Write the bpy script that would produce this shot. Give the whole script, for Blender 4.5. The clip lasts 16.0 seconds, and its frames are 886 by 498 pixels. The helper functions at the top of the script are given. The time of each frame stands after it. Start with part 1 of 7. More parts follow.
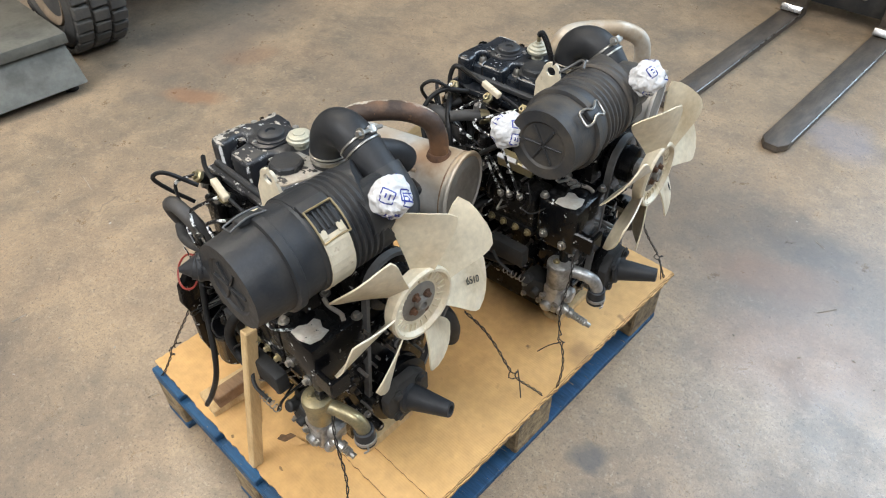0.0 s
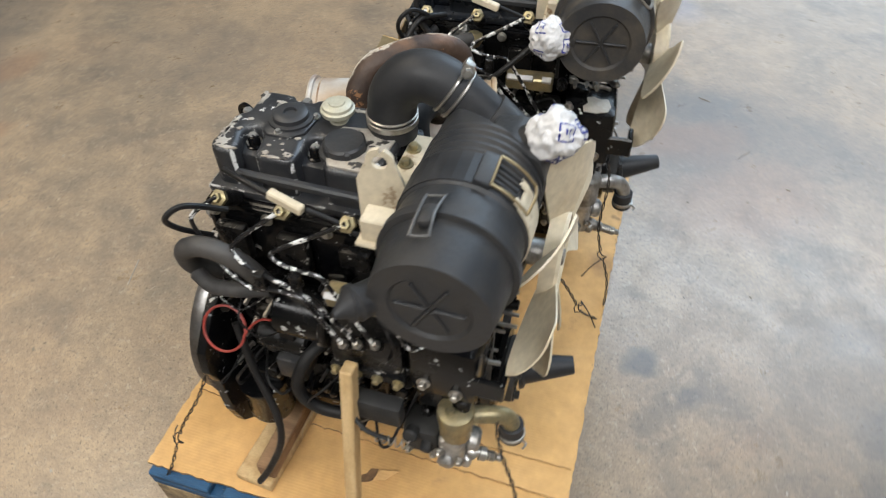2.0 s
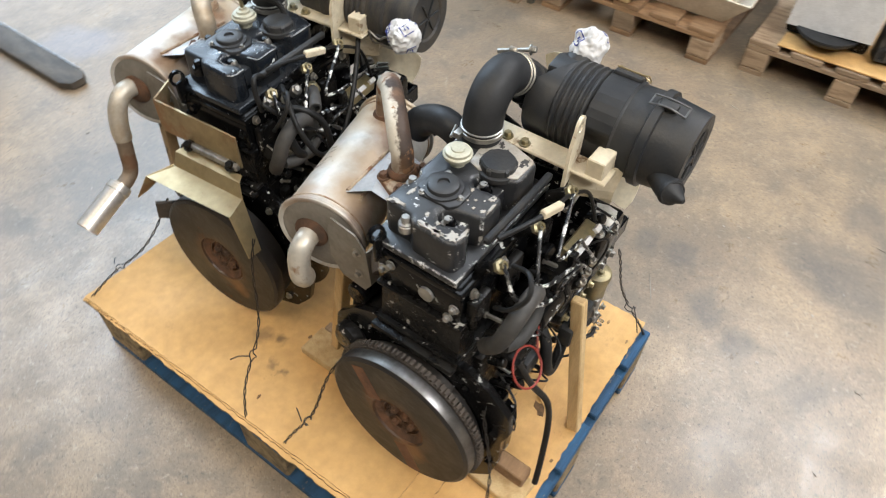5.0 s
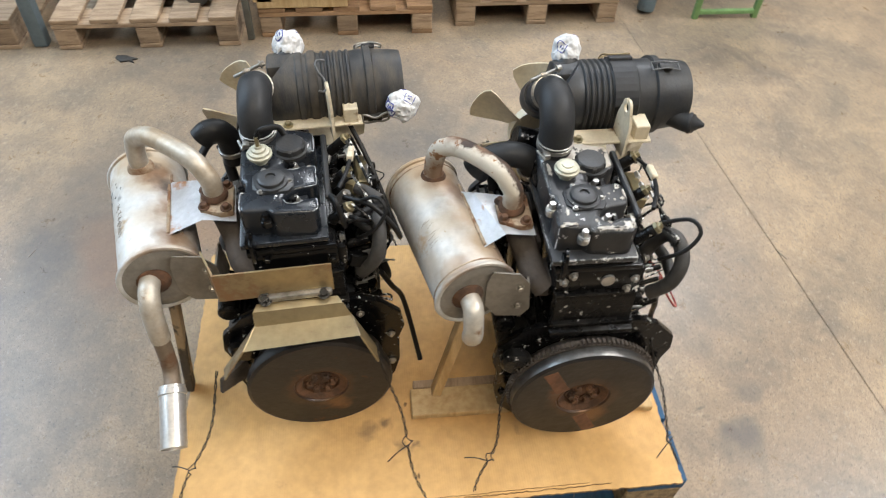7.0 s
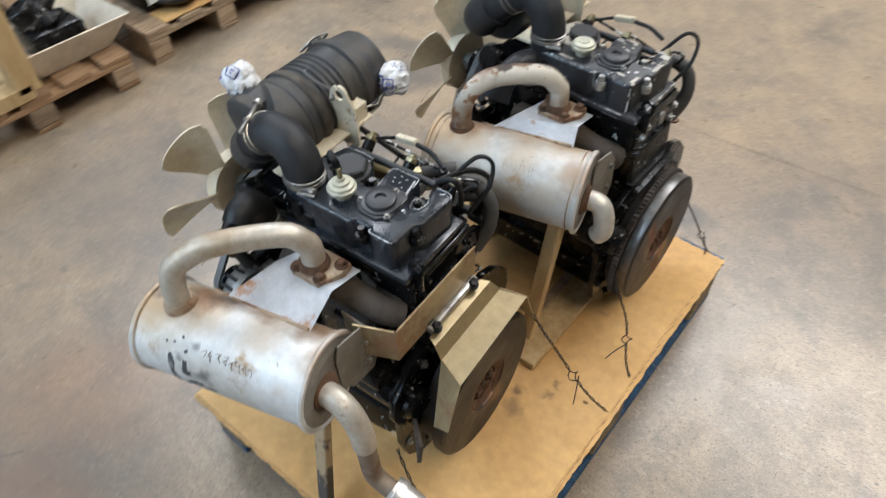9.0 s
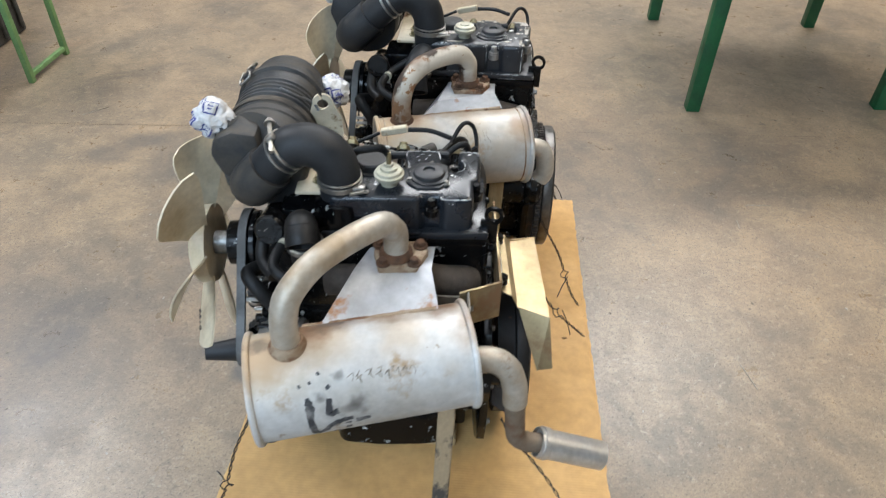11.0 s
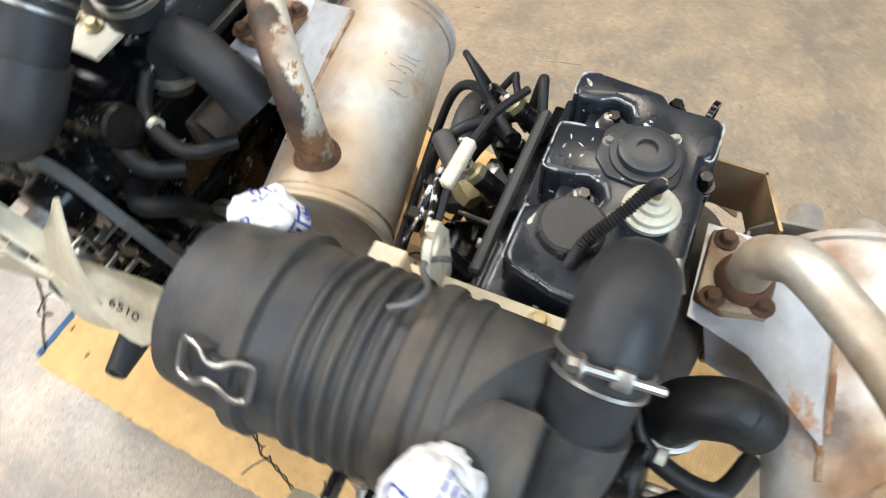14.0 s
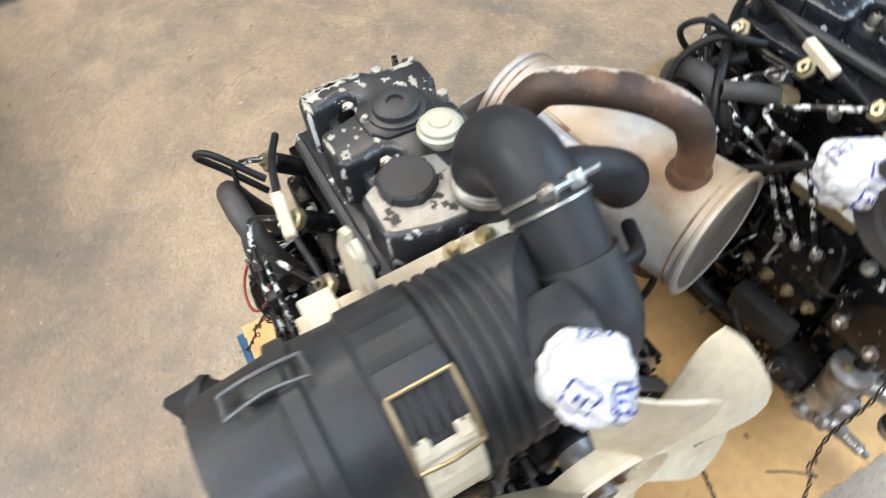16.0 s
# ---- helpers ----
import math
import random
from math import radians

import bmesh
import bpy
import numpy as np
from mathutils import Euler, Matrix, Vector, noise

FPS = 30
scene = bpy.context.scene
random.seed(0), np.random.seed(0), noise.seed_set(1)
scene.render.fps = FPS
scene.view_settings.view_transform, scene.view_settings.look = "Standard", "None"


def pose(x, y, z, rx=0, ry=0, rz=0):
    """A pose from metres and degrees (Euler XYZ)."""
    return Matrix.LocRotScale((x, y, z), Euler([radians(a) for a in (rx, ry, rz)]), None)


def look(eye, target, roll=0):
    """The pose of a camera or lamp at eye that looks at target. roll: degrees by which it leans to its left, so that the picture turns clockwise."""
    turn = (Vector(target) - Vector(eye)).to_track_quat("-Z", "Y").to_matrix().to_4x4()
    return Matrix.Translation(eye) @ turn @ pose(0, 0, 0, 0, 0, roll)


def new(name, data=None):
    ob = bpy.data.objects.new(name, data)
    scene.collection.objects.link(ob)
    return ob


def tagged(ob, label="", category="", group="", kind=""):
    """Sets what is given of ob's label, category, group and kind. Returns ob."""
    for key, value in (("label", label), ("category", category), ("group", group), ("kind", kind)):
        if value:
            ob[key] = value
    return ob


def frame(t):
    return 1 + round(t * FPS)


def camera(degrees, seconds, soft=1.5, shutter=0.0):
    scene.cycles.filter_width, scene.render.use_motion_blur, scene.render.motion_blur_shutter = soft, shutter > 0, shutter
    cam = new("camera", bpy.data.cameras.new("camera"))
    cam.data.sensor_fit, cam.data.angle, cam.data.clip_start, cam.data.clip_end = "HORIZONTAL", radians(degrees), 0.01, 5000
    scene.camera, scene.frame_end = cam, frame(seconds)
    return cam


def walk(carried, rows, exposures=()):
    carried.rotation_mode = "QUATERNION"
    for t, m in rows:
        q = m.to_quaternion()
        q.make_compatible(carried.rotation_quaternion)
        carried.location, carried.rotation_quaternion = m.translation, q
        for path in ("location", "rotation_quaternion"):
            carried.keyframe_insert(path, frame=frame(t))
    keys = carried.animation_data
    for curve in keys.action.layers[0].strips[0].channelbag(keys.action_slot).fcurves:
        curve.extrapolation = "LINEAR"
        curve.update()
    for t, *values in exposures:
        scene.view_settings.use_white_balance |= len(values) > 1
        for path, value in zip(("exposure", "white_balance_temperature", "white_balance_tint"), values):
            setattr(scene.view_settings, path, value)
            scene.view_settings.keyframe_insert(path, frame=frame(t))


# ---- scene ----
cam = camera(66.4, 16.0, soft=1.1, shutter=0.4)
PATH = [
    (0, (0.937, -0.834, 1.597), (-0.097, 0.219, 0.246), -0.9),
    (0.5, (0.897, -0.849, 1.592), (-0.098, 0.221, 0.225), -1.9),
    (1, (0.79, -0.84, 1.529), (-0.137, 0.264, 0.143), -0.7),
    (1.5, (0.577, -0.848, 1.471), (-0.096, 0.317, -0.009), -0.3),
    (2, (0.377, -0.979, 1.464), (-0.048, 0.323, 0.005), -1.3),
    (2.5, (0.185, -1.123, 1.482), (0.067, 0.242, 0.025), -3.4),
    (3, (0.032, -1.093, 1.469), (0.016, 0.277, 0.012), -5.3),
    (3.2, (-0.014, -1.098, 1.481), (0.067, 0.258, 0.013), -4.5),
    (5.3, (-0.843, -0.603, 1.614), (0.395, 0.011, 0.169), 2.6),
    (5.5, (-0.896, -0.527, 1.601), (0.43, 0.018, 0.207), 1.8),
    (6, (-0.957, -0.315, 1.643), (0.416, -0.024, 0.218), 1.1),
    (6.5, (-0.987, -0.074, 1.744), (0.356, -0.032, 0.264), 2.2),
    (7, (-1.002, 0.129, 1.776), (0.321, -0.048, 0.287), 2.6),
    (7.5, (-0.909, 0.316, 1.762), (0.367, 0.007, 0.253), -0.1),
    (8, (-0.842, 0.551, 1.748), (0.331, -0.031, 0.237), 1.6),
    (8.5, (-0.763, 0.769, 1.72), (0.252, 0.001, 0.178), -0.1),
    (9, (-0.603, 0.895, 1.651), (0.275, -0.119, 0.167), -1.8),
    (9.2, (-0.559, 0.97, 1.637), (0.213, -0.21, 0.219), 0.9),
    (11.3, (-0.023, 1.359, 1.48), (0.052, -0.172, 0.194), 1.3),
    (11.5, (0.0, 1.389, 1.456), (0.103, -0.139, 0.169), 0.4),
    (12, (0.105, 1.244, 1.414), (0.202, -0.202, 0.035), -1.2),
    (12.5, (0.224, 1.002, 1.413), (0.098, -0.302, -0.098), -1.2),
    (13, (0.402, 0.798, 1.429), (-0.058, -0.29, -0.185), -6.8),
    (13.5, (0.45, 0.581, 1.391), (-0.267, -0.247, -0.282), -4.9),
    (14, (0.428, 0.371, 1.383), (-0.395, -0.147, -0.365), -5.1),
    (14.5, (0.494, 0.158, 1.409), (-0.507, 0.069, -0.32), 1.2),
    (15, (0.527, -0.062, 1.428), (-0.552, 0.097, -0.248), 3.6),
    (15.5, (0.459, -0.252, 1.427), (-0.603, 0.0, -0.248), -0.9),
    (16, (0.441, -0.455, 1.386), (-0.626, 0.003, -0.243), -7.2),
]
EXPOSURES = [(0, -0.19, 6260, 10), (0.5, -0.16, 6310, 10), (1.5, -0.28, 6360, 10), (2, -0.42, 6460, 10), (2.5, -0.37, 6560, 10), (3, -0.2, 6560, 10), (5.5, -0.2, 6410, 10), (6.5, -0.15, 6420, 10), (8, -0.2, 6280, 10), (9, -0.4, 6160, 10), (11.5, -0.42, 6290, 10), (12.5, -0.43, 6430, 10), (13, -0.26, 6400, 10), (13.5, -0.2, 6380, 10), (14, 0.08, 6380, 10), (14.5, 0.22, 6230, 10), (15.5, 0.24, 6130, 10), (16, 0.06, 6100, 10)]
walk(cam, [(t, look(eye, target, roll)) for t, eye, target, roll in PATH], EXPOSURES)

# ---- world and light ----
world = bpy.data.worlds.new("sky")
scene.world = world
world.use_nodes = True
wn = world.node_tree.nodes
sky = wn.new("ShaderNodeTexSky")
sky.sky_type = "NISHITA"
sky.sun_disc = False
sky.sun_elevation, sky.sun_rotation = radians(40), radians(50)
wn["Background"].inputs["Strength"].default_value = 0.12
world.node_tree.links.new(sky.outputs[0], wn["Background"].inputs["Color"])


def area_lamp(name, m, sx, sy, watts, color):
    data = bpy.data.lights.new(name, "AREA")
    data.shape, data.size, data.size_y, data.energy, data.color = "RECTANGLE", sx, sy, watts, color
    ob = new(name, data)
    ob.matrix_world = m
    return ob


# daylight through the big gate in the north wall and through the rooflights: centre, size, watts, colour
COOL = (0.64, 0.82, 1.0)
ROOFLIGHTS = ((3.0, 7.2, 7.0, 4.0, 1350, COOL), (1.5, 0.1, 1.8, 3.4, 130, (0.88, 0.94, 1.0)), (-4.0, 0.0, 1.6, 4.0, 400, (1.0, 0.87, 0.68)), (-1.0, -5.8, 6.0, 2.4, 1150, (0.97, 0.96, 0.94)), (5.5, -2.5, 1.6, 4.0, 620, (0.95, 0.97, 1.0)))
area_lamp("gate_daylight", look((4.2, 11.7, 3.4), (1.5, 0, 0.6)), 8.0, 6.2, 560, COOL)
for x_, y_, sx_, sy_, watts, tint in ROOFLIGHTS:
    area_lamp("rooflight_daylight", look((x_, y_, 6.98), (x_, y_, 0)) @ pose(0, 0, 0, 0, 0, 0), sx_, sy_, watts, tint)

# ---- materials ----


def mat(name, color, rough=0.5, metal=0.0, color2=None, scale=8.0, mix=(0.4, 0.65), bump=0.0, bump_scale=60.0,
        rough2=None, wear=None, wear_amount=0.0, wear_scale=18.0, rust=None, rust_amount=0.0, rust_scale=6.0, random_amount=0.0,
        stretch=(1, 1, 1), coat=0.0, edge=0.0, ridge=0.0, spots=(), shift=True, side=None, spec=0.5):
    m = bpy.data.materials.new(name)
    m.use_nodes = True
    nt = m.node_tree
    n, l = nt.nodes, nt.links
    b = n["Principled BSDF"]
    b.inputs["Metallic"].default_value = metal
    b.inputs["Coat Weight"].default_value = coat
    b.inputs["Specular IOR Level"].default_value = spec
    co = n.new("ShaderNodeTexCoord")
    mp = n.new("ShaderNodeMapping")
    mp.inputs["Scale"].default_value = stretch
    l.new(co.outputs["Object"], mp.inputs[0])
    src = mp.outputs[0]
    if shift:
        inf = n.new("ShaderNodeObjectInfo")
        off = n.new("ShaderNodeMath")
        off.operation = "MULTIPLY"
        off.inputs[1].default_value = 7.3
        l.new(inf.outputs["Random"], off.inputs[0])
        ad = n.new("ShaderNodeVectorMath")
        l.new(src, ad.inputs[0])
        l.new(off.outputs[0], ad.inputs[1])
        src = ad.outputs[0]

    def noise_mask(sc, lo, hi, detail=6.0, rgh=0.6):
        t = n.new("ShaderNodeTexNoise")
        t.inputs["Scale"].default_value, t.inputs["Detail"].default_value, t.inputs["Roughness"].default_value = sc, detail, rgh
        l.new(src, t.inputs["Vector"])
        r = n.new("ShaderNodeMapRange")
        r.inputs[1].default_value, r.inputs[2].default_value = lo, hi
        l.new(t.outputs[0], r.inputs[0])
        return r.outputs[0]

    def mixed(fac, a, c):
        x = n.new("ShaderNodeMix")
        x.data_type = "RGBA"
        l.new(fac, x.inputs[0])
        for sock, v in ((x.inputs[6], a), (x.inputs[7], c)):
            if isinstance(v, tuple):
                sock.default_value = (*v, 1)
            else:
                l.new(v, sock)
        return x.outputs[2]

    c2 = color2 or tuple(v * 0.75 for v in color)
    big = noise_mask(scale, mix[0], mix[1])
    col = mixed(big, color, c2)
    fine = noise_mask(scale * 9, 0.3, 0.75)
    dark = n.new("ShaderNodeMix")
    dark.data_type, dark.blend_type = "RGBA", "MULTIPLY"
    dark.inputs[0].default_value = 0.22
    l.new(col, dark.inputs[6])
    l.new(fine, dark.inputs[7])
    col = dark.outputs[2]
    rv = n.new("ShaderNodeMapRange")
    rv.inputs[3].default_value, rv.inputs[4].default_value = rough, rough2 if rough2 is not None else min(1, rough + 0.15)
    l.new(big, rv.inputs[0])
    rgh = rv.outputs[0]
    met = None
    if rust is not None:
        k = noise_mask(rust_scale, 0.62 - rust_amount * 0.3, 0.70 - rust_amount * 0.25, 8, 0.68)
        col = mixed(k, col, rust)
        x = n.new("ShaderNodeMix")
        l.new(k, x.inputs[0])
        l.new(rgh, x.inputs[2])
        x.inputs[3].default_value = 0.85
        rgh = x.outputs[0]
        if metal:
            y = n.new("ShaderNodeMath")
            y.operation = "MULTIPLY_ADD"
            l.new(k, y.inputs[0])
            y.inputs[1].default_value, y.inputs[2].default_value = -metal, metal
            met = y.outputs[0]
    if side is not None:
        # patchy other colour on the side of the pipe that faces a direction: direction, colour, noise scale
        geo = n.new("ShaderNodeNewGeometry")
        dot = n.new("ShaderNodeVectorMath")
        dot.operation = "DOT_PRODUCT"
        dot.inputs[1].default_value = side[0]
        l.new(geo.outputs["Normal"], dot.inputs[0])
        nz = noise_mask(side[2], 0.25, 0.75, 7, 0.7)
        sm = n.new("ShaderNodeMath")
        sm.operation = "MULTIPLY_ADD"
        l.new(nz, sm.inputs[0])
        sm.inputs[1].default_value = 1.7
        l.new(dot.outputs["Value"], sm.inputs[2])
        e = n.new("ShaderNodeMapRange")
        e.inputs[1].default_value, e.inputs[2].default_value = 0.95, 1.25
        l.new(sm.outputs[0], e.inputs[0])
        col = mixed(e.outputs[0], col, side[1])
    if wear is not None:
        k1 = noise_mask(wear_scale, 0.70 - wear_amount * 0.22, 0.715 - wear_amount * 0.22, 8, 0.68)
        if edge:
            bev = n.new("ShaderNodeBevel")
            bev.samples = 4
            bev.inputs["Radius"].default_value = edge
            geo = n.new("ShaderNodeNewGeometry")
            dot = n.new("ShaderNodeVectorMath")
            dot.operation = "DOT_PRODUCT"
            l.new(bev.outputs[0], dot.inputs[0])
            l.new(geo.outputs["Normal"], dot.inputs[1])
            e = n.new("ShaderNodeMapRange")
            e.inputs[1].default_value, e.inputs[2].default_value = 0.992, 0.955
            l.new(dot.outputs["Value"], e.inputs[0])
            k2 = noise_mask(wear_scale * 0.8, 0.50, 0.54, 8, 0.72)
            mul = n.new("ShaderNodeMath")
            mul.operation = "MULTIPLY"
            l.new(e.outputs[0], mul.inputs[0])
            l.new(k2, mul.inputs[1])
            mx = n.new("ShaderNodeMath")
            mx.operation = "MAXIMUM"
            l.new(mul.outputs[0], mx.inputs[0])
            l.new(k1, mx.inputs[1])
            k1 = mx.outputs[0]
        col = mixed(k1, col, wear)
    if spots:
        # stains at their own places: x, y, z, radius, colour, strength
        wn_ = n.new("ShaderNodeTexNoise")
        wn_.inputs["Scale"].default_value, wn_.inputs["Detail"].default_value = 34.0, 6.0
        l.new(co.outputs["Object"], wn_.inputs["Vector"])
        wm = n.new("ShaderNodeVectorMath")
        wm.operation = "MULTIPLY_ADD"
        l.new(wn_.outputs["Color"], wm.inputs[0])
        wm.inputs[1].default_value, wm.inputs[2].default_value = (0.05, 0.05, 0.05), (-0.025, -0.025, -0.025)
        wa = n.new("ShaderNodeVectorMath")
        l.new(co.outputs["Object"], wa.inputs[0])
        l.new(wm.outputs[0], wa.inputs[1])
        for sx, sy, sz, sr, sc, sk in spots:
            ds = n.new("ShaderNodeVectorMath")
            ds.operation = "DISTANCE"
            l.new(wa.outputs[0], ds.inputs[0])
            ds.inputs[1].default_value = (sx, sy + 0.30, sz - 0.198)
            rg = n.new("ShaderNodeMapRange")
            rg.inputs[1].default_value, rg.inputs[2].default_value, rg.inputs[4].default_value = sr, sr * 0.35, sk
            l.new(ds.outputs["Value"], rg.inputs[0])
            col = mixed(rg.outputs[0], col, sc)
    if random_amount:
        info = n.new("ShaderNodeObjectInfo")
        hsv = n.new("ShaderNodeHueSaturation")
        r = n.new("ShaderNodeMapRange")
        r.inputs[3].default_value, r.inputs[4].default_value = 1 - random_amount, 1 + random_amount
        l.new(info.outputs["Random"], r.inputs[0])
        l.new(r.outputs[0], hsv.inputs["Value"])
        l.new(col, hsv.inputs["Color"])
        col = hsv.outputs[0]
    l.new(col, b.inputs["Base Color"])
    l.new(rgh, b.inputs["Roughness"])
    if met is not None:
        l.new(met, b.inputs["Metallic"])
    if bump:
        t = n.new("ShaderNodeTexNoise")
        t.inputs["Scale"].default_value, t.inputs["Detail"].default_value = bump_scale, 6
        l.new(src, t.inputs["Vector"])
        bp = n.new("ShaderNodeBump")
        bp.inputs["Strength"].default_value, bp.inputs["Distance"].default_value = bump, 0.004
        l.new(t.outputs[0], bp.inputs["Height"])
        last = bp.outputs[0]
        if ridge:
            wv = n.new("ShaderNodeTexWave")
            wv.bands_direction = "Y"
            wv.inputs["Scale"].default_value, wv.inputs["Distortion"].default_value, wv.inputs["Detail Scale"].default_value = 0.314 / ridge, 1.5, 0.6
            l.new(src, wv.inputs["Vector"])
            b2 = n.new("ShaderNodeBump")
            b2.inputs["Strength"].default_value, b2.inputs["Distance"].default_value = 0.14, 0.0015
            l.new(wv.outputs["Fac"], b2.inputs["Height"])
            l.new(last, b2.inputs["Normal"])
            last = b2.outputs[0]
        l.new(last, b.inputs["Normal"])
    return m


BLACK_PAINT = mat("black_paint", (0.0030, 0.0032, 0.0038), 0.16, color2=(0.006, 0.0058, 0.0055), scale=16, bump=0.10, bump_scale=45, wear=(0.40, 0.40, 0.38), wear_amount=0.30, wear_scale=48, rough2=0.30, spec=0.22)
COVER_CHIPPED = mat("chipped_cover_paint", (0.020, 0.021, 0.024), 0.32, color2=(0.030, 0.031, 0.033), scale=10, bump=0.2, wear=(0.60, 0.60, 0.58), wear_amount=0.36, wear_scale=30, edge=0.006)
COVER_PLAIN = mat("plain_cover_paint", (0.020, 0.021, 0.024), 0.34, color2=(0.032, 0.033, 0.035), scale=12, bump=0.1, wear=(0.5, 0.5, 0.48), wear_amount=0.26, wear_scale=40)
WORN_GLINT = mat("bare_worn_glint", (0.50, 0.50, 0.50), 0.42, 0.5, color2=(0.25, 0.25, 0.25), scale=60)
COVER_GLOSS = mat("gloss_cover_paint", (0.011, 0.014, 0.019), 0.22, color2=(0.02, 0.023, 0.028), scale=12, bump=0.04, bump_scale=30, wear=(0.62, 0.62, 0.60), wear_amount=0.18, wear_scale=34)
CAST_DARK = mat("oily_cast_iron", (0.0045, 0.0045, 0.0048), 0.20, color2=(0.010, 0.009, 0.008), scale=22, bump=0.55, bump_scale=80, wear=(0.36, 0.34, 0.31), wear_amount=0.34, wear_scale=55, rough2=0.45, spec=0.22)
PLASTIC = mat("black_plastic", (0.025, 0.027, 0.030), 0.40, color2=(0.040, 0.038, 0.036), scale=24, bump=0.14, bump_scale=160, rough2=0.58, spec=0.34)
PLASTIC_DUSTY = mat("dusty_black_plastic", (0.034, 0.035, 0.037), 0.44, color2=(0.085, 0.073, 0.058), scale=20, bump=0.14, bump_scale=160, rough2=0.68, stretch=(1, 2.5, 1), mix=(0.38, 0.72), spec=0.30)
RUBBER = mat("black_rubber", (0.019, 0.020, 0.022), 0.46, color2=(0.030, 0.030, 0.031), scale=22, bump=0.14, rough2=0.62, spec=0.32)
RUBBER_MATT = mat("matt_rubber_hose", (0.009, 0.009, 0.0095), 0.42, color2=(0.016, 0.0155, 0.015), scale=16, bump=0.25, bump_scale=120, rough2=0.65, spec=0.28)
ALU = mat("worn_aluminium", (0.50, 0.49, 0.47), 0.33, 0.8, color2=(0.22, 0.21, 0.19), scale=26, bump=0.4, rough2=0.55)
HOOK = mat("dull_grey_wire", (0.15, 0.15, 0.148), 0.45, 0.5, scale=30)
ZINC = mat("zinc_plated_steel", (0.44, 0.425, 0.39), 0.34, 0.9, color2=(0.30, 0.28, 0.25), scale=30, bump=0.1)
BRASS = mat("yellow_zinc_steel", (0.40, 0.33, 0.18), 0.36, 0.75, color2=(0.26, 0.23, 0.15), scale=30, bump=0.2)
TAN, SOOT, RUSTB = (0.36, 0.245, 0.14), (0.05, 0.043, 0.037), (0.17, 0.085, 0.040)
STAINS = ((0.158, 0.06, 0.765, 0.055, RUSTB, 0.55), (-0.176, -0.02, 0.770, 0.055, RUSTB, 0.6), (-0.05, 0.01, 0.775, 0.05, (0.45, 0.34, 0.21), 0.5), (-0.12, 0.03, 0.73, 0.04, (0.46, 0.36, 0.24), 0.45), (0.15, 0.03, 0.755, 0.10, (0.50, 0.39, 0.25), 0.75), (0.05, 0.03, 0.775, 0.05, (0.52, 0.43, 0.31), 0.5), (0.098, 0.004, 0.775, 0.075, TAN, 0.75), (0.098, 0.004, 0.765, 0.048, RUSTB, 0.8), (-0.10, -0.080, 0.775, 0.070, TAN, 0.8), (-0.02, -0.055, 0.780, 0.060, TAN, 0.75), (0.05, -0.04, 0.775, 0.055, RUSTB, 0.7),
          (-0.13, -0.115, 0.74, 0.055, RUSTB, 0.6), (0.15, 0.05, 0.77, 0.06, TAN, 0.6), (-0.178, -0.036, 0.692, 0.045, RUSTB, 0.85), (0.06, 0.02, 0.64, 0.08, TAN, 0.45), (-0.16, 0.0, 0.76, 0.05, TAN, 0.5))
SMUDGES = tuple((x, y, z, q, SOOT, 0.55) for x, y, z, q in ((0.040, 0.078, 0.755, 0.014), (0.010, 0.095, 0.721, 0.020), (0.063, 0.102, 0.736, 0.013), (0.042, 0.108, 0.704, 0.020), (0.020, 0.101, 0.710, 0.020))) + ((0.070, -0.022, 0.768, 0.034, SOOT, 0.75), (0.045, -0.030, 0.765, 0.024, SOOT, 0.6), (0.125, 0.010, 0.770, 0.020, SOOT, 0.6), (0.160, 0.030, 0.768, 0.020, SOOT, 0.6), (-0.10, -0.055, 0.775, 0.045, RUSTB, 0.75), (-0.02, -0.045, 0.772, 0.040, RUSTB, 0.6))
SILVER = dict(rough=0.50, metal=0.25, color2=(0.43, 0.385, 0.32), scale=7, mix=(0.42, 0.75), bump=0.12, bump_scale=26, rust=(0.36, 0.255, 0.155), rust_amount=0.13, rust_scale=8.0, rough2=0.62, wear=(0.34, 0.29, 0.23), wear_amount=0.12, wear_scale=24)
MUFFLER = mat("muffler_silver_paint", (0.55, 0.53, 0.49), spots=STAINS, **SILVER)
MUFFLER_SMUDGED = mat("smudged_muffler_paint", (0.64, 0.63, 0.605), spots=STAINS + SMUDGES, **SILVER)
FLANGE = mat("rust_stained_flange", (0.42, 0.33, 0.23), 0.6, 0.2, color2=(0.30, 0.20, 0.12), scale=18, bump=0.4, rust=(0.16, 0.075, 0.035), rust_amount=0.45, rust_scale=16)
JOINT = mat("stained_joint_pipe", (0.22, 0.165, 0.115), 0.55, 0.3, color2=(0.20, 0.145, 0.10), scale=12, bump=0.3, rust=(0.14, 0.075, 0.04), rust_amount=0.25, rust_scale=14)
BARE_ALU = mat("bare_stained_aluminium", (0.46, 0.43, 0.38), 0.45, 0.35, color2=(0.36, 0.31, 0.25), scale=22, bump=0.3, wear=(0.035, 0.033, 0.032), wear_amount=0.50, wear_scale=26)
HOSE_GREY = mat("dusty_grey_hose", (0.060, 0.055, 0.050), 0.6, color2=(0.030, 0.029, 0.028), scale=14, bump=0.2, rough2=0.75)
MUFFLER_END = mat("muffler_end_metal", (0.27, 0.25, 0.22), 0.5, 0.35, color2=(0.19, 0.165, 0.135), scale=10, bump=0.15)
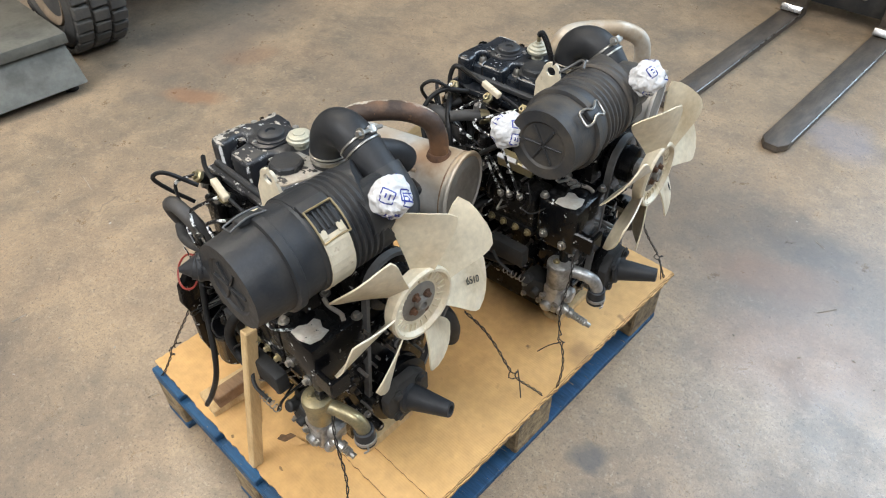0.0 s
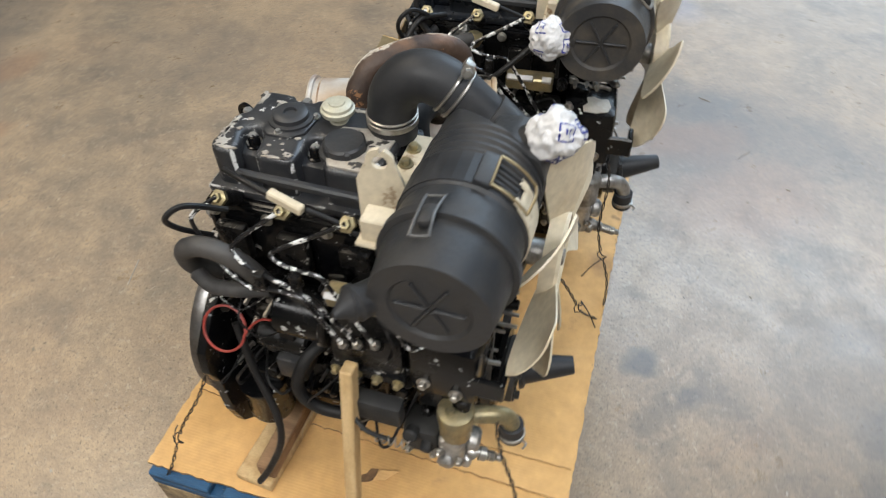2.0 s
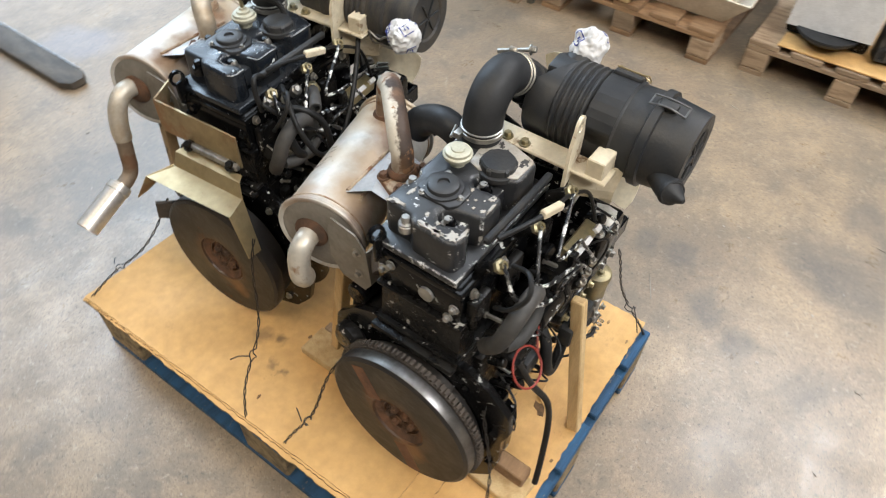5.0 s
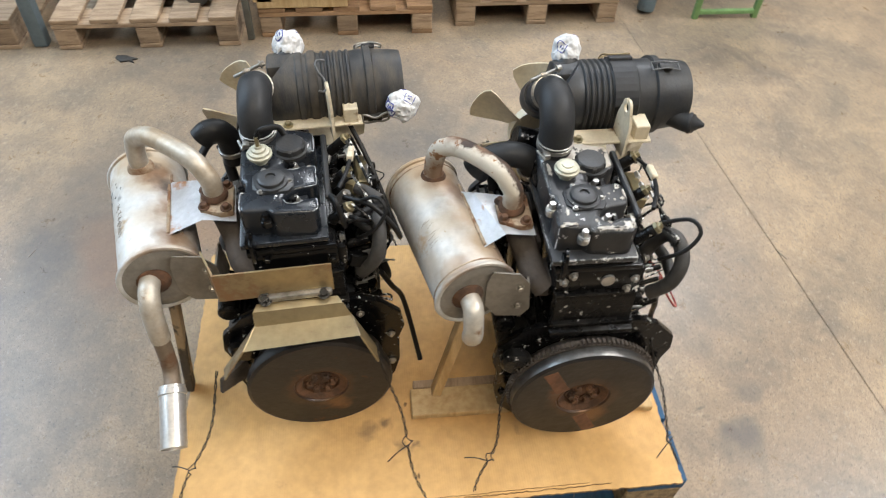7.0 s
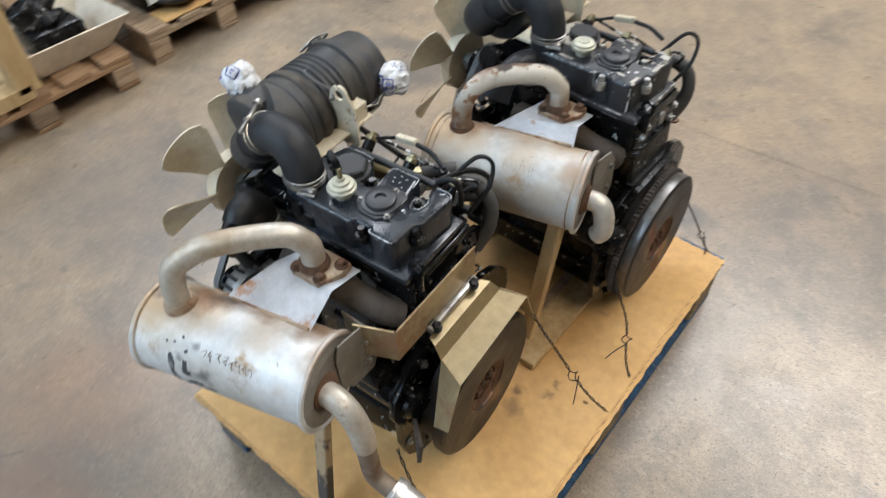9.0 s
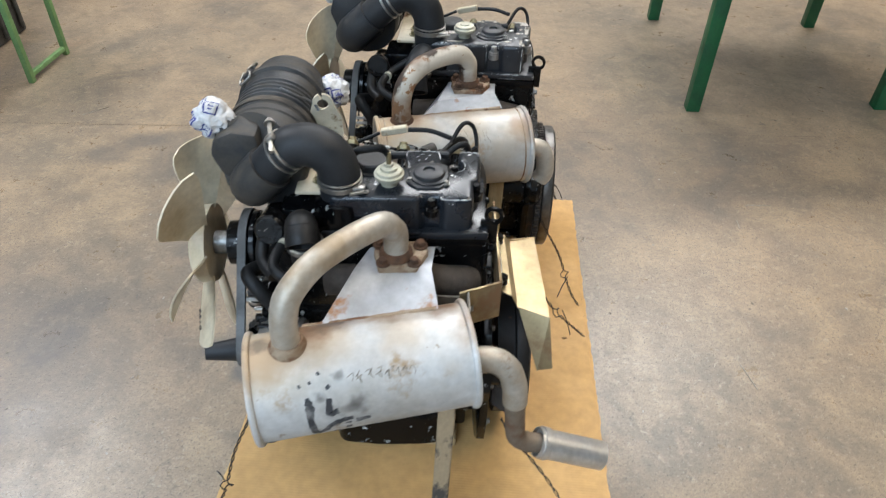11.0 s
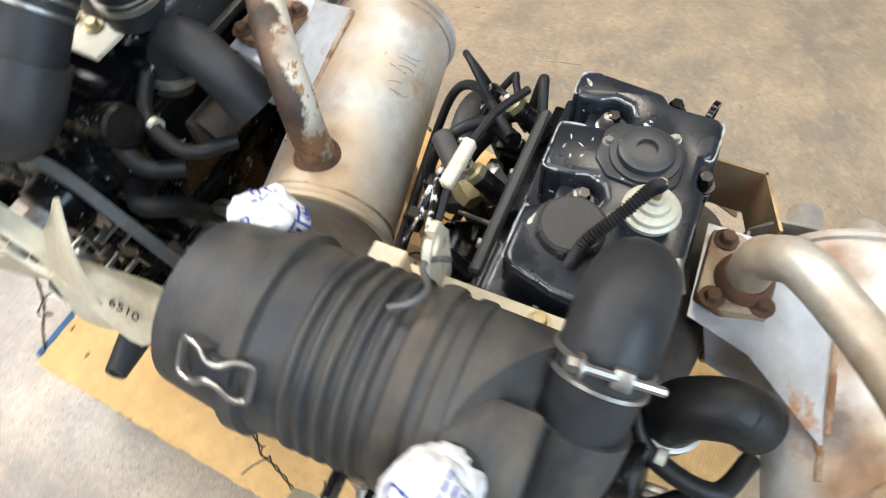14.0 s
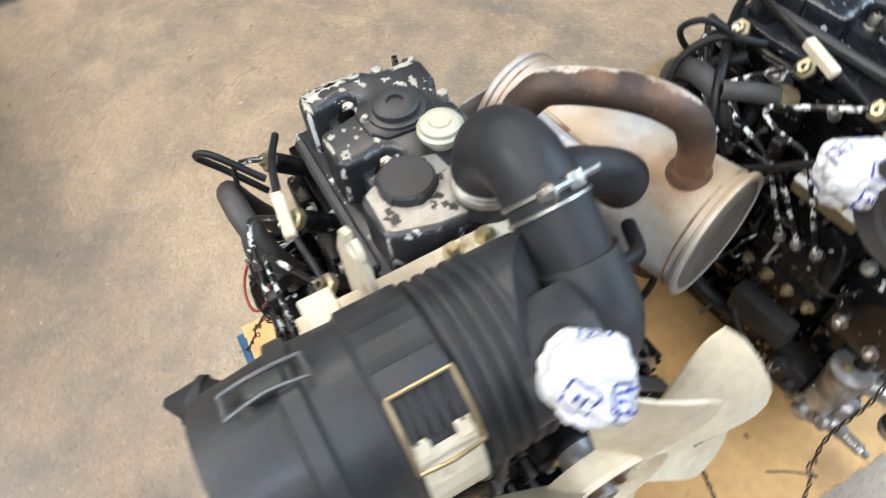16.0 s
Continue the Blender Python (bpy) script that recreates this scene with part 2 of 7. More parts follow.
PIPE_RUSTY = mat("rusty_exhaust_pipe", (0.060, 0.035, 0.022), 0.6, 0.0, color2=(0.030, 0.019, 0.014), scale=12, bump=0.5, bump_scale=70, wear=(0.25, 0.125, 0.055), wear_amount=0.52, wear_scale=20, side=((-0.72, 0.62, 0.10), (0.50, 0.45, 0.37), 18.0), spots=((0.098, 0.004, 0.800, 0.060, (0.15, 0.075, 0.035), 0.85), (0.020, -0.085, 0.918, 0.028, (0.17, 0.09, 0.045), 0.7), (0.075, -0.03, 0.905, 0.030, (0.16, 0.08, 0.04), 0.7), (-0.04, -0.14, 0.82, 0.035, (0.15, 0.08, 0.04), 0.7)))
PIPE_STEEL = mat("heat_stained_pipe", (0.55, 0.51, 0.44), 0.40, 0.4, color2=(0.40, 0.31, 0.21), scale=9, bump=0.2, rust=(0.22, 0.13, 0.07), rust_amount=0.06, rust_scale=12)
RUST = mat("rusty_iron", (0.13, 0.060, 0.028), 0.85, 0.0, color2=(0.055, 0.032, 0.020), scale=24, bump=0.9, bump_scale=60)
MANIFOLD = mat("exhaust_manifold_iron", (0.085, 0.068, 0.055), 0.8, 0.0, color2=(0.05, 0.04, 0.034), scale=14, bump=0.6)
SHIELD = mat("bare_heat_shield", (0.54, 0.55, 0.57), 0.45, 0.35, color2=(0.44, 0.43, 0.42), scale=8, rust=(0.34, 0.17, 0.08), rust_amount=0.12, rust_scale=14)
KHAKI = mat("gold_passivated_sheet", (0.40, 0.31, 0.17), 0.36, 0.65, color2=(0.29, 0.215, 0.12), scale=7, bump=0.1, rough2=0.55, rust=(0.22, 0.12, 0.055), rust_amount=0.26, rust_scale=7)
CREAM = mat("cream_painted_steel", (0.66, 0.58, 0.43), 0.5, 0.0, color2=(0.56, 0.48, 0.34), scale=9, bump=0.1, rust=(0.20, 0.11, 0.05), rust_amount=0.08, rust_scale=20)
NYLON = mat("yellowed_nylon", (0.71, 0.62, 0.45), 0.33, 0.0, color2=(0.40, 0.28, 0.14), scale=9, bump=0.08, rough2=0.5, mix=(0.45, 0.85))
PAPER = mat("white_paper", (0.68, 0.675, 0.67), 0.65, 0.0, color2=(0.60, 0.595, 0.59), scale=20, bump=0.3, bump_scale=60)
INK = mat("blue_print", (0.035, 0.05, 0.28), 0.5, scale=20)
BREATHER = mat("cream_breather_cap", (0.50, 0.48, 0.37), 0.4, 0.3, color2=(0.48, 0.46, 0.36), scale=25, bump=0.1)
CARD_STAINS = ((0.408, -0.089, 0.396, 0.050, (0.20, 0.11, 0.05), 0.55), (0.299, -0.168, 0.396, 0.008, (0.10, 0.06, 0.03), 0.80), (0.418, 0.089, 0.396, 0.012, (0.16, 0.09, 0.04), 0.60), (-0.194, -0.110, 0.396, 0.030, (0.16, 0.10, 0.05), 0.60), (-0.244, -0.189, 0.396, 0.016, (0.18, 0.11, 0.05), 0.60), (-0.178, -0.152, 0.396, 0.022, (0.08, 0.05, 0.03), 0.70), (-0.244, -0.225, 0.396, 0.012, (0.12, 0.08, 0.04), 0.60), (0.066, -0.019, 0.396, 0.050, (0.30, 0.17, 0.075), 0.50))
CARDBOARD = mat("cardboard", (0.66, 0.395, 0.150), 0.66, color2=(0.57, 0.335, 0.122), scale=4, bump=0.25, bump_scale=25, rough2=0.85, ridge=0.0060, rust=(0.40, 0.24, 0.10), rust_amount=0.05, rust_scale=9, spots=CARD_STAINS, shift=False)
CARD_EDGE = mat("torn_shaded_cardboard", (0.34, 0.205, 0.09), 0.9, color2=(0.20, 0.12, 0.055), scale=30, bump=0.6)
BLUE_WOOD = mat("blue_painted_wood", (0.016, 0.080, 0.175), 0.65, color2=(0.014, 0.050, 0.105), scale=8, bump=0.5, bump_scale=40, wear=(0.24, 0.17, 0.10), wear_amount=0.30, stretch=(1, 6, 6), random_amount=0.2)
RAW_BLOCK = mat("chipboard_block", (0.32, 0.235, 0.125), 0.9, color2=(0.13, 0.095, 0.06), scale=40, bump=0.9, bump_scale=120, random_amount=0.25)
PINE = mat("pine_batten", (0.60, 0.43, 0.22), 0.65, color2=(0.48, 0.32, 0.145), scale=6, bump=0.35, bump_scale=40, stretch=(8, 8, 1), random_amount=0.12)
PINE_STAINED = mat("oil_stained_batten", (0.40, 0.29, 0.17), 0.7, color2=(0.075, 0.062, 0.05), scale=7, mix=(0.50, 0.58), bump=0.4, bump_scale=40, stretch=(3, 3, 1.6), shift=False)
PALLET_WOOD = mat("weathered_pallet_wood", (0.37, 0.265, 0.17), 0.85, color2=(0.24, 0.165, 0.105), scale=7, bump=0.6, bump_scale=40, stretch=(1, 6, 6), random_amount=0.25)
PALLET_DARK = mat("brown_pallet_wood", (0.33, 0.20, 0.105), 0.85, color2=(0.22, 0.13, 0.07), scale=7, bump=0.6, bump_scale=40, stretch=(1, 6, 6), random_amount=0.25)
FORK = mat("worn_fork_steel", (0.055, 0.045, 0.036), 0.58, 0.10, color2=(0.11, 0.088, 0.066), scale=7, bump=0.6, bump_scale=40, stretch=(4, 0.9, 4), rough2=0.58, wear=(0.06, 0.055, 0.05), wear_amount=0.35, wear_scale=9)
BELT = mat("worn_grey_belt", (0.13, 0.127, 0.122), 0.5, color2=(0.08, 0.077, 0.073), scale=20, bump=0.2)
RIM_STEEL = mat("dull_steel_rim", (0.22, 0.215, 0.21), 0.32, 0.9, color2=(0.13, 0.115, 0.10), scale=18, bump=0.1)
STEEL_EDGE = mat("polished_steel_edge", (0.65, 0.65, 0.66), 0.25, 1.0, color2=(0.4, 0.4, 0.4), scale=20)
FLYWHEEL = mat("dark_flywheel_face", (0.022, 0.021, 0.021), 0.38, 0.3, color2=(0.040, 0.034, 0.030), scale=8, bump=0.25, rust=(0.15, 0.066, 0.03), rust_amount=0.10, rust_scale=7, rough2=0.6, spec=0.40, spots=((-0.27, -0.303, 0.420, 0.088, (0.14, 0.066, 0.03), 0.75), (-0.27, -0.335, 0.345, 0.045, (0.20, 0.10, 0.045), 0.8), (-0.27, -0.24, 0.45, 0.03, (0.13, 0.065, 0.035), 0.6)))
GREY_STEEL = mat("grey_painted_steel", (0.135, 0.130, 0.108), 0.55, 0.1, color2=(0.085, 0.082, 0.068), scale=6, bump=0.2, wear=(0.10, 0.09, 0.08), wear_amount=0.15)
TYRE = mat("dusty_tyre_rubber", (0.055, 0.053, 0.05), 0.85, color2=(0.10, 0.092, 0.08), scale=9, bump=0.6, bump_scale=70)
RIM_TAN = mat("dusty_tan_rim", (0.30, 0.225, 0.15), 0.7, color2=(0.21, 0.155, 0.10), scale=8, bump=0.3)
GREEN = mat("green_paint", (0.010, 0.115, 0.040), 0.4, color2=(0.012, 0.085, 0.035), scale=10, bump=0.1, wear=(0.2, 0.2, 0.18), wear_amount=0.05)
STRAP_DUST = mat("dusty_brown_strap", (0.085, 0.066, 0.046), 0.7, color2=(0.05, 0.044, 0.038), scale=18, bump=0.3)
MACHINE_DARK = mat("dark_machine_steel", (0.020, 0.021, 0.022), 0.55, color2=(0.045, 0.042, 0.038), scale=9, bump=0.4, spec=0.30)
WIRE = mat("annealed_wire", (0.045, 0.04, 0.036), 0.45, 0.5, scale=40)
PIPE_CHIP = mat("chipped_black_steel_pipe", (0.008, 0.008, 0.009), 0.25, 0.0, scale=30, wear=(0.62, 0.62, 0.60), wear_amount=0.74, wear_scale=60)
RED_WIRE = mat("red_cable", (0.30, 0.040, 0.028), 0.45, scale=20)
ORANGE = mat("rust_stripe", (0.19, 0.085, 0.042), 0.7, color2=(0.12, 0.06, 0.035), scale=26, bump=0.4)
SCRATCH = mat("scratched_paint", (0.30, 0.26, 0.21), 0.6, 0.2, scale=40)
SOOT_MARK = mat("smeared_black_marker", (0.045, 0.045, 0.048), 0.6, color2=(0.30, 0.285, 0.265), scale=45, mix=(0.46, 0.66))
TORN = mat("torn_card_inside", (0.20, 0.115, 0.055), 0.9, color2=(0.09, 0.055, 0.03), scale=40, bump=0.6)
GREASE = mat("greasy_mark", (0.05, 0.035, 0.02), 0.6, scale=30)
BLUE_GREY = mat("blue_grey_paint", (0.13, 0.17, 0.19), 0.5, color2=(0.09, 0.12, 0.135), scale=8, bump=0.2)
WALL_PAINT = mat("hall_wall_paint", (0.42, 0.40, 0.36), 0.8, color2=(0.33, 0.31, 0.28), scale=1.5, bump=0.2)
CHROME = mat("polished_tail_tip", (0.74, 0.71, 0.67), 0.30, 0.75, color2=(0.62, 0.56, 0.48), scale=14, rough2=0.45)


# broad dark patches south of the pallet paint its shadow; small ones are oil
OIL_AND_SHADE, RUSTY, BLUISH = (0.085, 0.082, 0.08), (0.27, 0.13, 0.065), (0.16, 0.20, 0.30)
SPILLS_AND_SHADE = ((0.36, -0.97, 0.40, 0.28, 10, OIL_AND_SHADE, 0.30), (0.15, 1.20, 0.50, 0.34, 5, OIL_AND_SHADE, 0.40), (0.80, 1.15, 0.40, 0.34, 30, OIL_AND_SHADE, 0.34), (0.80, -0.50, 0.32, 0.30, 0, OIL_AND_SHADE, 0.28), (1.75, 0.9, 0.6, 0.3, 50, OIL_AND_SHADE, 0.3), (0.62, 1.05, 0.22, 0.13, 20, RUSTY, 0.35), (0.556, 0.085, 0.050, 0.046, 0, OIL_AND_SHADE, 0.75), (1.34, -1.07, 0.11, 0.08, 20, OIL_AND_SHADE, 0.6), (0.92, -0.52, 0.07, 0.05, 30, OIL_AND_SHADE, 0.45), (0.665, -0.80, 0.07, 0.06, 0, OIL_AND_SHADE, 0.45), (-0.19, -0.875, 0.055, 0.05, 0, OIL_AND_SHADE, 0.5), (0.75, -0.66, 0.09, 0.06, 40, OIL_AND_SHADE, 0.45), (1.44, -0.96, 0.10, 0.07, 0, OIL_AND_SHADE, 0.45), (0.88, -0.41, 0.06, 0.05, 0, OIL_AND_SHADE, 0.4), (0.66, 1.29, 0.13, 0.09, 20, OIL_AND_SHADE, 0.35), (0.67, 0.01, 0.05, 0.03, 50, OIL_AND_SHADE, 0.4), (-1.87, 0.372, 0.17, 0.07, 35, RUSTY, 0.55), (-2.03, 0.78, 0.16, 0.10, 60, RUSTY, 0.3), (-2.02, 0.20, 0.10, 0.07, 30, OIL_AND_SHADE, 0.35), (-2.3, 0.6, 0.5, 0.35, -40, OIL_AND_SHADE, 0.35), (0.47, 2.05, 0.14, 0.20, 30, BLUISH, 0.30), (1.30, 0.15, 0.65, 0.50, 20, OIL_AND_SHADE, 0.42), (0.95, 0.95, 0.55, 0.40, 35, OIL_AND_SHADE, 0.30), (-0.75, -1.15, 0.7, 0.5, 30, OIL_AND_SHADE, 0.28),
          (1.15, -0.97, 0.16, 0.22, 0, OIL_AND_SHADE, 0.4), (0.80, 0.78, 0.30, 0.2, 40, RUSTY, 0.22), (-0.23, -0.85, 0.07, 0.06, 0, OIL_AND_SHADE, 0.45), (-0.05, -0.95, 0.05, 0.05, 0, OIL_AND_SHADE, 0.4),
          (1.14, 0.05, 0.10, 0.12, 0, OIL_AND_SHADE, 0.4), (-1.35, 1.1, 0.4, 0.3, 10, OIL_AND_SHADE, 0.25), (-2.6, 1.2, 0.8, 0.35, -40, OIL_AND_SHADE, 0.4), (0.55, 1.1, 0.4, 0.25, 60, OIL_AND_SHADE, 0.22))


def concrete():
    m = bpy.data.materials.new("power_floated_concrete")
    m.use_nodes = True
    nt = m.node_tree
    n, l = nt.nodes, nt.links
    b = n["Principled BSDF"]
    co = n.new("ShaderNodeTexCoord").outputs["Object"]

    def noise_tex(sc, detail, rgh=0.6, dist=0.0):
        t = n.new("ShaderNodeTexNoise")
        for k, v in (("Scale", sc), ("Detail", detail), ("Roughness", rgh), ("Distortion", dist)):
            t.inputs[k].default_value = v
        l.new(co, t.inputs["Vector"])
        return t.outputs[0]

    def rng(s, a, c, lo=0.0, hi=1.0):
        r = n.new("ShaderNodeMapRange")
        for i, v in zip((1, 2, 3, 4), (a, c, lo, hi)):
            r.inputs[i].default_value = v
        l.new(s, r.inputs[0])
        return r.outputs[0]

    def mx(f, a, c, blend="MIX"):
        x = n.new("ShaderNodeMix")
        x.data_type, x.blend_type = "RGBA", blend
        if isinstance(f, float):
            x.inputs[0].default_value = f
        else:
            l.new(f, x.inputs[0])
        for s, v in ((x.inputs[6], a), (x.inputs[7], c)):
            if isinstance(v, tuple):
                s.default_value = (*v, 1)
            else:
                l.new(v, s)
        return x.outputs[2]

    cloud = rng(noise_tex(1.3, 5, 0.55, 0.6), 0.32, 0.68)
    col = mx(cloud, (0.337, 0.240, 0.152), (0.218, 0.174, 0.124))
    col = mx(rng(noise_tex(4.2, 6, 0.6, 0.4), 0.42, 0.66, 0, 0.85), col, (0.402, 0.293, 0.183))
    col = mx(rng(noise_tex(2.4, 4, 0.5, 1.0), 0.53, 0.72, 0, 0.62), col, (0.113, 0.099, 0.084))
    col = mx(rng(noise_tex(6.5, 3, 0.5, 0.3), 0.66, 0.76, 0, 0.40), col, (0.101, 0.091, 0.080))
    col = mx(rng(noise_tex(1.9, 3, 0.5, 0.5), 0.68, 0.80, 0, 0.35), col, (0.252, 0.122, 0.059))
    col = mx(rng(noise_tex(9, 8, 0.72, 0.3), 0.44, 0.68, 0, 0.46), col, (0.139, 0.114, 0.088))
    col = mx(rng(noise_tex(19, 7, 0.72, 0.6), 0.52, 0.64, 0, 0.38), col, (0.436, 0.328, 0.213))
    col = mx(rng(noise_tex(120, 4, 0.65), 0.58, 0.66, 0, 0.72), col, (0.075, 0.063, 0.051))
    col = mx(rng(noise_tex(70, 6, 0.75), 0.35, 0.72, 0.0, 0.45), col, (0.085, 0.071, 0.059))
    col = mx(rng(noise_tex(42, 7, 0.75, 0.5), 0.57, 0.66, 0, 0.45), col, (0.419, 0.356, 0.264))
    # scattered dark flecks and rubbed pale scuffs
    col = mx(rng(noise_tex(30, 5, 0.6, 1.2), 0.66, 0.70, 0, 0.55), col, (0.076, 0.069, 0.060))
    col = mx(rng(noise_tex(23, 6, 0.65, 2.0), 0.66, 0.71, 0, 0.40), col, (0.510, 0.424, 0.316))
    # fine cracks and specks
    vn = n.new("ShaderNodeTexVoronoi")
    vn.feature = "DISTANCE_TO_EDGE"
    vn.inputs["Scale"].default_value = 3.4
    wv = n.new("ShaderNodeTexNoise")
    wv.inputs["Scale"].default_value, wv.inputs["Detail"].default_value = 9.0, 6.0
    l.new(co, wv.inputs["Vector"])
    wd = n.new("ShaderNodeVectorMath")
    wd.operation = "MULTIPLY_ADD"
    l.new(wv.outputs["Color"], wd.inputs[0])
    wd.inputs[1].default_value = (0.30, 0.30, 0)
    l.new(co, wd.inputs[2])
    l.new(wd.outputs[0], vn.inputs["Vector"])
    gate = rng(noise_tex(1.7, 2, 0.5), 0.50, 0.62, 0, 0.55)
    line = rng(vn.outputs["Distance"], 0.006, 0.0, 0, 1)
    both = n.new("ShaderNodeMath")
    both.operation = "MULTIPLY"
    l.new(gate, both.inputs[0])
    l.new(line, both.inputs[1])
    col = mx(both.outputs[0], col, (0.085, 0.071, 0.059))
    col = mx(rng(noise_tex(230, 3, 0.7), 0.50, 0.72, 0, 0.55), col, (0.092, 0.080, 0.066))
    col = mx(rng(noise_tex(190, 3, 0.7), 0.60, 0.74, 0, 0.45), col, (0.487, 0.419, 0.338))
    # old spills and painted patches of shade, each at its own place: x, y, radii, turn, colour, strength
    warp = n.new("ShaderNodeTexNoise")
    warp.inputs["Scale"].default_value, warp.inputs["Detail"].default_value = 7.0, 4.0
    l.new(co, warp.inputs["Vector"])
    wob = n.new("ShaderNodeVectorMath")
    wob.operation = "MULTIPLY_ADD"
    l.new(warp.outputs["Color"], wob.inputs[0])
    wob.inputs[1].default_value, wob.inputs[2].default_value = (0.14, 0.14, 0), (-0.07, -0.07, 0)
    add_ = n.new("ShaderNodeVectorMath")
    l.new(co, add_.inputs[0])
    l.new(wob.outputs[0], add_.inputs[1])
    for x, y, rx, ry, turn, tint, k in SPILLS_AND_SHADE:
        mp = n.new("ShaderNodeMapping")
        mp.vector_type = "TEXTURE"
        mp.inputs["Location"].default_value, mp.inputs["Rotation"].default_value, mp.inputs["Scale"].default_value = (x, y, 0), (0, 0, radians(turn)), (rx, ry, 1)
        l.new(add_.outputs[0], mp.inputs[0])
        ln = n.new("ShaderNodeVectorMath")
        ln.operation = "LENGTH"
        l.new(mp.outputs[0], ln.inputs[0])
        col = mx(rng(ln.outputs["Value"], 1.15, 0.55, 0, k), col, tint)
    l.new(col, b.inputs["Base Color"])
    l.new(rng(noise_tex(9.0, 10, 0.82, 0.2), 0.3, 0.7, 0.22, 0.46), b.inputs["Roughness"])
    bp = n.new("ShaderNodeBump")
    bp.inputs["Strength"].default_value, bp.inputs["Distance"].default_value = 0.07, 0.004
    l.new(noise_tex(60, 4, 0.6), bp.inputs["Height"])
    l.new(bp.outputs[0], b.inputs["Normal"])
    return m


CONCRETE = concrete()

# ---- mesh helpers ----
V = Vector


def part(name, bm, material, parent=None, label="", origin=(0, 0, 0), sharp=35):
    """Links a bmesh, given in the coordinates of its thing, as one mesh object under parent."""
    me = bpy.data.meshes.new(name)
    bmesh.ops.recalc_face_normals(bm, faces=bm.faces[:])
    bm.to_mesh(me)
    bm.free()
    for p in me.polygons:
        p.use_smooth = True
    me.set_sharp_from_angle(angle=radians(sharp))
    me.materials.append(material)
    ob = new(name, me)
    if parent is not None:
        ob.parent = parent
    ob.location = origin
    if label:
        ob["label"] = label
    return ob


def thing(name, at, label, category, group="", kind="", rz=0.0):
    e = new(name)
    e.empty_display_size = 0.05
    e.matrix_world = pose(*at, 0, 0, rz)
    return tagged(e, label, category, group, kind)


def basis(axis, up=(0, 0, 1)):
    a = V(axis).normalized()
    u = V(up)
    if abs(a.dot(u.normalized())) > 0.98:
        u = V((1, 0, 0)) if abs(a.x) < 0.9 else V((0, 1, 0))
    s = a.cross(u).normalized()
    return a, s, s.cross(a).normalized()


def box(bm, c, size, bevel=0.0, rot=None, seg=2, taper=None):
    g = bmesh.ops.create_cube(bm, size=1.0)
    vs = g["verts"]
    for v in vs:
        k = (taper if taper and v.co.z > 0 else (1, 1))
        v.co = V((v.co.x * size[0] * k[0], v.co.y * size[1] * k[1], v.co.z * size[2]))
    if bevel:
        es = list({e for v in vs for e in v.link_edges})
        r = bmesh.ops.bevel(bm, geom=es, offset=bevel, segments=seg, profile=0.5, affect="EDGES")
        vs = list({v for f in r["faces"] for v in f.verts} | {v for v in vs if v.is_valid})
    m = Matrix.Translation(c) @ (Euler([radians(a) for a in rot]).to_matrix().to_4x4() if rot else Matrix())
    bmesh.ops.transform(bm, matrix=m, verts=vs)
    return bm


def lathe(bm, origin, axis, profile, seg=32, closed=True):
    """profile: (distance along the axis, radius) pairs."""
    a, s, u = basis(axis)
    o = V(origin)
    rings = []
    for d, r in profile:
        if r < 1e-5:
            rings.append([bm.verts.new(o + a * d)])
        else:
            rings.append([bm.verts.new(o + a * d + (s * math.cos(2 * math.pi * i / seg) + u * math.sin(2 * math.pi * i / seg)) * r) for i in range(seg)])
    for p, q in zip(rings, rings[1:]):
        for i in range(seg):
            j = (i + 1) % seg
            if len(p) == 1 and len(q) == 1:
                continue
            if len(p) == 1:
                bm.faces.new((p[0], q[i], q[j]))
            elif len(q) == 1:
                bm.faces.new((p[i], p[j], q[0]))
            else:
                bm.faces.new((p[i], p[j], q[j], q[i]))
    if closed:
        for r in (rings[0], rings[-1]):
            if len(r) > 2:
                bm.faces.new(r)
    return bm


def cyl(bm, p, q, r, seg=20, bevel=0.0, r2=None):
    p, q = V(p), V(q)
    ln = (q - p).length
    r2 = r if r2 is None else r2
    b = min(bevel, ln * 0.4)
    prof = [(0, 0), (0, r - b), (b, r), (ln - b, r2), (ln, r2 - b), (ln, 0)] if b else [(0, 0), (0, r), (ln, r2), (ln, 0)]
    return lathe(bm, p, q - p, prof, seg, closed=False)


def smooth_path(pts, n=8):
    pts = [V(p) for p in pts]
    if len(pts) < 3:
        return pts
    ext = [pts[0] * 2 - pts[1]] + pts + [pts[-1] * 2 - pts[-2]]
    out = []
    for i in range(1, len(ext) - 2):
        a, b, c, d = ext[i - 1:i + 3]
        for k in range(n):
            t = k / n
            out.append(0.5 * (2 * b + (c - a) * t + (2 * a - 5 * b + 4 * c - d) * t * t + (3 * b - a - 3 * c + d) * t ** 3))
    out.append(pts[-1])
    return out


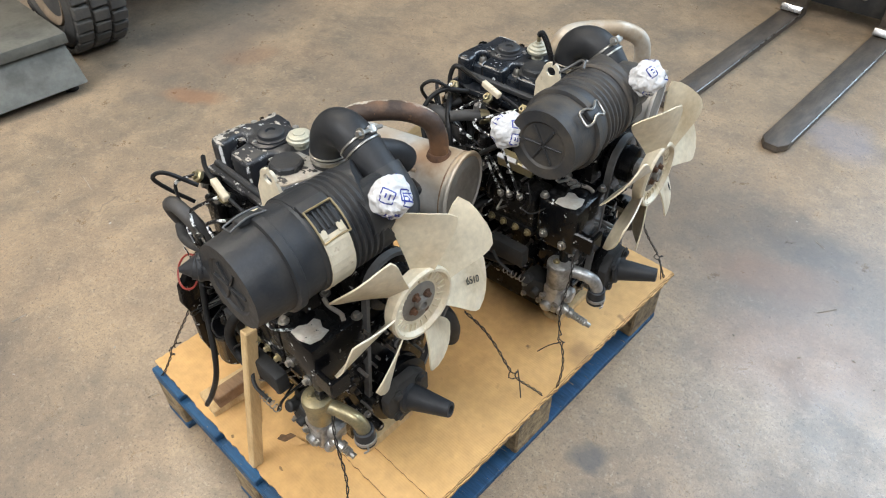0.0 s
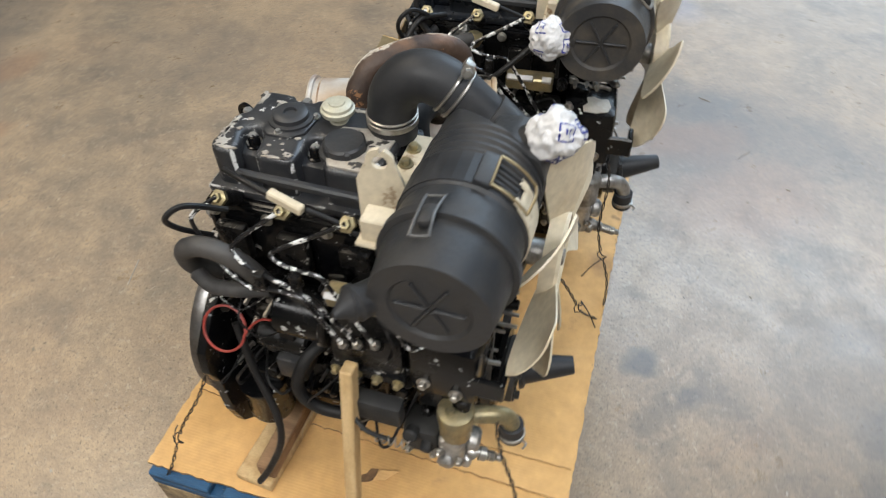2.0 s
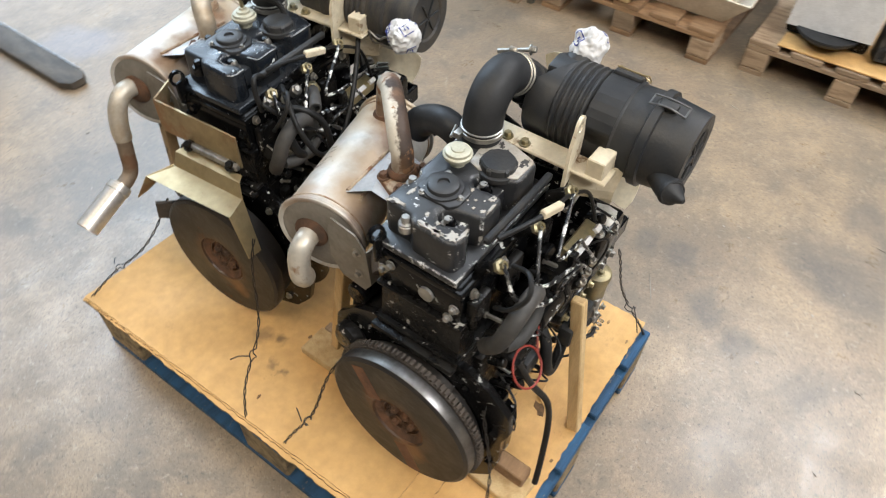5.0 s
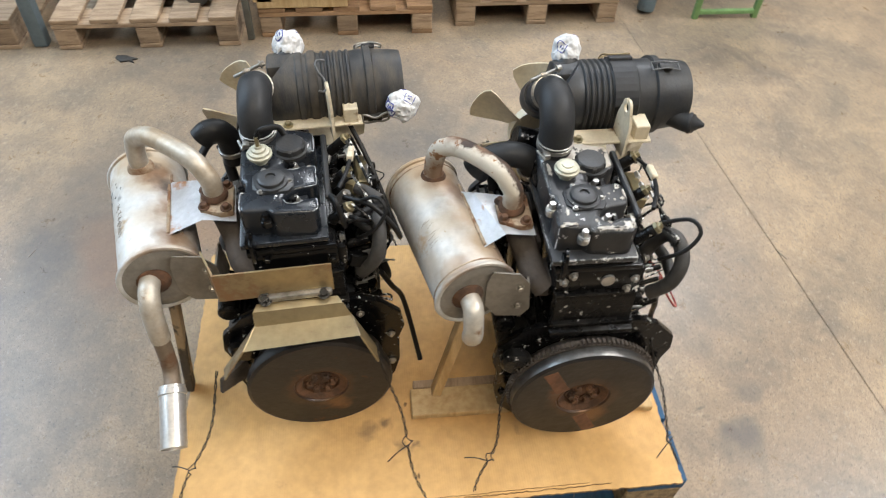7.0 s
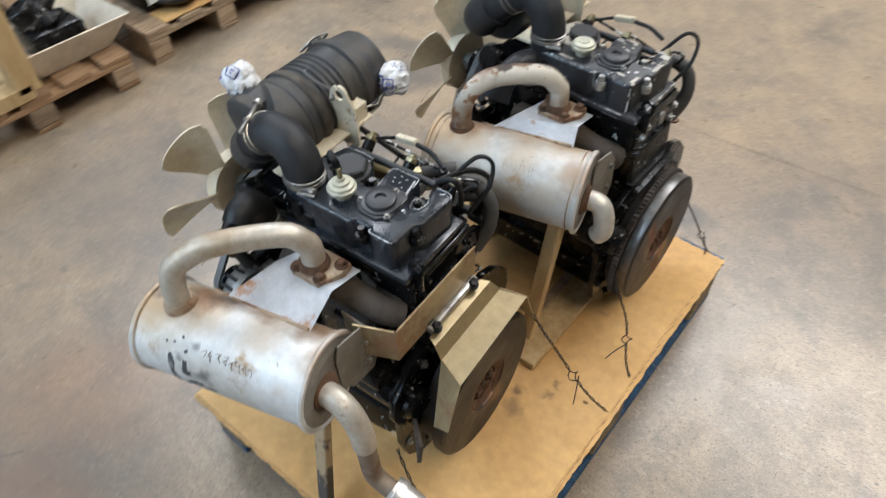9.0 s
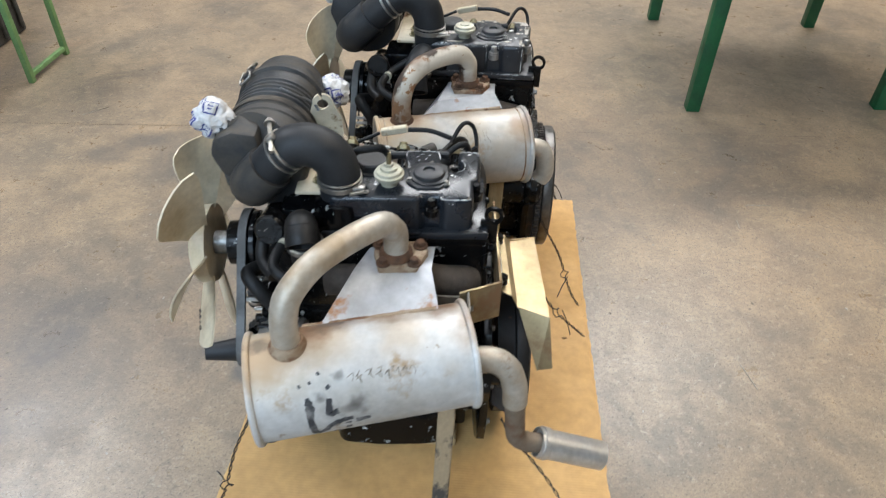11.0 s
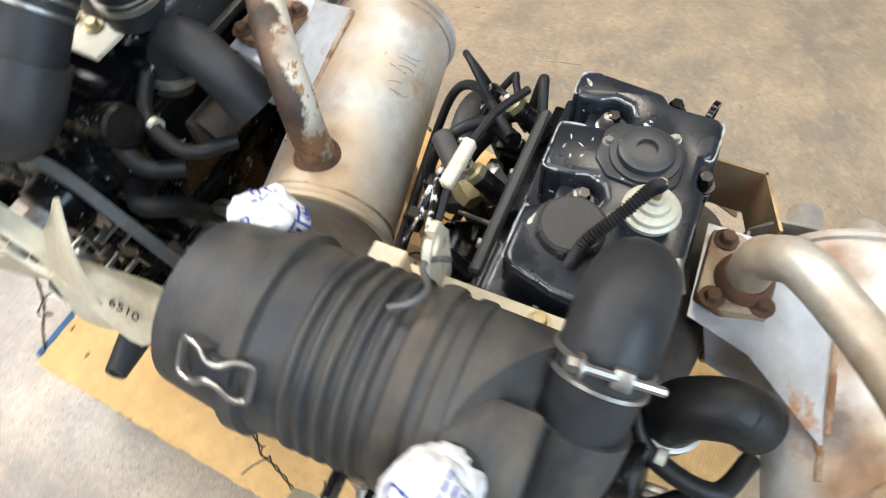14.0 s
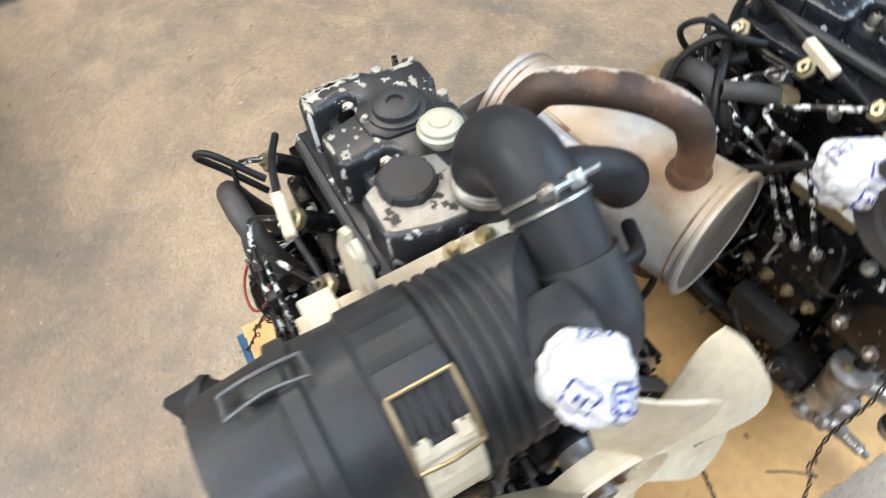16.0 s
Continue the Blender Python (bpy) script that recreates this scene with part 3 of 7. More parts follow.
def tube(bm, pts, r, seg=12, n=8, caps=True, radii=None, raw=False, flat=1.0, hollow=0.0):
    path = [V(p) for p in pts] if raw else smooth_path(pts, n)
    t0 = (path[1] - path[0]).normalized()
    _, s, u = basis(t0)
    rings = []
    for i, p in enumerate(path):
        t = (path[min(i + 1, len(path) - 1)] - path[max(i - 1, 0)]).normalized()
        s = (s - t * s.dot(t)).normalized()
        u = s.cross(t).normalized()
        f = i / (len(path) - 1)
        rr = r
        if radii:
            k = f * (len(radii) - 1)
            a = min(int(k), len(radii) - 2)
            rr = radii[a] + (radii[a + 1] - radii[a]) * (k - a)
        rings.append([bm.verts.new(p + (s * math.cos(2 * math.pi * j / seg) + u * flat * math.sin(2 * math.pi * j / seg)) * rr) for j in range(seg)])
    for p, q in zip(rings, rings[1:]):
        for i in range(seg):
            bm.faces.new((p[i], p[(i + 1) % seg], q[(i + 1) % seg], q[i]))
    if hollow:
        for ring, k in ((rings[0], 1), (rings[-1], -1)):
            c = sum((v.co for v in ring), V()) / seg
            d = (path[1] - path[0]).normalized() if k == 1 else (path[-2] - path[-1]).normalized()
            a = [bm.verts.new(c + (v.co - c) * hollow) for v in ring]
            b = [bm.verts.new(v.co + d * r * 1.2) for v in a]
            for x, y in ((ring, a), (a, b)):
                for i in range(seg):
                    bm.faces.new((x[i], x[(i + 1) % seg], y[(i + 1) % seg], y[i]))
            bm.faces.new(b)
    elif caps:
        bm.faces.new(rings[0])
        bm.faces.new(rings[-1])
    return bm


def prism(bm, outline, z0, z1, bevel=0.0, m=None, seg=2):
    """Extrudes an outline of (x, y) from z0 to z1, with its upper edge rounded."""
    lo = [bm.verts.new((x, y, z0)) for x, y in outline]
    f = bm.faces.new(lo)
    r = bmesh.ops.extrude_face_region(bm, geom=[f])
    up = [v for v in r["geom"] if isinstance(v, bmesh.types.BMVert)]
    for v in up:
        v.co.z = z1
    vs = set(lo) | set(up)
    if bevel:
        es = [e for e in bm.edges if e.verts[0] in vs and e.verts[1] in vs and (e.verts[0].co.z > (z0 + z1) / 2 or e.verts[1].co.z > (z0 + z1) / 2) == (z1 > z0)]
        es = [e for e in es if not all(abs(v.co.z - z0) < 1e-6 for v in e.verts)]
        r = bmesh.ops.bevel(bm, geom=es, offset=bevel, segments=seg, profile=0.5, affect="EDGES")
        vs = {v for v in vs if v.is_valid} | {v for f in r["faces"] for v in f.verts}
    if m is not None:
        bmesh.ops.transform(bm, matrix=m, verts=list(vs))
    return bm


def sheet(bm, pts, thick, extra=None):
    """A flat or folded plate: quads or polygons of points, thickened."""
    ps = [V(p) for p in pts]
    nrm = (ps[1] - ps[0]).cross(ps[2] - ps[0]).normalized() * thick
    a = [bm.verts.new(p) for p in ps]
    b = [bm.verts.new(p + nrm) for p in ps]
    bm.faces.new(a)
    bm.faces.new(b[::-1])
    for i in range(len(ps)):
        j = (i + 1) % len(ps)
        bm.faces.new((a[i], b[i], b[j], a[j]))
    return bm


def bolt(bm, p, axis, r=0.007, h=0.008, washer=True):
    a = V(axis).normalized()
    p = V(p)
    if washer:
        cyl(bm, p, p + a * 0.0025, r * 1.55, 12)
    lathe(bm, p + a * (0.0025 if washer else 0), a, [(0, 0), (0, r), (h * 0.85, r), (h, r * 0.85), (h, 0)], 6, closed=False)
    return bm


def B():
    return bmesh.new()


# ---- hall ----
floor = B()
box(floor, (0, 0, -0.1), (24, 24, 0.2))
tagged(part("floor", floor, CONCRETE), "worn power-floated concrete floor with stains and saw cuts", "floor", kind="structure")


def wall(name, c, size, label):
    bm = B()
    box(bm, c, size)
    return tagged(part(name, bm, WALL_PAINT), label, "wall", kind="structure")


wall("wall_west", (-12.1, 0, 3.5), (0.2, 24.4, 7), "plain painted hall wall")
# added dark wall stands in for the dark space beyond the stored pallets
wall("wall_partition", (3.7, -1.2, 1.3), (0.12, 7.0, 2.6), "plain dark partition added as a backdrop behind the stored pallets").data.materials[0] = MACHINE_DARK
wall("wall_south", (0, -12.1, 3.5), (24, 0.2, 7), "plain painted hall wall")
wall("wall_east", (12.1, 0, 3.5), (0.2, 24.4, 7), "plain painted hall wall")
bm = B()
box(bm, (-5.9, 12.1, 3.5), (12.2, 0.2, 7))
box(bm, (10.1, 12.1, 3.5), (3.8, 0.2, 7))
box(bm, (4.2, 12.1, 6.85), (8.0, 0.2, 0.3))
tagged(part("wall_north", bm, WALL_PAINT), "painted hall wall with an open gate", "wall", kind="structure")
bm = B()
gx = sorted({-12.2, 12.2, *(x + s * w / 2 for x, y, w, h, *_ in ROOFLIGHTS for s in (-1, 1))})
gy = sorted({-12.2, 12.2, *(y + s * h / 2 for x, y, w, h, *_ in ROOFLIGHTS for s in (-1, 1))})
for x0, x1 in zip(gx, gx[1:]):
    for y0, y1 in zip(gy, gy[1:]):
        cx, cy = (x0 + x1) / 2, (y0 + y1) / 2
        if not any(abs(cx - x) < w / 2 and abs(cy - y) < h / 2 for x, y, w, h, *_ in ROOFLIGHTS):
            box(bm, (cx, cy, 7.1), (x1 - x0, y1 - y0, 0.2))
tagged(part("ceiling", bm, WALL_PAINT), "plain hall ceiling with open rooflights", "ceiling", kind="structure")

# saw cuts in the floor
for p, q in (((2.9, -1.09), (-3.2, -1.56)),):
    bm = B()
    p, q = V((*p, 0)), V((*q, 0))
    s = (q - p).normalized().cross(V((0, 0, 1))) * 0.0013
    sheet(bm, [p + s, p - s, q - s, q + s], 0.0008)
    tagged(part("floor_joint", bm, GREASE), "dark narrow saw-cut joint in the concrete floor", "joint", kind="structure")

# ---- blue pallet with cardboard ----
TOP = 0.198
PX0, PX1, PY0, PY1 = -0.385, 0.415, -0.585, 0.635
pallet = thing("blue_pallet", (0.015, 0.025, 0), "blue painted wooden pallet carrying two engines on the concrete floor", "pallet")
PO = V((0.015, 0.025, 0))


def pallet_parts(parent, x0, x1, y0, y1, wood, block, height, o, deck_gap=0.03):
    """Blocks, runners along y, boards across x and a deck along y; returns nothing."""
    lx, ly = x1 - x0, y1 - y0
    xs = (x0 + 0.05, (x0 + x1) / 2, x1 - 0.05)
    ys = (y0 + 0.072, (y0 + y1) / 2, y1 - 0.072)
    t = 0.022
    hb = height - 3 * t
    for x in xs:
        bm = B()
        box(bm, V((x, (y0 + y1) / 2, t / 2)) - o, (0.1, ly, t), 0.003, seg=1)
        part("runner", bm, wood, parent)
        for y in ys:
            bm = B()
            box(bm, V((x, y, t + hb / 2)) - o, (0.098, 0.143, hb - 0.001), 0.005, seg=1)
            part("block", bm, block, parent)
    for y in ys:
        bm = B()
        box(bm, V(((x0 + x1) / 2, y, t + hb + t / 2)) - o, (lx, 0.143, t - 0.001), 0.003, seg=1)
        part("stringer_board", bm, wood, parent)
    nb = 5
    w = (lx - (nb - 1) * deck_gap) / nb
    for i in range(nb):
        bm = B()
        box(bm, V((x0 + w / 2 + i * (w + deck_gap), (y0 + y1) / 2, height - t / 2)) - o, (w, ly, t - 0.001), 0.003, seg=1)
        part("deck_board", bm, wood, parent)


pallet_parts(pallet, PX0, PX1, PY0, PY1, BLUE_WOOD, RAW_BLOCK, TOP - 0.018, PO)


def card_sheet(name, outline, z0, z1, label, ragged=0.003, steps=40, seed=3):
    """A sheet of board with a slightly uneven rim."""
    rnd = random.Random(seed)
    pts = []
    for (x0, y0), (x1, y1) in zip(outline, outline[1:] + outline[:1]):
        n = max(2, int(math.hypot(x1 - x0, y1 - y0) * steps))
        for i in range(n):
            f = i / n
            k = 0 if i == 0 else ragged
            pts.append((x0 + (x1 - x0) * f + rnd.uniform(-k, k), y0 + (y1 - y0) * f + rnd.uniform(-k, k)))
    bm = B()
    prism(bm, pts, z0, z1)
    ob = part(name, bm, CARDBOARD, sharp=30)
    # darker side faces paint the shadow line along each sheet's edge
    ob.data.materials.append(CARD_EDGE)
    for face in ob.data.polygons:
        face.material_index = int(abs(face.normal.z) < 0.5)
    return tagged(ob, label, "cardboard")


card_sheet("cardboard_sheet", [(-0.392, -0.568), (0.428, -0.561), (0.432, 0.652), (-0.396, 0.650)], TOP - 0.017, TOP - 0.0100, "brown corrugated cardboard sheet lying on the blue pallet", 0.002, steps=90)
card_sheet("cardboard_sheet", [(-0.380, -0.390), (0.4265, -0.411), (0.4300, 0.648), (-0.393, 0.647)], TOP - 0.0097, TOP - 0.0040, "middle brown cardboard sheet with a ragged folded edge", 0.0022, steps=110, seed=5)
card_sheet("cardboard_sheet", [(-0.376, -0.336), (0.4235, -0.345), (0.4270, 0.645), (-0.390, 0.644)], TOP - 0.0037, TOP, "upper brown cardboard sheet cut straight along one edge", 0.0010, steps=110, seed=7)

# ---- engines ----
OA = V((0.0, -0.30, TOP))
TALL = 1.04


class Eng:
    """Adds parts, given in the coordinates of the first engine, to one engine."""

    def __init__(self, root):
        self.root = root
        self.stretch = 1.0

    def add(self, name, bm, material, parent=None, label="", sharp=35):
        bmesh.ops.translate(bm, verts=bm.verts[:], vec=-OA)
        for v in bm.verts:
            v.co.z *= self.stretch
        return part(name, bm, material, parent or self.root, label, sharp=sharp)

    def bolts(self, name, rows, material, parent=None, label=""):
        """One part for each bolt: place, axis, radius, height."""
        for p, axis, rad, h in rows:
            bm = B()
            bolt(bm, p, axis, rad, h)
            self.add(name, bm, material, parent, label)

    def tubes(self, name, rows, material, parent=None, label=""):
        """One part for each hose or pipe: points, radius."""
        for pts, rad in rows:
            self.add(name, tube(B(), pts, rad, 12 if rad > 0.005 else 8, 6), material, parent, label)


def fan_blade(hub, ang, r0=0.062, r1=0.186, pitch=-33):
    bm = B()
    hub = V(hub)
    rad = V((0, math.cos(ang), math.sin(ang)))
    tan = V((1, 0, 0)).cross(rad)
    nr, nc = 9, 7
    grid = {}
    for side in (0, 1):
        for i in range(nr):
            f = i / (nr - 1)
            r = r0 + (r1 - r0) * f
            p = radians(pitch * (1.25 - 0.45 * f))
            ch = tan * math.cos(p) + V((1, 0, 0)) * math.sin(p)
            nm = V((1, 0, 0)) * math.cos(p) - tan * math.sin(p)
            w = 0.040 + (0.118 - 0.040) * min(1, f * 1.2) ** 1.1
            for j in range(nc):
                g = j / (nc - 1) * 2 - 1
                tip = -0.010 * abs(g) ** 4 * f
                q = hub + rad * (r + tip + 0.006 * g * f) + ch * (g * w / 2) + nm * (0.010 * (1 - g * g) * f) + tan * (0.012 * f)
                grid[side, i, j] = bm.verts.new(q + nm * (0.0016 if side else -0.0016))
    for i in range(nr - 1):
        for j in range(nc - 1):
            for s in (0, 1):
                bm.faces.new((grid[s, i, j], grid[s, i + 1, j], grid[s, i + 1, j + 1], grid[s, i, j + 1]))
    rim = [(i, 0) for i in range(nr)] + [(nr - 1, j) for j in range(1, nc)] + [(i, nc - 1) for i in range(nr - 2, -1, -1)] + [(0, j) for j in range(nc - 2, 0, -1)]
    for a, b in zip(rim, rim[1:] + rim[:1]):
        bm.faces.new((grid[0, a[0], a[1]], grid[0, b[0], b[1]], grid[1, b[0], b[1]], grid[1, a[0], a[1]]))
    return bm


def letters(text, size, m, material, name, parent, label=""):
    cu = bpy.data.curves.new(name, "FONT")
    cu.body, cu.size, cu.extrude, cu.align_x, cu.align_y = text, size, 0.0004, "CENTER", "CENTER"
    tmp = bpy.data.objects.new("tmp", cu)
    scene.collection.objects.link(tmp)
    me = bpy.data.meshes.new_from_object(tmp.evaluated_get(bpy.context.evaluated_depsgraph_get()))
    bpy.data.objects.remove(tmp)
    me.transform(m)
    me.materials.clear()
    me.materials.append(material)
    ob = new(name, me)
    ob.parent = parent
    if label:
        ob["label"] = label
    return ob


def bulge(d):
    """Rounded-cylinder shape of paper wrapped over a tube."""
    return 0.94 / (math.hypot(d.x, d.y) ** 3 + abs(d.z) ** 3) ** (1 / 3)


def crumple(d, seed):
    """Broad folds and shallow creases of crumpled paper."""
    return 1.06 + noise.noise(d * 1.9 + V((seed, 0, 0))) * 0.18 - abs(noise.noise(d * 3.3 + V((0, seed, 0)))) * 0.20 + noise.noise(d * 8 + V((0, 0, seed))) * 0.025


def crumpled_paper(bm, c, r, axis, seed, squash=1.0):
    """A ball of paper wrapped over a tube end."""
    g = bmesh.ops.create_icosphere(bm, subdivisions=5, radius=1.0)
    a, s, u = basis(axis)
    for v in g["verts"]:
        d = v.co.normalized()
        rr = r * crumple(d, seed) * bulge(d)
        loc = s * d.x + u * d.y + a * d.z * squash
        v.co = V(c) + loc * rr
    return bm


def paper_plug(eng, parent, c, r, axis, seed, label):
    ob = eng.add("paper_wrap", crumpled_paper(B(), c, r, axis, seed), PAPER, parent, label, sharp=50)
    a, s, u = basis(axis)
    rnd = random.Random(seed)
    def on_paper(q):
        dd = V((q.dot(s), q.dot(u), q.dot(a))).normalized()
        return V(c) + (s * dd.x + u * dd.y + a * dd.z) * r * (crumple(dd, seed) + 0.015) * bulge(dd)

    for k in range(8):
        bm = B()
        d = V((rnd.gauss(0, 1), rnd.gauss(0, 1), rnd.gauss(0, 1))).normalized()
        n = (s * d.x + u * d.y + a * d.z).normalized()
        t = n.cross(V((rnd.uniform(-1, 1), rnd.uniform(-1, 1), 1))).normalized()
        w = n.cross(t)
        h = rnd.uniform(0.24, 0.34)
        # a printed frame, not always whole, and a bar inside it
        lines = [((-h, -h), (h, -h)), ((h, -h), (h, h)), ((h, h), (-h, h)), ((-h, h), (-h, -h))][:rnd.choice((2, 3, 4))] + [((-h * 0.3, -h * 0.4), (-h * 0.3, h * 0.4)), ((h * 0.25, -h * 0.4), (h * 0.25, h * 0.2))]
        for (x0, y0), (x1, y1) in lines:
            ex, ey = x1 - x0, y1 - y0
            ln = math.hypot(ex, ey)
            px, py = -ey / ln * 0.035, ex / ln * 0.035
            for i in range(5):
                quad = []
                for f, g in ((i / 5, -1), ((i + 1) / 5, -1), ((i + 1) / 5, 1), (i / 5, 1)):
                    quad.append(bm.verts.new(on_paper(n + t * (x0 + ex * f + px * g) + w * (y0 + ey * f + py * g))))
                bm.faces.new(quad)
        bmesh.ops.remove_doubles(bm, verts=bm.verts[:], dist=0.0001)
        eng.add("printed_mark", bm, INK, ob, "blue printed mark on white paper")
    return ob


def build_engine(root, first):
    e = Eng(root)
    e.stretch = TALL
    add = e.add
    cover_mat = COVER_CHIPPED if first else COVER_GLOSS
    yc = -0.30

    # crankcase, head and sump
    bm = B()
    box(bm, (0.01, -0.292, 0.455), (0.40, 0.185, 0.27), 0.012)
    block = add("engine_block", bm, CAST_DARK)
    for x in (-0.12, -0.01, 0.10):
        for y, w in ((-0.388, 0.03), (-0.197, 0.02)):
            bm = B()
            box(bm, (x, y, 0.46), (0.055, w, 0.20), 0.008)
            add("block_rib", bm, CAST_DARK, block)
    bm = B()
    box(bm, (0.205, -0.29, 0.47), (0.03, 0.25, 0.30), 0.01)
    add("front_plate", bm, BLACK_PAINT, block)
    bm = B()
    box(bm, (-0.0165, -0.290, 0.68), (0.343, 0.165, 0.175), 0.010)
    box(bm, (-0.0165, -0.288, 0.755), (0.349, 0.176, 0.016), 0.003)
    head = add("cylinder_head", bm, BLACK_PAINT)
    for x in (-0.15, -0.05, 0.05):
        bm = B()
        box(bm, (x, -0.385, 0.70), (0.05, 0.02, 0.07), 0.006)
        add("head_boss", bm, CAST_DARK, head)
    bm = B()
    box(bm, (-0.03, -0.297, 0.592), (0.385, 0.178, 0.014), 0.003)
    add("head_gasket", bm, CAST_DARK, head)
    e.bolts("head_bolt", [((x, -0.384, 0.757), (0, -1, 0.2), 0.006, 0.007) for x in (-0.17, -0.085, 0.01, 0.11)], ZINC, head)
    bm = B()
    prism(bm, [(-0.17, -0.385), (0.20, -0.385), (0.20, -0.205), (-0.17, -0.205)], 0.325, 0.235, 0.02)
    box(bm, (0.01, -0.295, 0.325), (0.41, 0.215, 0.012), 0.003)
    if not first:
        prism(bm, [(-0.14, -0.22), (-0.15, -0.182), (-0.08, -0.170), (0.02, -0.168), (0.10, -0.176), (0.12, -0.22)], 0.222, 0.318, 0.012)
    sump = add("oil_sump", bm, BLACK_PAINT)
    e.bolts("sump_bolt", [((-0.17 + i * 0.045, y, 0.319), (0, 0, -1), 0.005, 0.006) for i in range(9) for y in (-0.395, -0.195)], ZINC, sump)

    # rocker cover with three lobes towards the injector side
    o = [(-0.179, -0.335), (-0.174, -0.346), (-0.165, -0.351), (-0.144, -0.351), (-0.137, -0.344), (-0.138, -0.325), (-0.147, -0.308), (-0.144, -0.292), (-0.130, -0.285), (-0.116, -0.292), (-0.110, -0.312),
         (-0.105, -0.345), (-0.098, -0.352), (-0.050, -0.352), (-0.043, -0.345), (-0.043, -0.322), (-0.048, -0.306), (-0.044, -0.291), (-0.031, -0.285), (-0.017, -0.291), (-0.010, -0.312), (-0.003, -0.344), (0.006, -0.352),
         (0.056, -0.352), (0.066, -0.344), (0.080, -0.300), (0.086, -0.215), (0.076, -0.201), (-0.070, -0.200), (-0.076, -0.210), (-0.104, -0.210), (-0.110, -0.200), (-0.150, -0.199), (-0.161, -0.207), (-0.161, -0.256), (-0.173, -0.264)]
    bm = B()
    prism(bm, o, 0.772, 0.844, 0.008, seg=3)
    cover = add("rocker_cover", bm, cover_mat, label="chipped dark grey painted cover" if first else "glossy dark blue-black painted cover", sharp=50)
    if not first:
        # small paint flakes
        for x_, y_, rx, ry, turn in ((-0.086, -0.334, 0.0030, 0.0007, 20), (-0.073, -0.337, 0.0034, 0.0007, -10), (-0.064, -0.328, 0.0028, 0.0008, 15), (-0.080, -0.322, 0.0032, 0.0006, 60), (-0.068, -0.318, 0.0028, 0.0008, -30), (-0.090, -0.314, 0.0022, 0.0007, 0), (-0.158, -0.338, 0.0060, 0.0020, 40), (0.066, -0.222, 0.0100, 0.0055, 70), (0.074, -0.236, 0.0060, 0.0030, 20), (0.016, -0.338, 0.0080, 0.0020, -15), (0.006, -0.318, 0.0050, 0.0030, 60)):
            bm = B()
            rim = [(rx * math.cos(k * 0.7) * (0.7 + 0.5 * ((k * 7) % 3) / 2), ry * math.sin(k * 0.7) * (0.7 + 0.5 * ((k * 5) % 4) / 3)) for k in range(9)]
            cs, sn = math.cos(radians(turn)), math.sin(radians(turn))
            prism(bm, [(x_ + p * cs - q * sn, y_ + p * sn + q * cs) for p, q in rim], 0.8435, 0.8443)
            add("paint_chip", bm, WORN_GLINT, cover)
    # recesses between the lobes, with a domed nut in each
    bm = B()
    prism(bm, [(-0.160, -0.330), (0.060, -0.330), (0.074, -0.215), (-0.155, -0.205)], 0.774, 0.823, 0.004)
    add("cover_floor", bm, cover_mat, cover)
    for x_, y_ in ((-0.128, -0.307), (-0.030, -0.307)):
        bm = B()
        lathe(bm, (x_, y_, 0.822), (0, 0, 1), [(0, 0.0125), (0.003, 0.0125), (0.004, 0.0095), (0.012, 0.0090), (0.017, 0.0060), (0.019, 0.0)], 18)
        add("cover_nut", bm, BLACK_PAINT if first else ZINC, cover)
    if not first:
        # rubbed-off paint and painted gloss highlights in runs along the rounded upper edge
        rnd = random.Random(17)
        ring = []
        for i, (x, y) in enumerate(o):
            (xa, ya), (xb, yb) = o[i - 1], o[(i + 1) % len(o)]
            tx, ty = xb - xa, yb - ya
            ln = math.hypot(tx, ty)
            ring.append(V((x - ty / ln * 0.0023, y + tx / ln * 0.0023, 0.8419)))
        for i0, i1, f0, f1 in ((0, 4, 0.3, 0.6), (5, 8, 0.2, 0.7), (10, 13, 0.4, 0.55), (12, 15, 0.6, 0.5), (15, 17, 0.3, 0.5), (18, 21, 0.2, 0.6), (21, 24, 0.3, 0.4), (24, 25, 0.1, 0.6), (25, 26, 0.55, 0.9), (27, 28, 0.45, 0.75), (30, 33, 0.2, 0.6), (34, 35, 0.1, 0.8)):
            pts = [ring[i0].lerp(ring[i0 + 1], f0)] + ring[i0 + 1:i1] + [ring[i1 - 1].lerp(ring[i1], f1)]
            way = smooth_path(pts, 6)
            bm = B()
            tube(bm, way, 0.0014, 7, raw=True, radii=[0.0002] + [rnd.choice((0.0004, 0.0010, 0.0015)) for _ in way] + [0.0002])
            add("worn_edge", bm, WORN_GLINT, cover, "bare rubbed metal and painted gloss glints")
    bm = B()
    box(bm, (-0.046, -0.277, 0.775), (0.284, 0.172, 0.014), 0.004)
    add("cover_rim", bm, cover_mat, cover)
    bm = B()
    prism(bm, [(-0.118, -0.296), (-0.104, -0.306), (-0.070, -0.306), (-0.052, -0.290), (-0.048, -0.242), (-0.066, -0.226), (-0.104, -0.226), (-0.120, -0.246)], 0.842, 0.848, 0.003)
    add("boss_pad", bm, COVER_PLAIN, cover)
    if first:
        bm = B()
        prism(bm, [(0.006, -0.345), (0.056, -0.346), (0.062, -0.340), (0.075, -0.298), (0.078, -0.262), (0.040, -0.252), (-0.006, -0.258), (-0.014, -0.282), (-0.006, -0.306), (0.000, -0.335)], 0.843, 0.8462, 0.001)
        add("bare_patch", bm, BARE_ALU, cover, "bare stained metal where the paint is gone")
        bm = B()
        rng = random.Random(31)

        def chip(cx, cy, rx, ry):
            c = [2 * math.pi * k / 23 for k in range(23)]
            f = [rng.uniform(0.40, 1.10) for k in c]
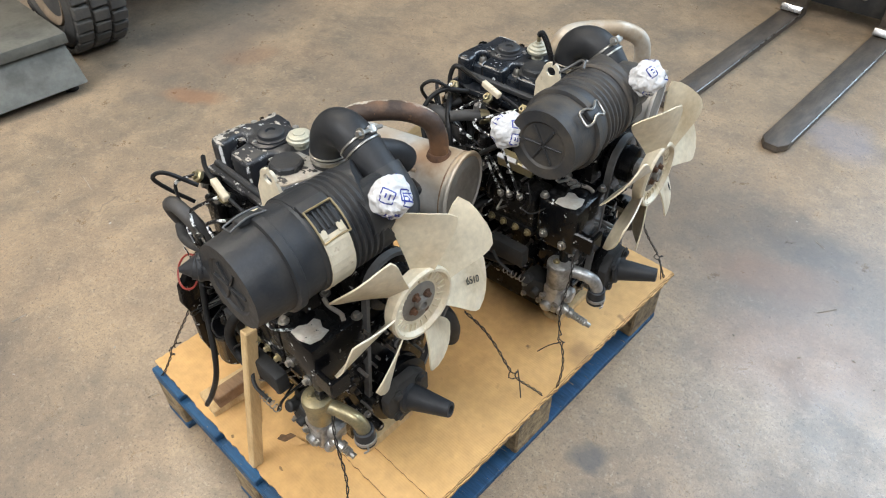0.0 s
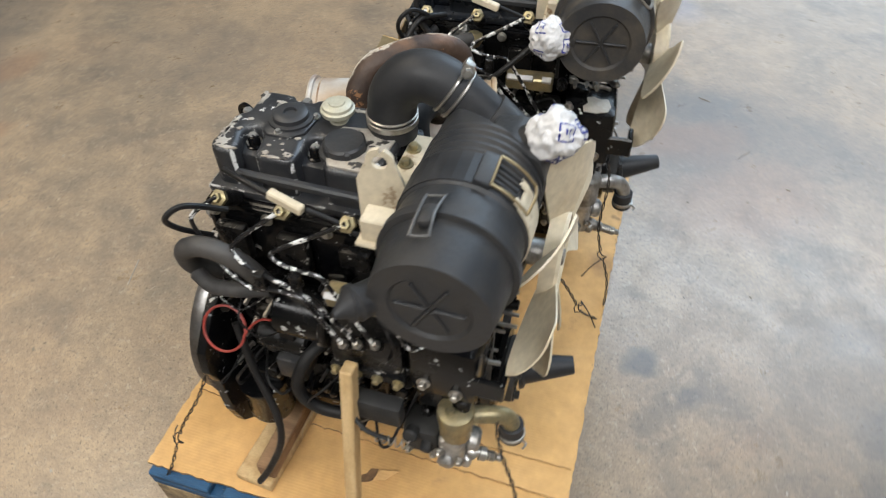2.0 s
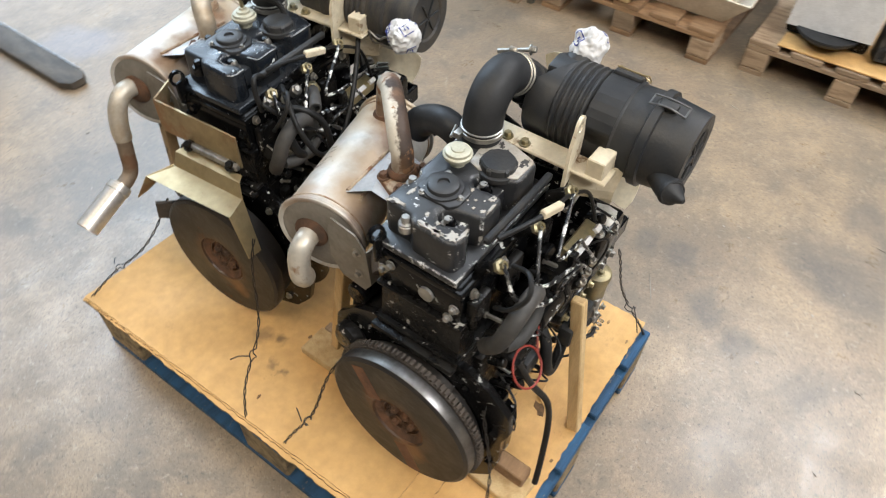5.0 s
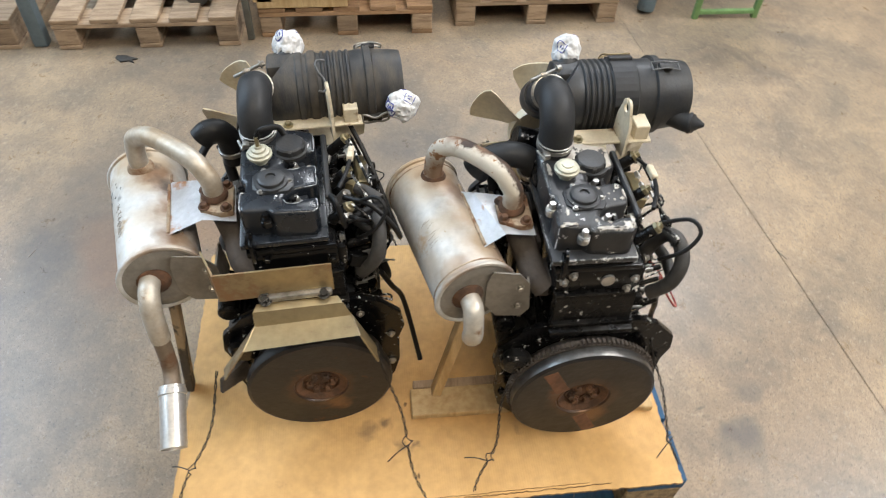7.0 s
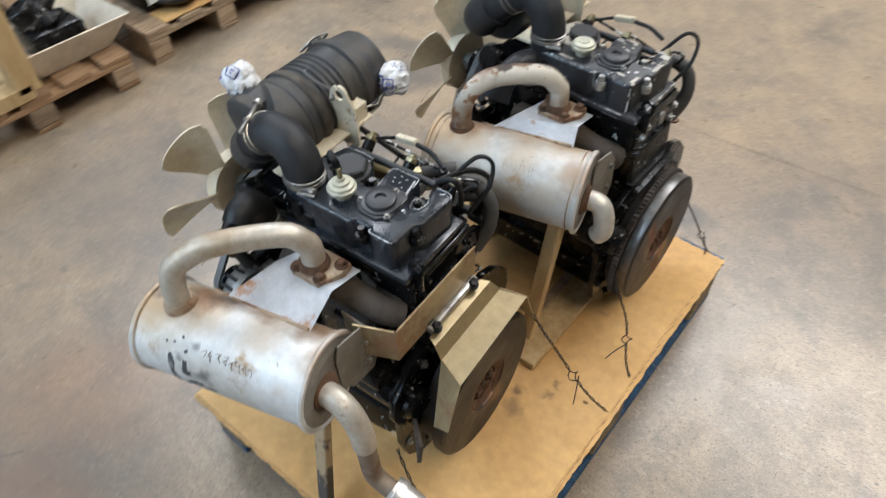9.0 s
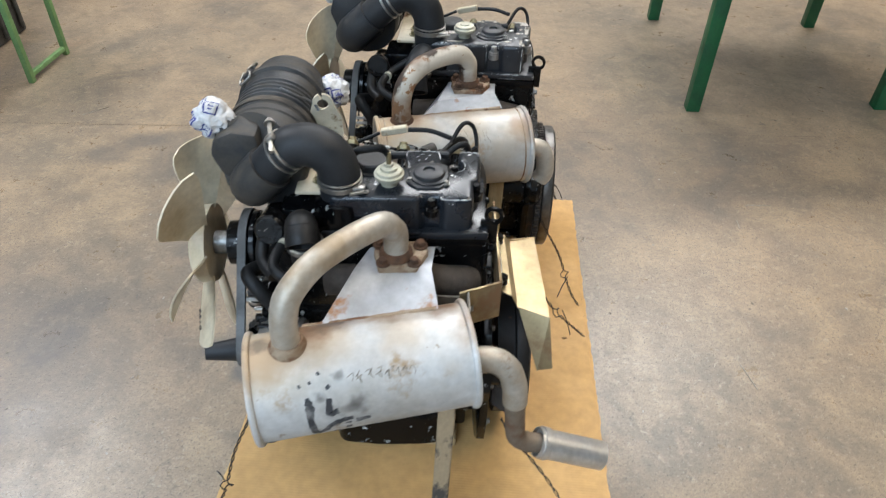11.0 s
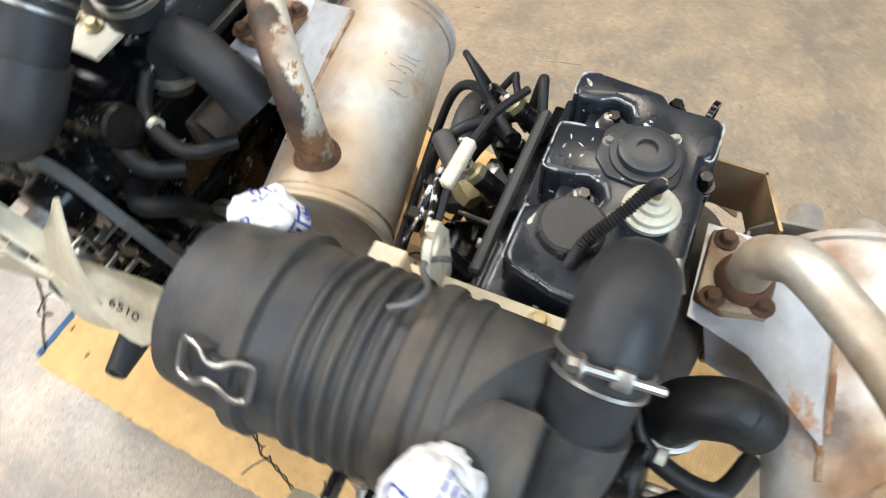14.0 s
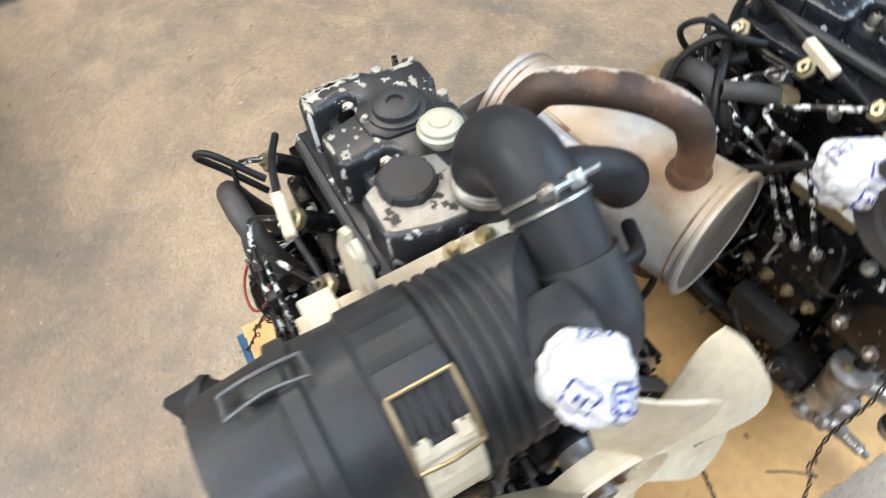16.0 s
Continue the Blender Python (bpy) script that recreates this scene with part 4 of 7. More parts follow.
            prism(bm, [(cx + rx * q * math.cos(a), cy + ry * q * math.sin(a)) for a, q in zip(c, f)], 0.843, 0.8450, 0.0004)
        for x, y, rx, ry in ((-0.160, -0.334, 0.015, 0.014), (-0.168, -0.312, 0.007, 0.012), (-0.166, -0.285, 0.005, 0.012), (-0.152, -0.300, 0.005, 0.005), (-0.152, -0.225, 0.006, 0.018), (-0.108, -0.280, 0.007, 0.006),
                             (-0.146, -0.276, 0.006, 0.004), (-0.090, -0.341, 0.007, 0.005), (-0.056, -0.338, 0.009, 0.007), (-0.060, -0.300, 0.006, 0.005), (0.000, -0.214, 0.020, 0.006), (0.050, -0.214, 0.014, 0.005), (-0.092, -0.325, 0.004, 0.003), (-0.075, -0.318, 0.003, 0.003), (-0.120, -0.225, 0.012, 0.005), (-0.167, -0.302, 0.008, 0.030), (-0.157, -0.214, 0.004, 0.012), (-0.148, -0.345, 0.016, 0.005), (-0.075, -0.348, 0.018, 0.003), (-0.104, -0.300, 0.004, 0.004), (-0.068, -0.330, 0.003, 0.002), (-0.083, -0.308, 0.002, 0.002)):
            bm = B()
            chip(x, y, rx, ry)
            add("paint_chip", bm, BARE_ALU, cover)
    bm = B()
    lathe(bm, (-0.086, -0.263, 0.846), (0, 0, 1), [(0, 0.034), (0.005, 0.033), (0.006, 0.027), (0.012, 0.026), (0.014, 0.023), (0.014, 0.010), (0.010, 0.009), (0.010, 0)], 32)
    add("breather_boss", bm, COVER_PLAIN, cover)
    e.bolts("boss_screw", [((-0.086 + 0.036 * math.cos(k * 2.1 + 0.4), -0.263 + 0.036 * math.sin(k * 2.1 + 0.4), 0.846), (0, 0, 1), 0.004, 0.004) for k in range(3)], ALU, cover)
    bm = B()
    lathe(bm, (0.015, -0.302, 0.836), (0, 0, 1), [(0, 0.037), (0.008, 0.037), (0.009, 0.031), (0.019, 0.030), (0.022, 0.027), (0.023, 0.0)], 30)
    add("oil_filler_cap", bm, PLASTIC, cover, "black plastic oil filler cap")
    for k in range(6):
        a = k * math.pi / 3
        bm = B()
        box(bm, (0.015 + 0.027 * math.cos(a), -0.302 + 0.027 * math.sin(a), 0.848), (0.010, 0.012, 0.018), 0.003, rot=(0, 0, math.degrees(a)), seg=1)
        add("cap_lug", bm, PLASTIC, cover)
    bm = B()
    lathe(bm, (-0.019, -0.243, 0.842), (0, 0, 1), [(0, 0.014), (0.014, 0.013), (0.016, 0.024), (0.020, 0.0255), (0.023, 0.0255), (0.025, 0.0225), (0.029, 0.0215), (0.031, 0.017), (0.031, 0.012), (0.033, 0.011), (0.033, 0)], 30)
    if not first:
        lathe(bm, (-0.019, -0.243, 0.873), (0, 0, 1), [(0, 0.015), (0.004, 0.014), (0.006, 0.008), (0.010, 0.0075)], 20)
    br = add("crankcase_breather", bm, BREATHER, cover, "cream coloured round breather valve")
    if not first:
        bm = B()
        cyl(bm, (-0.019, -0.243, 0.880), (-0.019, -0.243, 0.904), 0.0042)
        add("breather_nipple", bm, BRASS, cover, "short brass nipple")
    for x, y in ((-0.130, -0.304), (-0.031, -0.304), (-0.090, -0.204), (-0.167, -0.250)):
        bm = B()
        lathe(bm, (x, y, 0.812), (0, 0, 1), [(0, 0.012), (0.012, 0.012), (0.014, 0.009), (0.014, 0)], 16)
        bolt(bm, (x, y, 0.826), (0, 0, 1), 0.0075, 0.012)
        add("cover_bolt", bm, ALU if first else BLACK_PAINT, cover)
    bm = B()  # lifting eye at the flywheel end
    lathe(bm, (-0.198, -0.216, 0.804), (0.25, 1, 0), [(0, 0.0165), (0.006, 0.0165), (0.006, 0.0105), (0, 0.0105), (0, 0.0165)], 22, closed=False)
    box(bm, (-0.190, -0.214, 0.770), (0.030, 0.007, 0.050), 0.002)
    add("lifting_eye", bm, BLACK_PAINT)

    # intake elbow and its clamps
    e.stretch = 1.0
    if first:
        ep = [(0.063, -0.236, 0.858), (0.063, -0.236, 0.897), (0.070, -0.236, 0.930), (0.092, -0.236, 0.956), (0.122, -0.236, 0.963), (0.154, -0.235, 0.948), (0.196, -0.234, 0.912), (0.238, -0.236, 0.874)]
    else:
        ep = [(0.063, -0.238, 0.850), (0.063, -0.238, 0.889), (0.071, -0.239, 0.920), (0.094, -0.241, 0.940), (0.122, -0.242, 0.944), (0.148, -0.243, 0.931), (0.178, -0.246, 0.898), (0.206, -0.250, 0.868)]
    ex, ey, ez = ep[1]
    elbow = add("intake_elbow", tube(B(), ep, 0.0355, 24, 6), RUBBER, label="thick black rubber intake elbow")
    bm = B()
    lathe(bm, (ex, ey, ez - 0.016), (0, 0, 1), [(0, 0.036), (0.001, 0.0378), (0.009, 0.0378), (0.010, 0.036)], 32)
    lathe(bm, (ex, ey, ez - 0.003), (0, 0, 1), [(0, 0.036), (0.001, 0.0376), (0.003, 0.0376), (0.004, 0.036)], 32)
    box(bm, (ex - 0.034, ey + 0.024, ez - 0.011), (0.020, 0.014, 0.012), 0.002)
    cyl(bm, (ex - 0.050, ey + 0.030, ez - 0.011), (ex - 0.020, ey + 0.040, ez - 0.011), 0.003, 8)
    add("hose_clamp", bm, ZINC, elbow, "shiny steel hose clamp")
    bm = B()
    cc = V(ep[5])
    ax = (V(ep[6]) - V(ep[4])).normalized()
    for k in (-0.008, 0.006):
        lathe(bm, cc + ax * k, ax, [(0, 0.036), (0.001, 0.0378), (0.004, 0.0378), (0.005, 0.036)], 32)
    up = V((0.45, 0.35, 0.82)).normalized()
    bc = cc + up * 0.039
    tt = ax.cross(up).normalized()
    box(bm, bc, (0.015, 0.014, 0.010), 0.002, rot=(0, 40, 0))
    cyl(bm, bc - tt * 0.030, bc + tt * 0.034, 0.0038, 8)
    bolt(bm, bc + tt * 0.030, tt, 0.006, 0.008)
    add("hose_clamp", bm, ZINC, elbow, "steel clamp with a tightening bolt")
    bm = B()
    lathe(bm, (ex, ey, 0.82), (0, 0, 1), [(0, 0.046), (0.03, 0.044), (0.034, 0.0345), (ez - 0.82 - 0.02, 0.0345)], 28)
    box(bm, (0.066, -0.255, 0.808), (0.10, 0.12, 0.05), 0.012)
    box(bm, (0.130, -0.262, 0.796), (0.08, 0.09, 0.07), 0.012)
    add("intake_manifold", bm, BLACK_PAINT)

    # air cleaner
    s0 = V((0.221, -0.556, 0.886)) if first else V((0.199, -0.558, 0.882))
    axis = V((0.0, 1.0, 0.0))
    bm = B()
    lathe(bm, s0, axis, [(0.004, 0), (0.004, 0.046), (0.000, 0.050), (0.000, 0.072), (0.006, 0.073), (0.060, 0.079), (0.064, 0.079), (0.064, 0.0)], 48, closed=False)
    cleaner = add("air_cleaner", bm, PLASTIC if first else PLASTIC_DUSTY, label="ribbed black plastic air cleaner housing", sharp=28)
    for k in range(6):
        a = k * math.pi / 3
        d = V((math.cos(a), 0, math.sin(a)))
        bm = B()
        box(bm, s0 + d * 0.023 + V((0, 0.003, 0)), (0.038, 0.006, 0.004), 0.001, rot=(0, -math.degrees(a), 0), seg=1)
        add("star_rib", bm, PLASTIC, cleaner)
    body = [(0.064, 0.080), (0.066, 0.086), (0.080, 0.086), (0.083, 0.080), (0.100, 0.0795)]
    if first:
        body += [(0.120, 0.079), (0.124, 0.082), (0.175, 0.081), (0.178, 0.078)]
        y = 0.180
    else:
        y = 0.112
    while y < (0.236 if first else 0.170):
        body += [(y, 0.077), (y + 0.003, 0.0815), (y + 0.007, 0.0815), (y + 0.010, 0.077)]
        y += 0.0125 if first else 0.0135
    if not first:
        body += [(0.184, 0.0785), (0.186, 0.081), (0.204, 0.081), (0.207, 0.0785), (0.214, 0.0785), (0.217, 0.0815), (0.228, 0.0815), (0.231, 0.079)]
    body += [(0.246, 0.079), (0.284, 0.078), (0.292, 0.074), (0.296, 0.066), (0.298, 0.046), (0.318, 0.042), (0.320, 0.036), (0.320, 0)]
    bm = B()
    lathe(bm, s0, axis, [(0.062, 0)] + body, 48, closed=False)
    cut_ = bmesh.ops.bisect_plane(bm, geom=bm.verts[:] + bm.edges[:] + bm.faces[:], plane_co=s0 + axis * 0.247 + V((0, 0, 0.079)), plane_no=V((0.42, 0.78, 0.46)), clear_outer=True)
    bmesh.ops.holes_fill(bm, edges=[g for g in cut_["geom_cut"] if isinstance(g, bmesh.types.BMEdge)], sides=0)
    # sloping flat on the outlet end and the outlet spigot
    q = V(ep[-1])
    tube(bm, [V(ep[6]), q, q + V((0.012, -0.02, -0.02))], 0.041, 24, 6)
    add("cleaner_body", bm, PLASTIC if first else PLASTIC_DUSTY, cleaner, sharp=28)
    bm = B()
    prism(bm, [(0.222, 0.945), (0.262, 0.950), (0.294, 0.936), (0.304, 0.905), (0.290, 0.868), (0.240, 0.832), (0.215, 0.88)], 0.0, 0.075, 0.008, m=Matrix(((1, 0, 0, (0.0 if first else -0.022)), (0, 0, 1, s0.y + 0.218), (0, 1, 0, 0), (0, 0, 0, 1))))
    add("inlet_scroll", bm, PLASTIC if first else PLASTIC_DUSTY, cleaner)
    bm = B()
    sh = V((0, 0, 0.006)) if first else V((-0.024, -0.012, 0))
    tube(bm, [V((0.250, -0.292, 0.905)) + sh, V((0.285, -0.300, 0.930)) + sh, V((0.302, -0.303, 0.942)) + sh], 0.027, 20, 4, hollow=0.85)
    add("inlet_spigot", bm, PLASTIC, cleaner)
    paper_plug(e, cleaner, (0.303, -0.301, 0.953) if first else (0.280, -0.316, 0.947), 0.033, (0.6, -0.1, 0.6), 3.1 if first else 7.7, "crumpled white printed paper over the inlet")

    def latch(c, n, along, ln=0.060, w=0.032):
        """A wire loop pinched in the middle over a moulded seat."""
        c, n, along = V(c), V(n).normalized(), V(along).normalized()
        s = n.cross(along).normalized()
        half = ((-0.50, 0.38, 0.001), (-0.47, 0.46, 0.003), (0.0, 0.40, 0.008), (0.47, 0.46, 0.005), (0.50, 0.38, 0.004)) if first else ((-0.50, 0.28, 0.001), (-0.44, 0.46, 0.003), (-0.22, 0.44, 0.007), (-0.06, 0.24, 0.010), (0.12, 0.24, 0.010), (0.30, 0.44, 0.008), (0.46, 0.44, 0.005), (0.50, 0.28, 0.004))
        pts = [c + along * ln * f + s * w * g + n * h for f, g, h in half] + [c + along * ln * f - s * w * g + n * h for f, g, h in reversed(half)]
        bm = B()
        tube(bm, pts + pts[:1], 0.0017 if first else 0.0024, 7, 3)
        add("wire_latch", bm, HOOK if first else ZINC, cleaner, "bent spring steel latch")
        bm = B()
        m = Matrix((s, along, n)).transposed().to_4x4()
        box(bm, (0, 0, 0), (w * 0.7, ln * 0.5, 0.012), 0.004)
        bmesh.ops.transform(bm, matrix=Matrix.Translation(c + n * 0.002) @ m, verts=bm.verts[:])
        add("latch_seat", bm, PLASTIC, cleaner)

    def on_body(ang, y, r=0.083):
        a = radians(ang)
        n = V((math.cos(a), 0, math.sin(a)))
        return s0 + axis * y + n * r, n

    for ang, y in (((102, 0.060),) if first else ((46, 0.066), (200, 0.066))):
        c, n = on_body(ang, y)
        latch(c, n, (0, 1, 0), 0.060, 0.024 if first else 0.032)
    if first:
        # rubber dust valve pointing down to the side
        bm = B()
        tube(bm, [(0.165, -0.520, 0.868), (0.140, -0.548, 0.868), (0.128, -0.562, 0.872)], 0.021, 18, 4)
        lathe(bm, (0.135, -0.553, 0.870), (-0.45, -0.85, 0.1), [(0, 0.0235), (0.006, 0.0235), (0.008, 0.020), (0.034, 0.004), (0.034, 0)], 18)
        add("dust_valve", bm, RUBBER, cleaner, "black rubber duckbill dust valve")
        # saddle clamp of the bracket
        bm = B()
        for j in range(12):
            a0, a1 = 38 - j * 11, 38 - (j + 1) * 11
            c0, n0 = on_body(a0, 0.128, 0.0825)
            c1, n1 = on_body(a1, 0.128, 0.0825)
            sheet(bm, [c0, c1, c1 + axis * 0.046, c0 + axis * 0.046], 0.002)
        bmesh.ops.remove_doubles(bm, verts=bm.verts[:], dist=0.0008)
        add("saddle_strap", bm, CREAM, cleaner, "cream steel saddle strap")
        bm = B()
        for j in range(13):
            a0, a1 = 78 + j * 10, 78 + (j + 1) * 10
            c0, n0 = on_body(a0, 0.124, 0.0838)
            c1, n1 = on_body(a1, 0.124, 0.0838)
            sheet(bm, [c0, c1, c1 + axis * 0.052, c0 + axis * 0.052], 0.003)
        bmesh.ops.remove_doubles(bm, verts=bm.verts[:], dist=0.0012)
        add("rubber_strap", bm, RUBBER, cleaner, "wide black rubber strap")
        bm = B()
        c, n = on_body(74, 0.150, 0.0845)
        box(bm, c, (0.022, 0.052, 0.010), 0.003, rot=(0, 90 - 74, 0))
        add("strap_buckle", bm, PLASTIC, cleaner)
        for k in range(5):
            bm = B()
            c, n = on_body(56, 0.132 + k * 0.009, 0.082)
            box(bm, c, (0.006, 0.004, 0.038), 0.001, rot=(0, -56, 0), seg=1)
            add("buckle_rib", bm, PLASTIC, cleaner)
        bm = B()
        for y in (0.126, 0.176):
            pts = []
            for a in (68, 57, 48, 40, 32):
                c, n = on_body(a, y, 0.091)
                pts.append(c)
            tube(bm, pts, 0.0018, 6, 3)
        c0, _ = on_body(32, 0.126, 0.091)
        c1, n1 = on_body(34, 0.150, 0.098)
        c2, _ = on_body(32, 0.176, 0.091)
        tube(bm, [c0, c1, c2], 0.0018, 6, 4)
        c0, _ = on_body(68, 0.126, 0.091)
        c2, _ = on_body(68, 0.176, 0.091)
        tube(bm, [c0, c2], 0.0018, 6, 1)
        add("wire_latch", bm, KHAKI, cleaner, "bent yellowed wire strap latch")
        for y in (0.129, 0.161):
            bm = B()
            c, n = on_body(40, y + 0.006, 0.0845)
            box(bm, c, (0.003, 0.012, 0.014), 0.001, rot=(0, -40, 0), seg=1)
            add("strap_tab", bm, CREAM, cleaner)
    else:
        bm = B()
        pts = []
        for a in range(200, -41, -20):
            c, n = on_body(a, 0.195, 0.0825)
            pts.append(c)
        tube(bm, pts, 0.008, 8, 3, flat=0.2)
        add("cleaner_strap", bm, STRAP_DUST, cleaner, "dusty dark strap")
        bm = B()
        tube(bm, [(0.178, -0.392, 0.966), (0.172, -0.378, 0.972), (0.160, -0.372, 0.970), (0.148, -0.376, 0.960), (0.136, -0.386, 0.950), (0.124, -0.390, 0.940), (0.114, -0.384, 0.932), (0.113, -0.374, 0.936)], 0.0026, 8, 5)
        add("strap_hook", bm, HOOK, cleaner, "bent grey wire hook")
        bm = B()
        tube(bm, [(0.156, -0.530, 0.876), (0.128, -0.545, 0.878)], 0.022, 18, 4)
        add("drain_spigot", bm, PLASTIC, cleaner)
        paper_plug(e, cleaner, (0.116, -0.551, 0.880), 0.034, (-0.6, -0.7, 0), 5.3, "crumpled white printed paper over the drain")
    # cream bracket under the cleaner with an upright lug
    bm = B()
    lr = 97
    nx, ny = math.cos(radians(lr)), math.sin(radians(lr))
    rim = [(-0.031, -0.062), (0.031, -0.062), (0.030, 0.015)] + [(0.018 * math.cos(a) - 0.002, 0.046 + 0.018 * math.sin(a)) for a in [k * math.pi / 8 for k in range(9)]] + [(-0.031, 0.010)]
    eye = [(0.010 * math.cos(a) - 0.002, 0.044 + 0.010 * math.sin(a)) for a in [math.pi / 2 - 0.02 - k * 2 * math.pi / 20.13 for k in range(21)]]
    cut = 3 + 4
    outline = rim[:cut + 1] + eye + rim[cut + 1:]
    prism(bm, outline, -0.003, 0.003, m=Matrix(((-ny, 0, nx, 0.105), (nx, 0, ny, -0.392), (0, 1, 0, 0.894), (0, 0, 0, 1))))
    box(bm, (0.125, -0.425, 0.851), (0.05, 0.06, 0.005), 0.0015, seg=1)
    box(bm, (0.128, -0.436, 0.872), (0.060, 0.032, 0.042), 0.002, seg=1)
    box(bm, (0.116, -0.345, 0.856), (0.048, 0.230, 0.006), 0.0015, seg=1)
    sheet(bm, [(0.112, -0.394, 0.856), (0.152, -0.470, 0.858), (0.140, -0.466, 0.812), (0.104, -0.394, 0.812)], 0.003)
    sheet(bm, [(0.104, -0.394, 0.812), (0.140, -0.466, 0.812), (0.143, -0.464, 0.790), (0.107, -0.392, 0.790)], 0.003)
    bracket = add("cleaner_bracket", bm, CREAM, label="cream painted steel bracket with a lifting lug")
    e.bolts("bracket_bolt", [((0.104, y, 0.859), (0, 0, 1), 0.007, 0.008) for y in (-0.30, -0.265)], BRASS, bracket)

    # muffler
    e.stretch = 1.0
    m0, m1 = (V((-0.174, -0.054, 0.701)), V((0.156, 0.032, 0.700))) if first else (V((-0.157, -0.020, 0.699)), V((0.180, 0.048, 0.686)))
    ma = (m1 - m0).normalized()
    ml = (m1 - m0).length
    bm = B()
    lathe(bm, m0, ma, [(0.003, 0.0775), (0.001, 0.0830), (0.002, 0.0870), (0.006, 0.0885), (0.010, 0.0870), (0.0115, 0.0827), (0.016, 0.0823), (0.020, 0.0825), (ml - 0.020, 0.0825), (ml - 0.016, 0.0823), (ml - 0.0115, 0.0827), (ml - 0.010, 0.0870), (ml - 0.006, 0.0885), (ml - 0.002, 0.0870), (ml - 0.001, 0.0830), (ml - 0.003, 0.0775)], 56, closed=False)
    muffler = add("muffler", bm, MUFFLER if first else MUFFLER_SMUDGED, label="silver painted cylindrical muffler with rust stains", sharp=28)
    for o_, d_ in ((m0, -1), (m1, 1)):
        bm = B()
        lathe(bm, o_ - ma * d_ * 0.004, ma * d_, [(0, 0.0795), (0.001, 0.071), (0.004, 0.062), (0.002, 0.053), (0.002, 0)], 48)
        add("end_plate", bm, MUFFLER_END, muffler)
    bm = B()
    pts = [m0 + ma * (0.07 + 0.20 * k / 25) + V((0, -0.058 + 0.0025 * noise.noise(V((k * 1.7, 3, 0))), 0.0590 + 0.002 * noise.noise(V((k * 1.3, 0, 5))))) for k in range(26)]
    tube(bm, pts, 0.0042, 8, 2, radii=None)
    add("weld_seam", bm, FLANGE, muffler, "rusty weld seam")
    if first:
        for o_ in (0.021, ml - 0.021):
            bm = B()
            lathe(bm, m0 + ma * o_, ma, [(-0.0018, 0.0822), (-0.0012, 0.0836), (0.0012, 0.0836), (0.0018, 0.0822)], 56)
            add("end_seam", bm, FLANGE, muffler, "rusty seam round the end")
    # scratched writing on the outer side, past reading: short strokes
    rnd = random.Random(5 if first else 6)
    bm = B()
    for k in range(7 if first else 14):
        ang = radians((40 if first else 46) + (9 if first else 3) * rnd.uniform(-1, 1))
        h = rnd.uniform(0.008, 0.014) * (1.8 if first else 1)
        f = ml * 0.30 + k * (0.011 if first else 0.0066) * rnd.uniform(0.9, 1.1)
        sd = ma.cross(V((0, 0, 1))).normalized() * -1
        up = V((0, 0, 1))

        def on_shell(df, da):
            a_ = ang + da
            return m0 + ma * (f + df) + (sd * math.sin(a_) + up * math.cos(a_)) * 0.0830
        tube(bm, [on_shell(-0.004 * rnd.random(), h / 0.154), on_shell(rnd.uniform(-0.003, 0.004), 0), on_shell(0.004 * rnd.uniform(-1, 1), -h / 0.154), on_shell(0.006, rnd.uniform(-0.8, 0.3) * h / 0.154)][:3 if first else 4], 0.00035 if first else 0.00055, 5, 3)
    ob = add("scratched_mark", bm, SCRATCH, muffler, "shallow scratched strokes")
    ob["kind"] = "stuff"
    if not first:
        # black brushed strokes along the outer side: way along the shell, angle from the top, half width
        for stroke in (((0.260, 58, 3), (0.2575, 70, 6), (0.258, 87, 5), (0.252, 112, 5), (0.239, 108, 5), (0.231, 98, 5)), ((0.231, 98, 4), (0.215, 93, 5), (0.197, 91, 3)), ((0.229, 62, 4), (0.2295, 79, 6), (0.217, 78, 5)), ((0.225, 100, 5), (0.222, 122, 5)), ((0.205, 97, 4), (0.204, 112, 5)), ((0.193, 97, 5), (0.172, 95, 4)), ((0.242, 34, 2), (0.2275, 52, 3)), ((0.271, 46, 2.5), (0.267, 45, 2)), ((0.256, 44, 2), (0.252, 43, 2))):
            bm = B()
            way = smooth_path([V((f_ * 100, an / 6, w_)) for f_, an, w_ in stroke], 6)
            rows_ = []
            for i, c_ in enumerate(way):
                t_ = (way[min(i + 1, len(way) - 1)] - way[max(i - 1, 0)])
                t_ = V((t_.x, t_.y * 0.87, 0)).normalized()
                w_ = c_.z * 0.105 * (0.75 + 0.5 * rnd.random())
                row = []
                for g in (-1, 0, 1):
                    f_, an = (c_.x - t_.y * w_ * g) / 100, radians((c_.y + t_.x * w_ * g / 0.87) * 6)
                    row.append(bm.verts.new(m0 + ma * f_ + (sd * math.sin(an) + up * math.cos(an)) * 0.0830))
                rows_.append(row)
            for r0_, r1_ in zip(rows_, rows_[1:]):
                for g in (0, 1):
                    bm.faces.new((r0_[g], r0_[g + 1], r1_[g + 1], r1_[g]))
            add("brush_mark", bm, SOOT_MARK, muffler, "smeared black brush stroke")
    # outlet at the flywheel end
    out = m0 + V((-0.004, 0.018, 0.000))
    bm = B()
    lathe(bm, out + ma * 0.002, -ma, [(0, 0.034), (0.004, 0.033), (0.009, 0.027), (0.013, 0.0215)], 26)
    add("outlet_weld", bm, RUST, muffler, "rusty weld round the outlet")
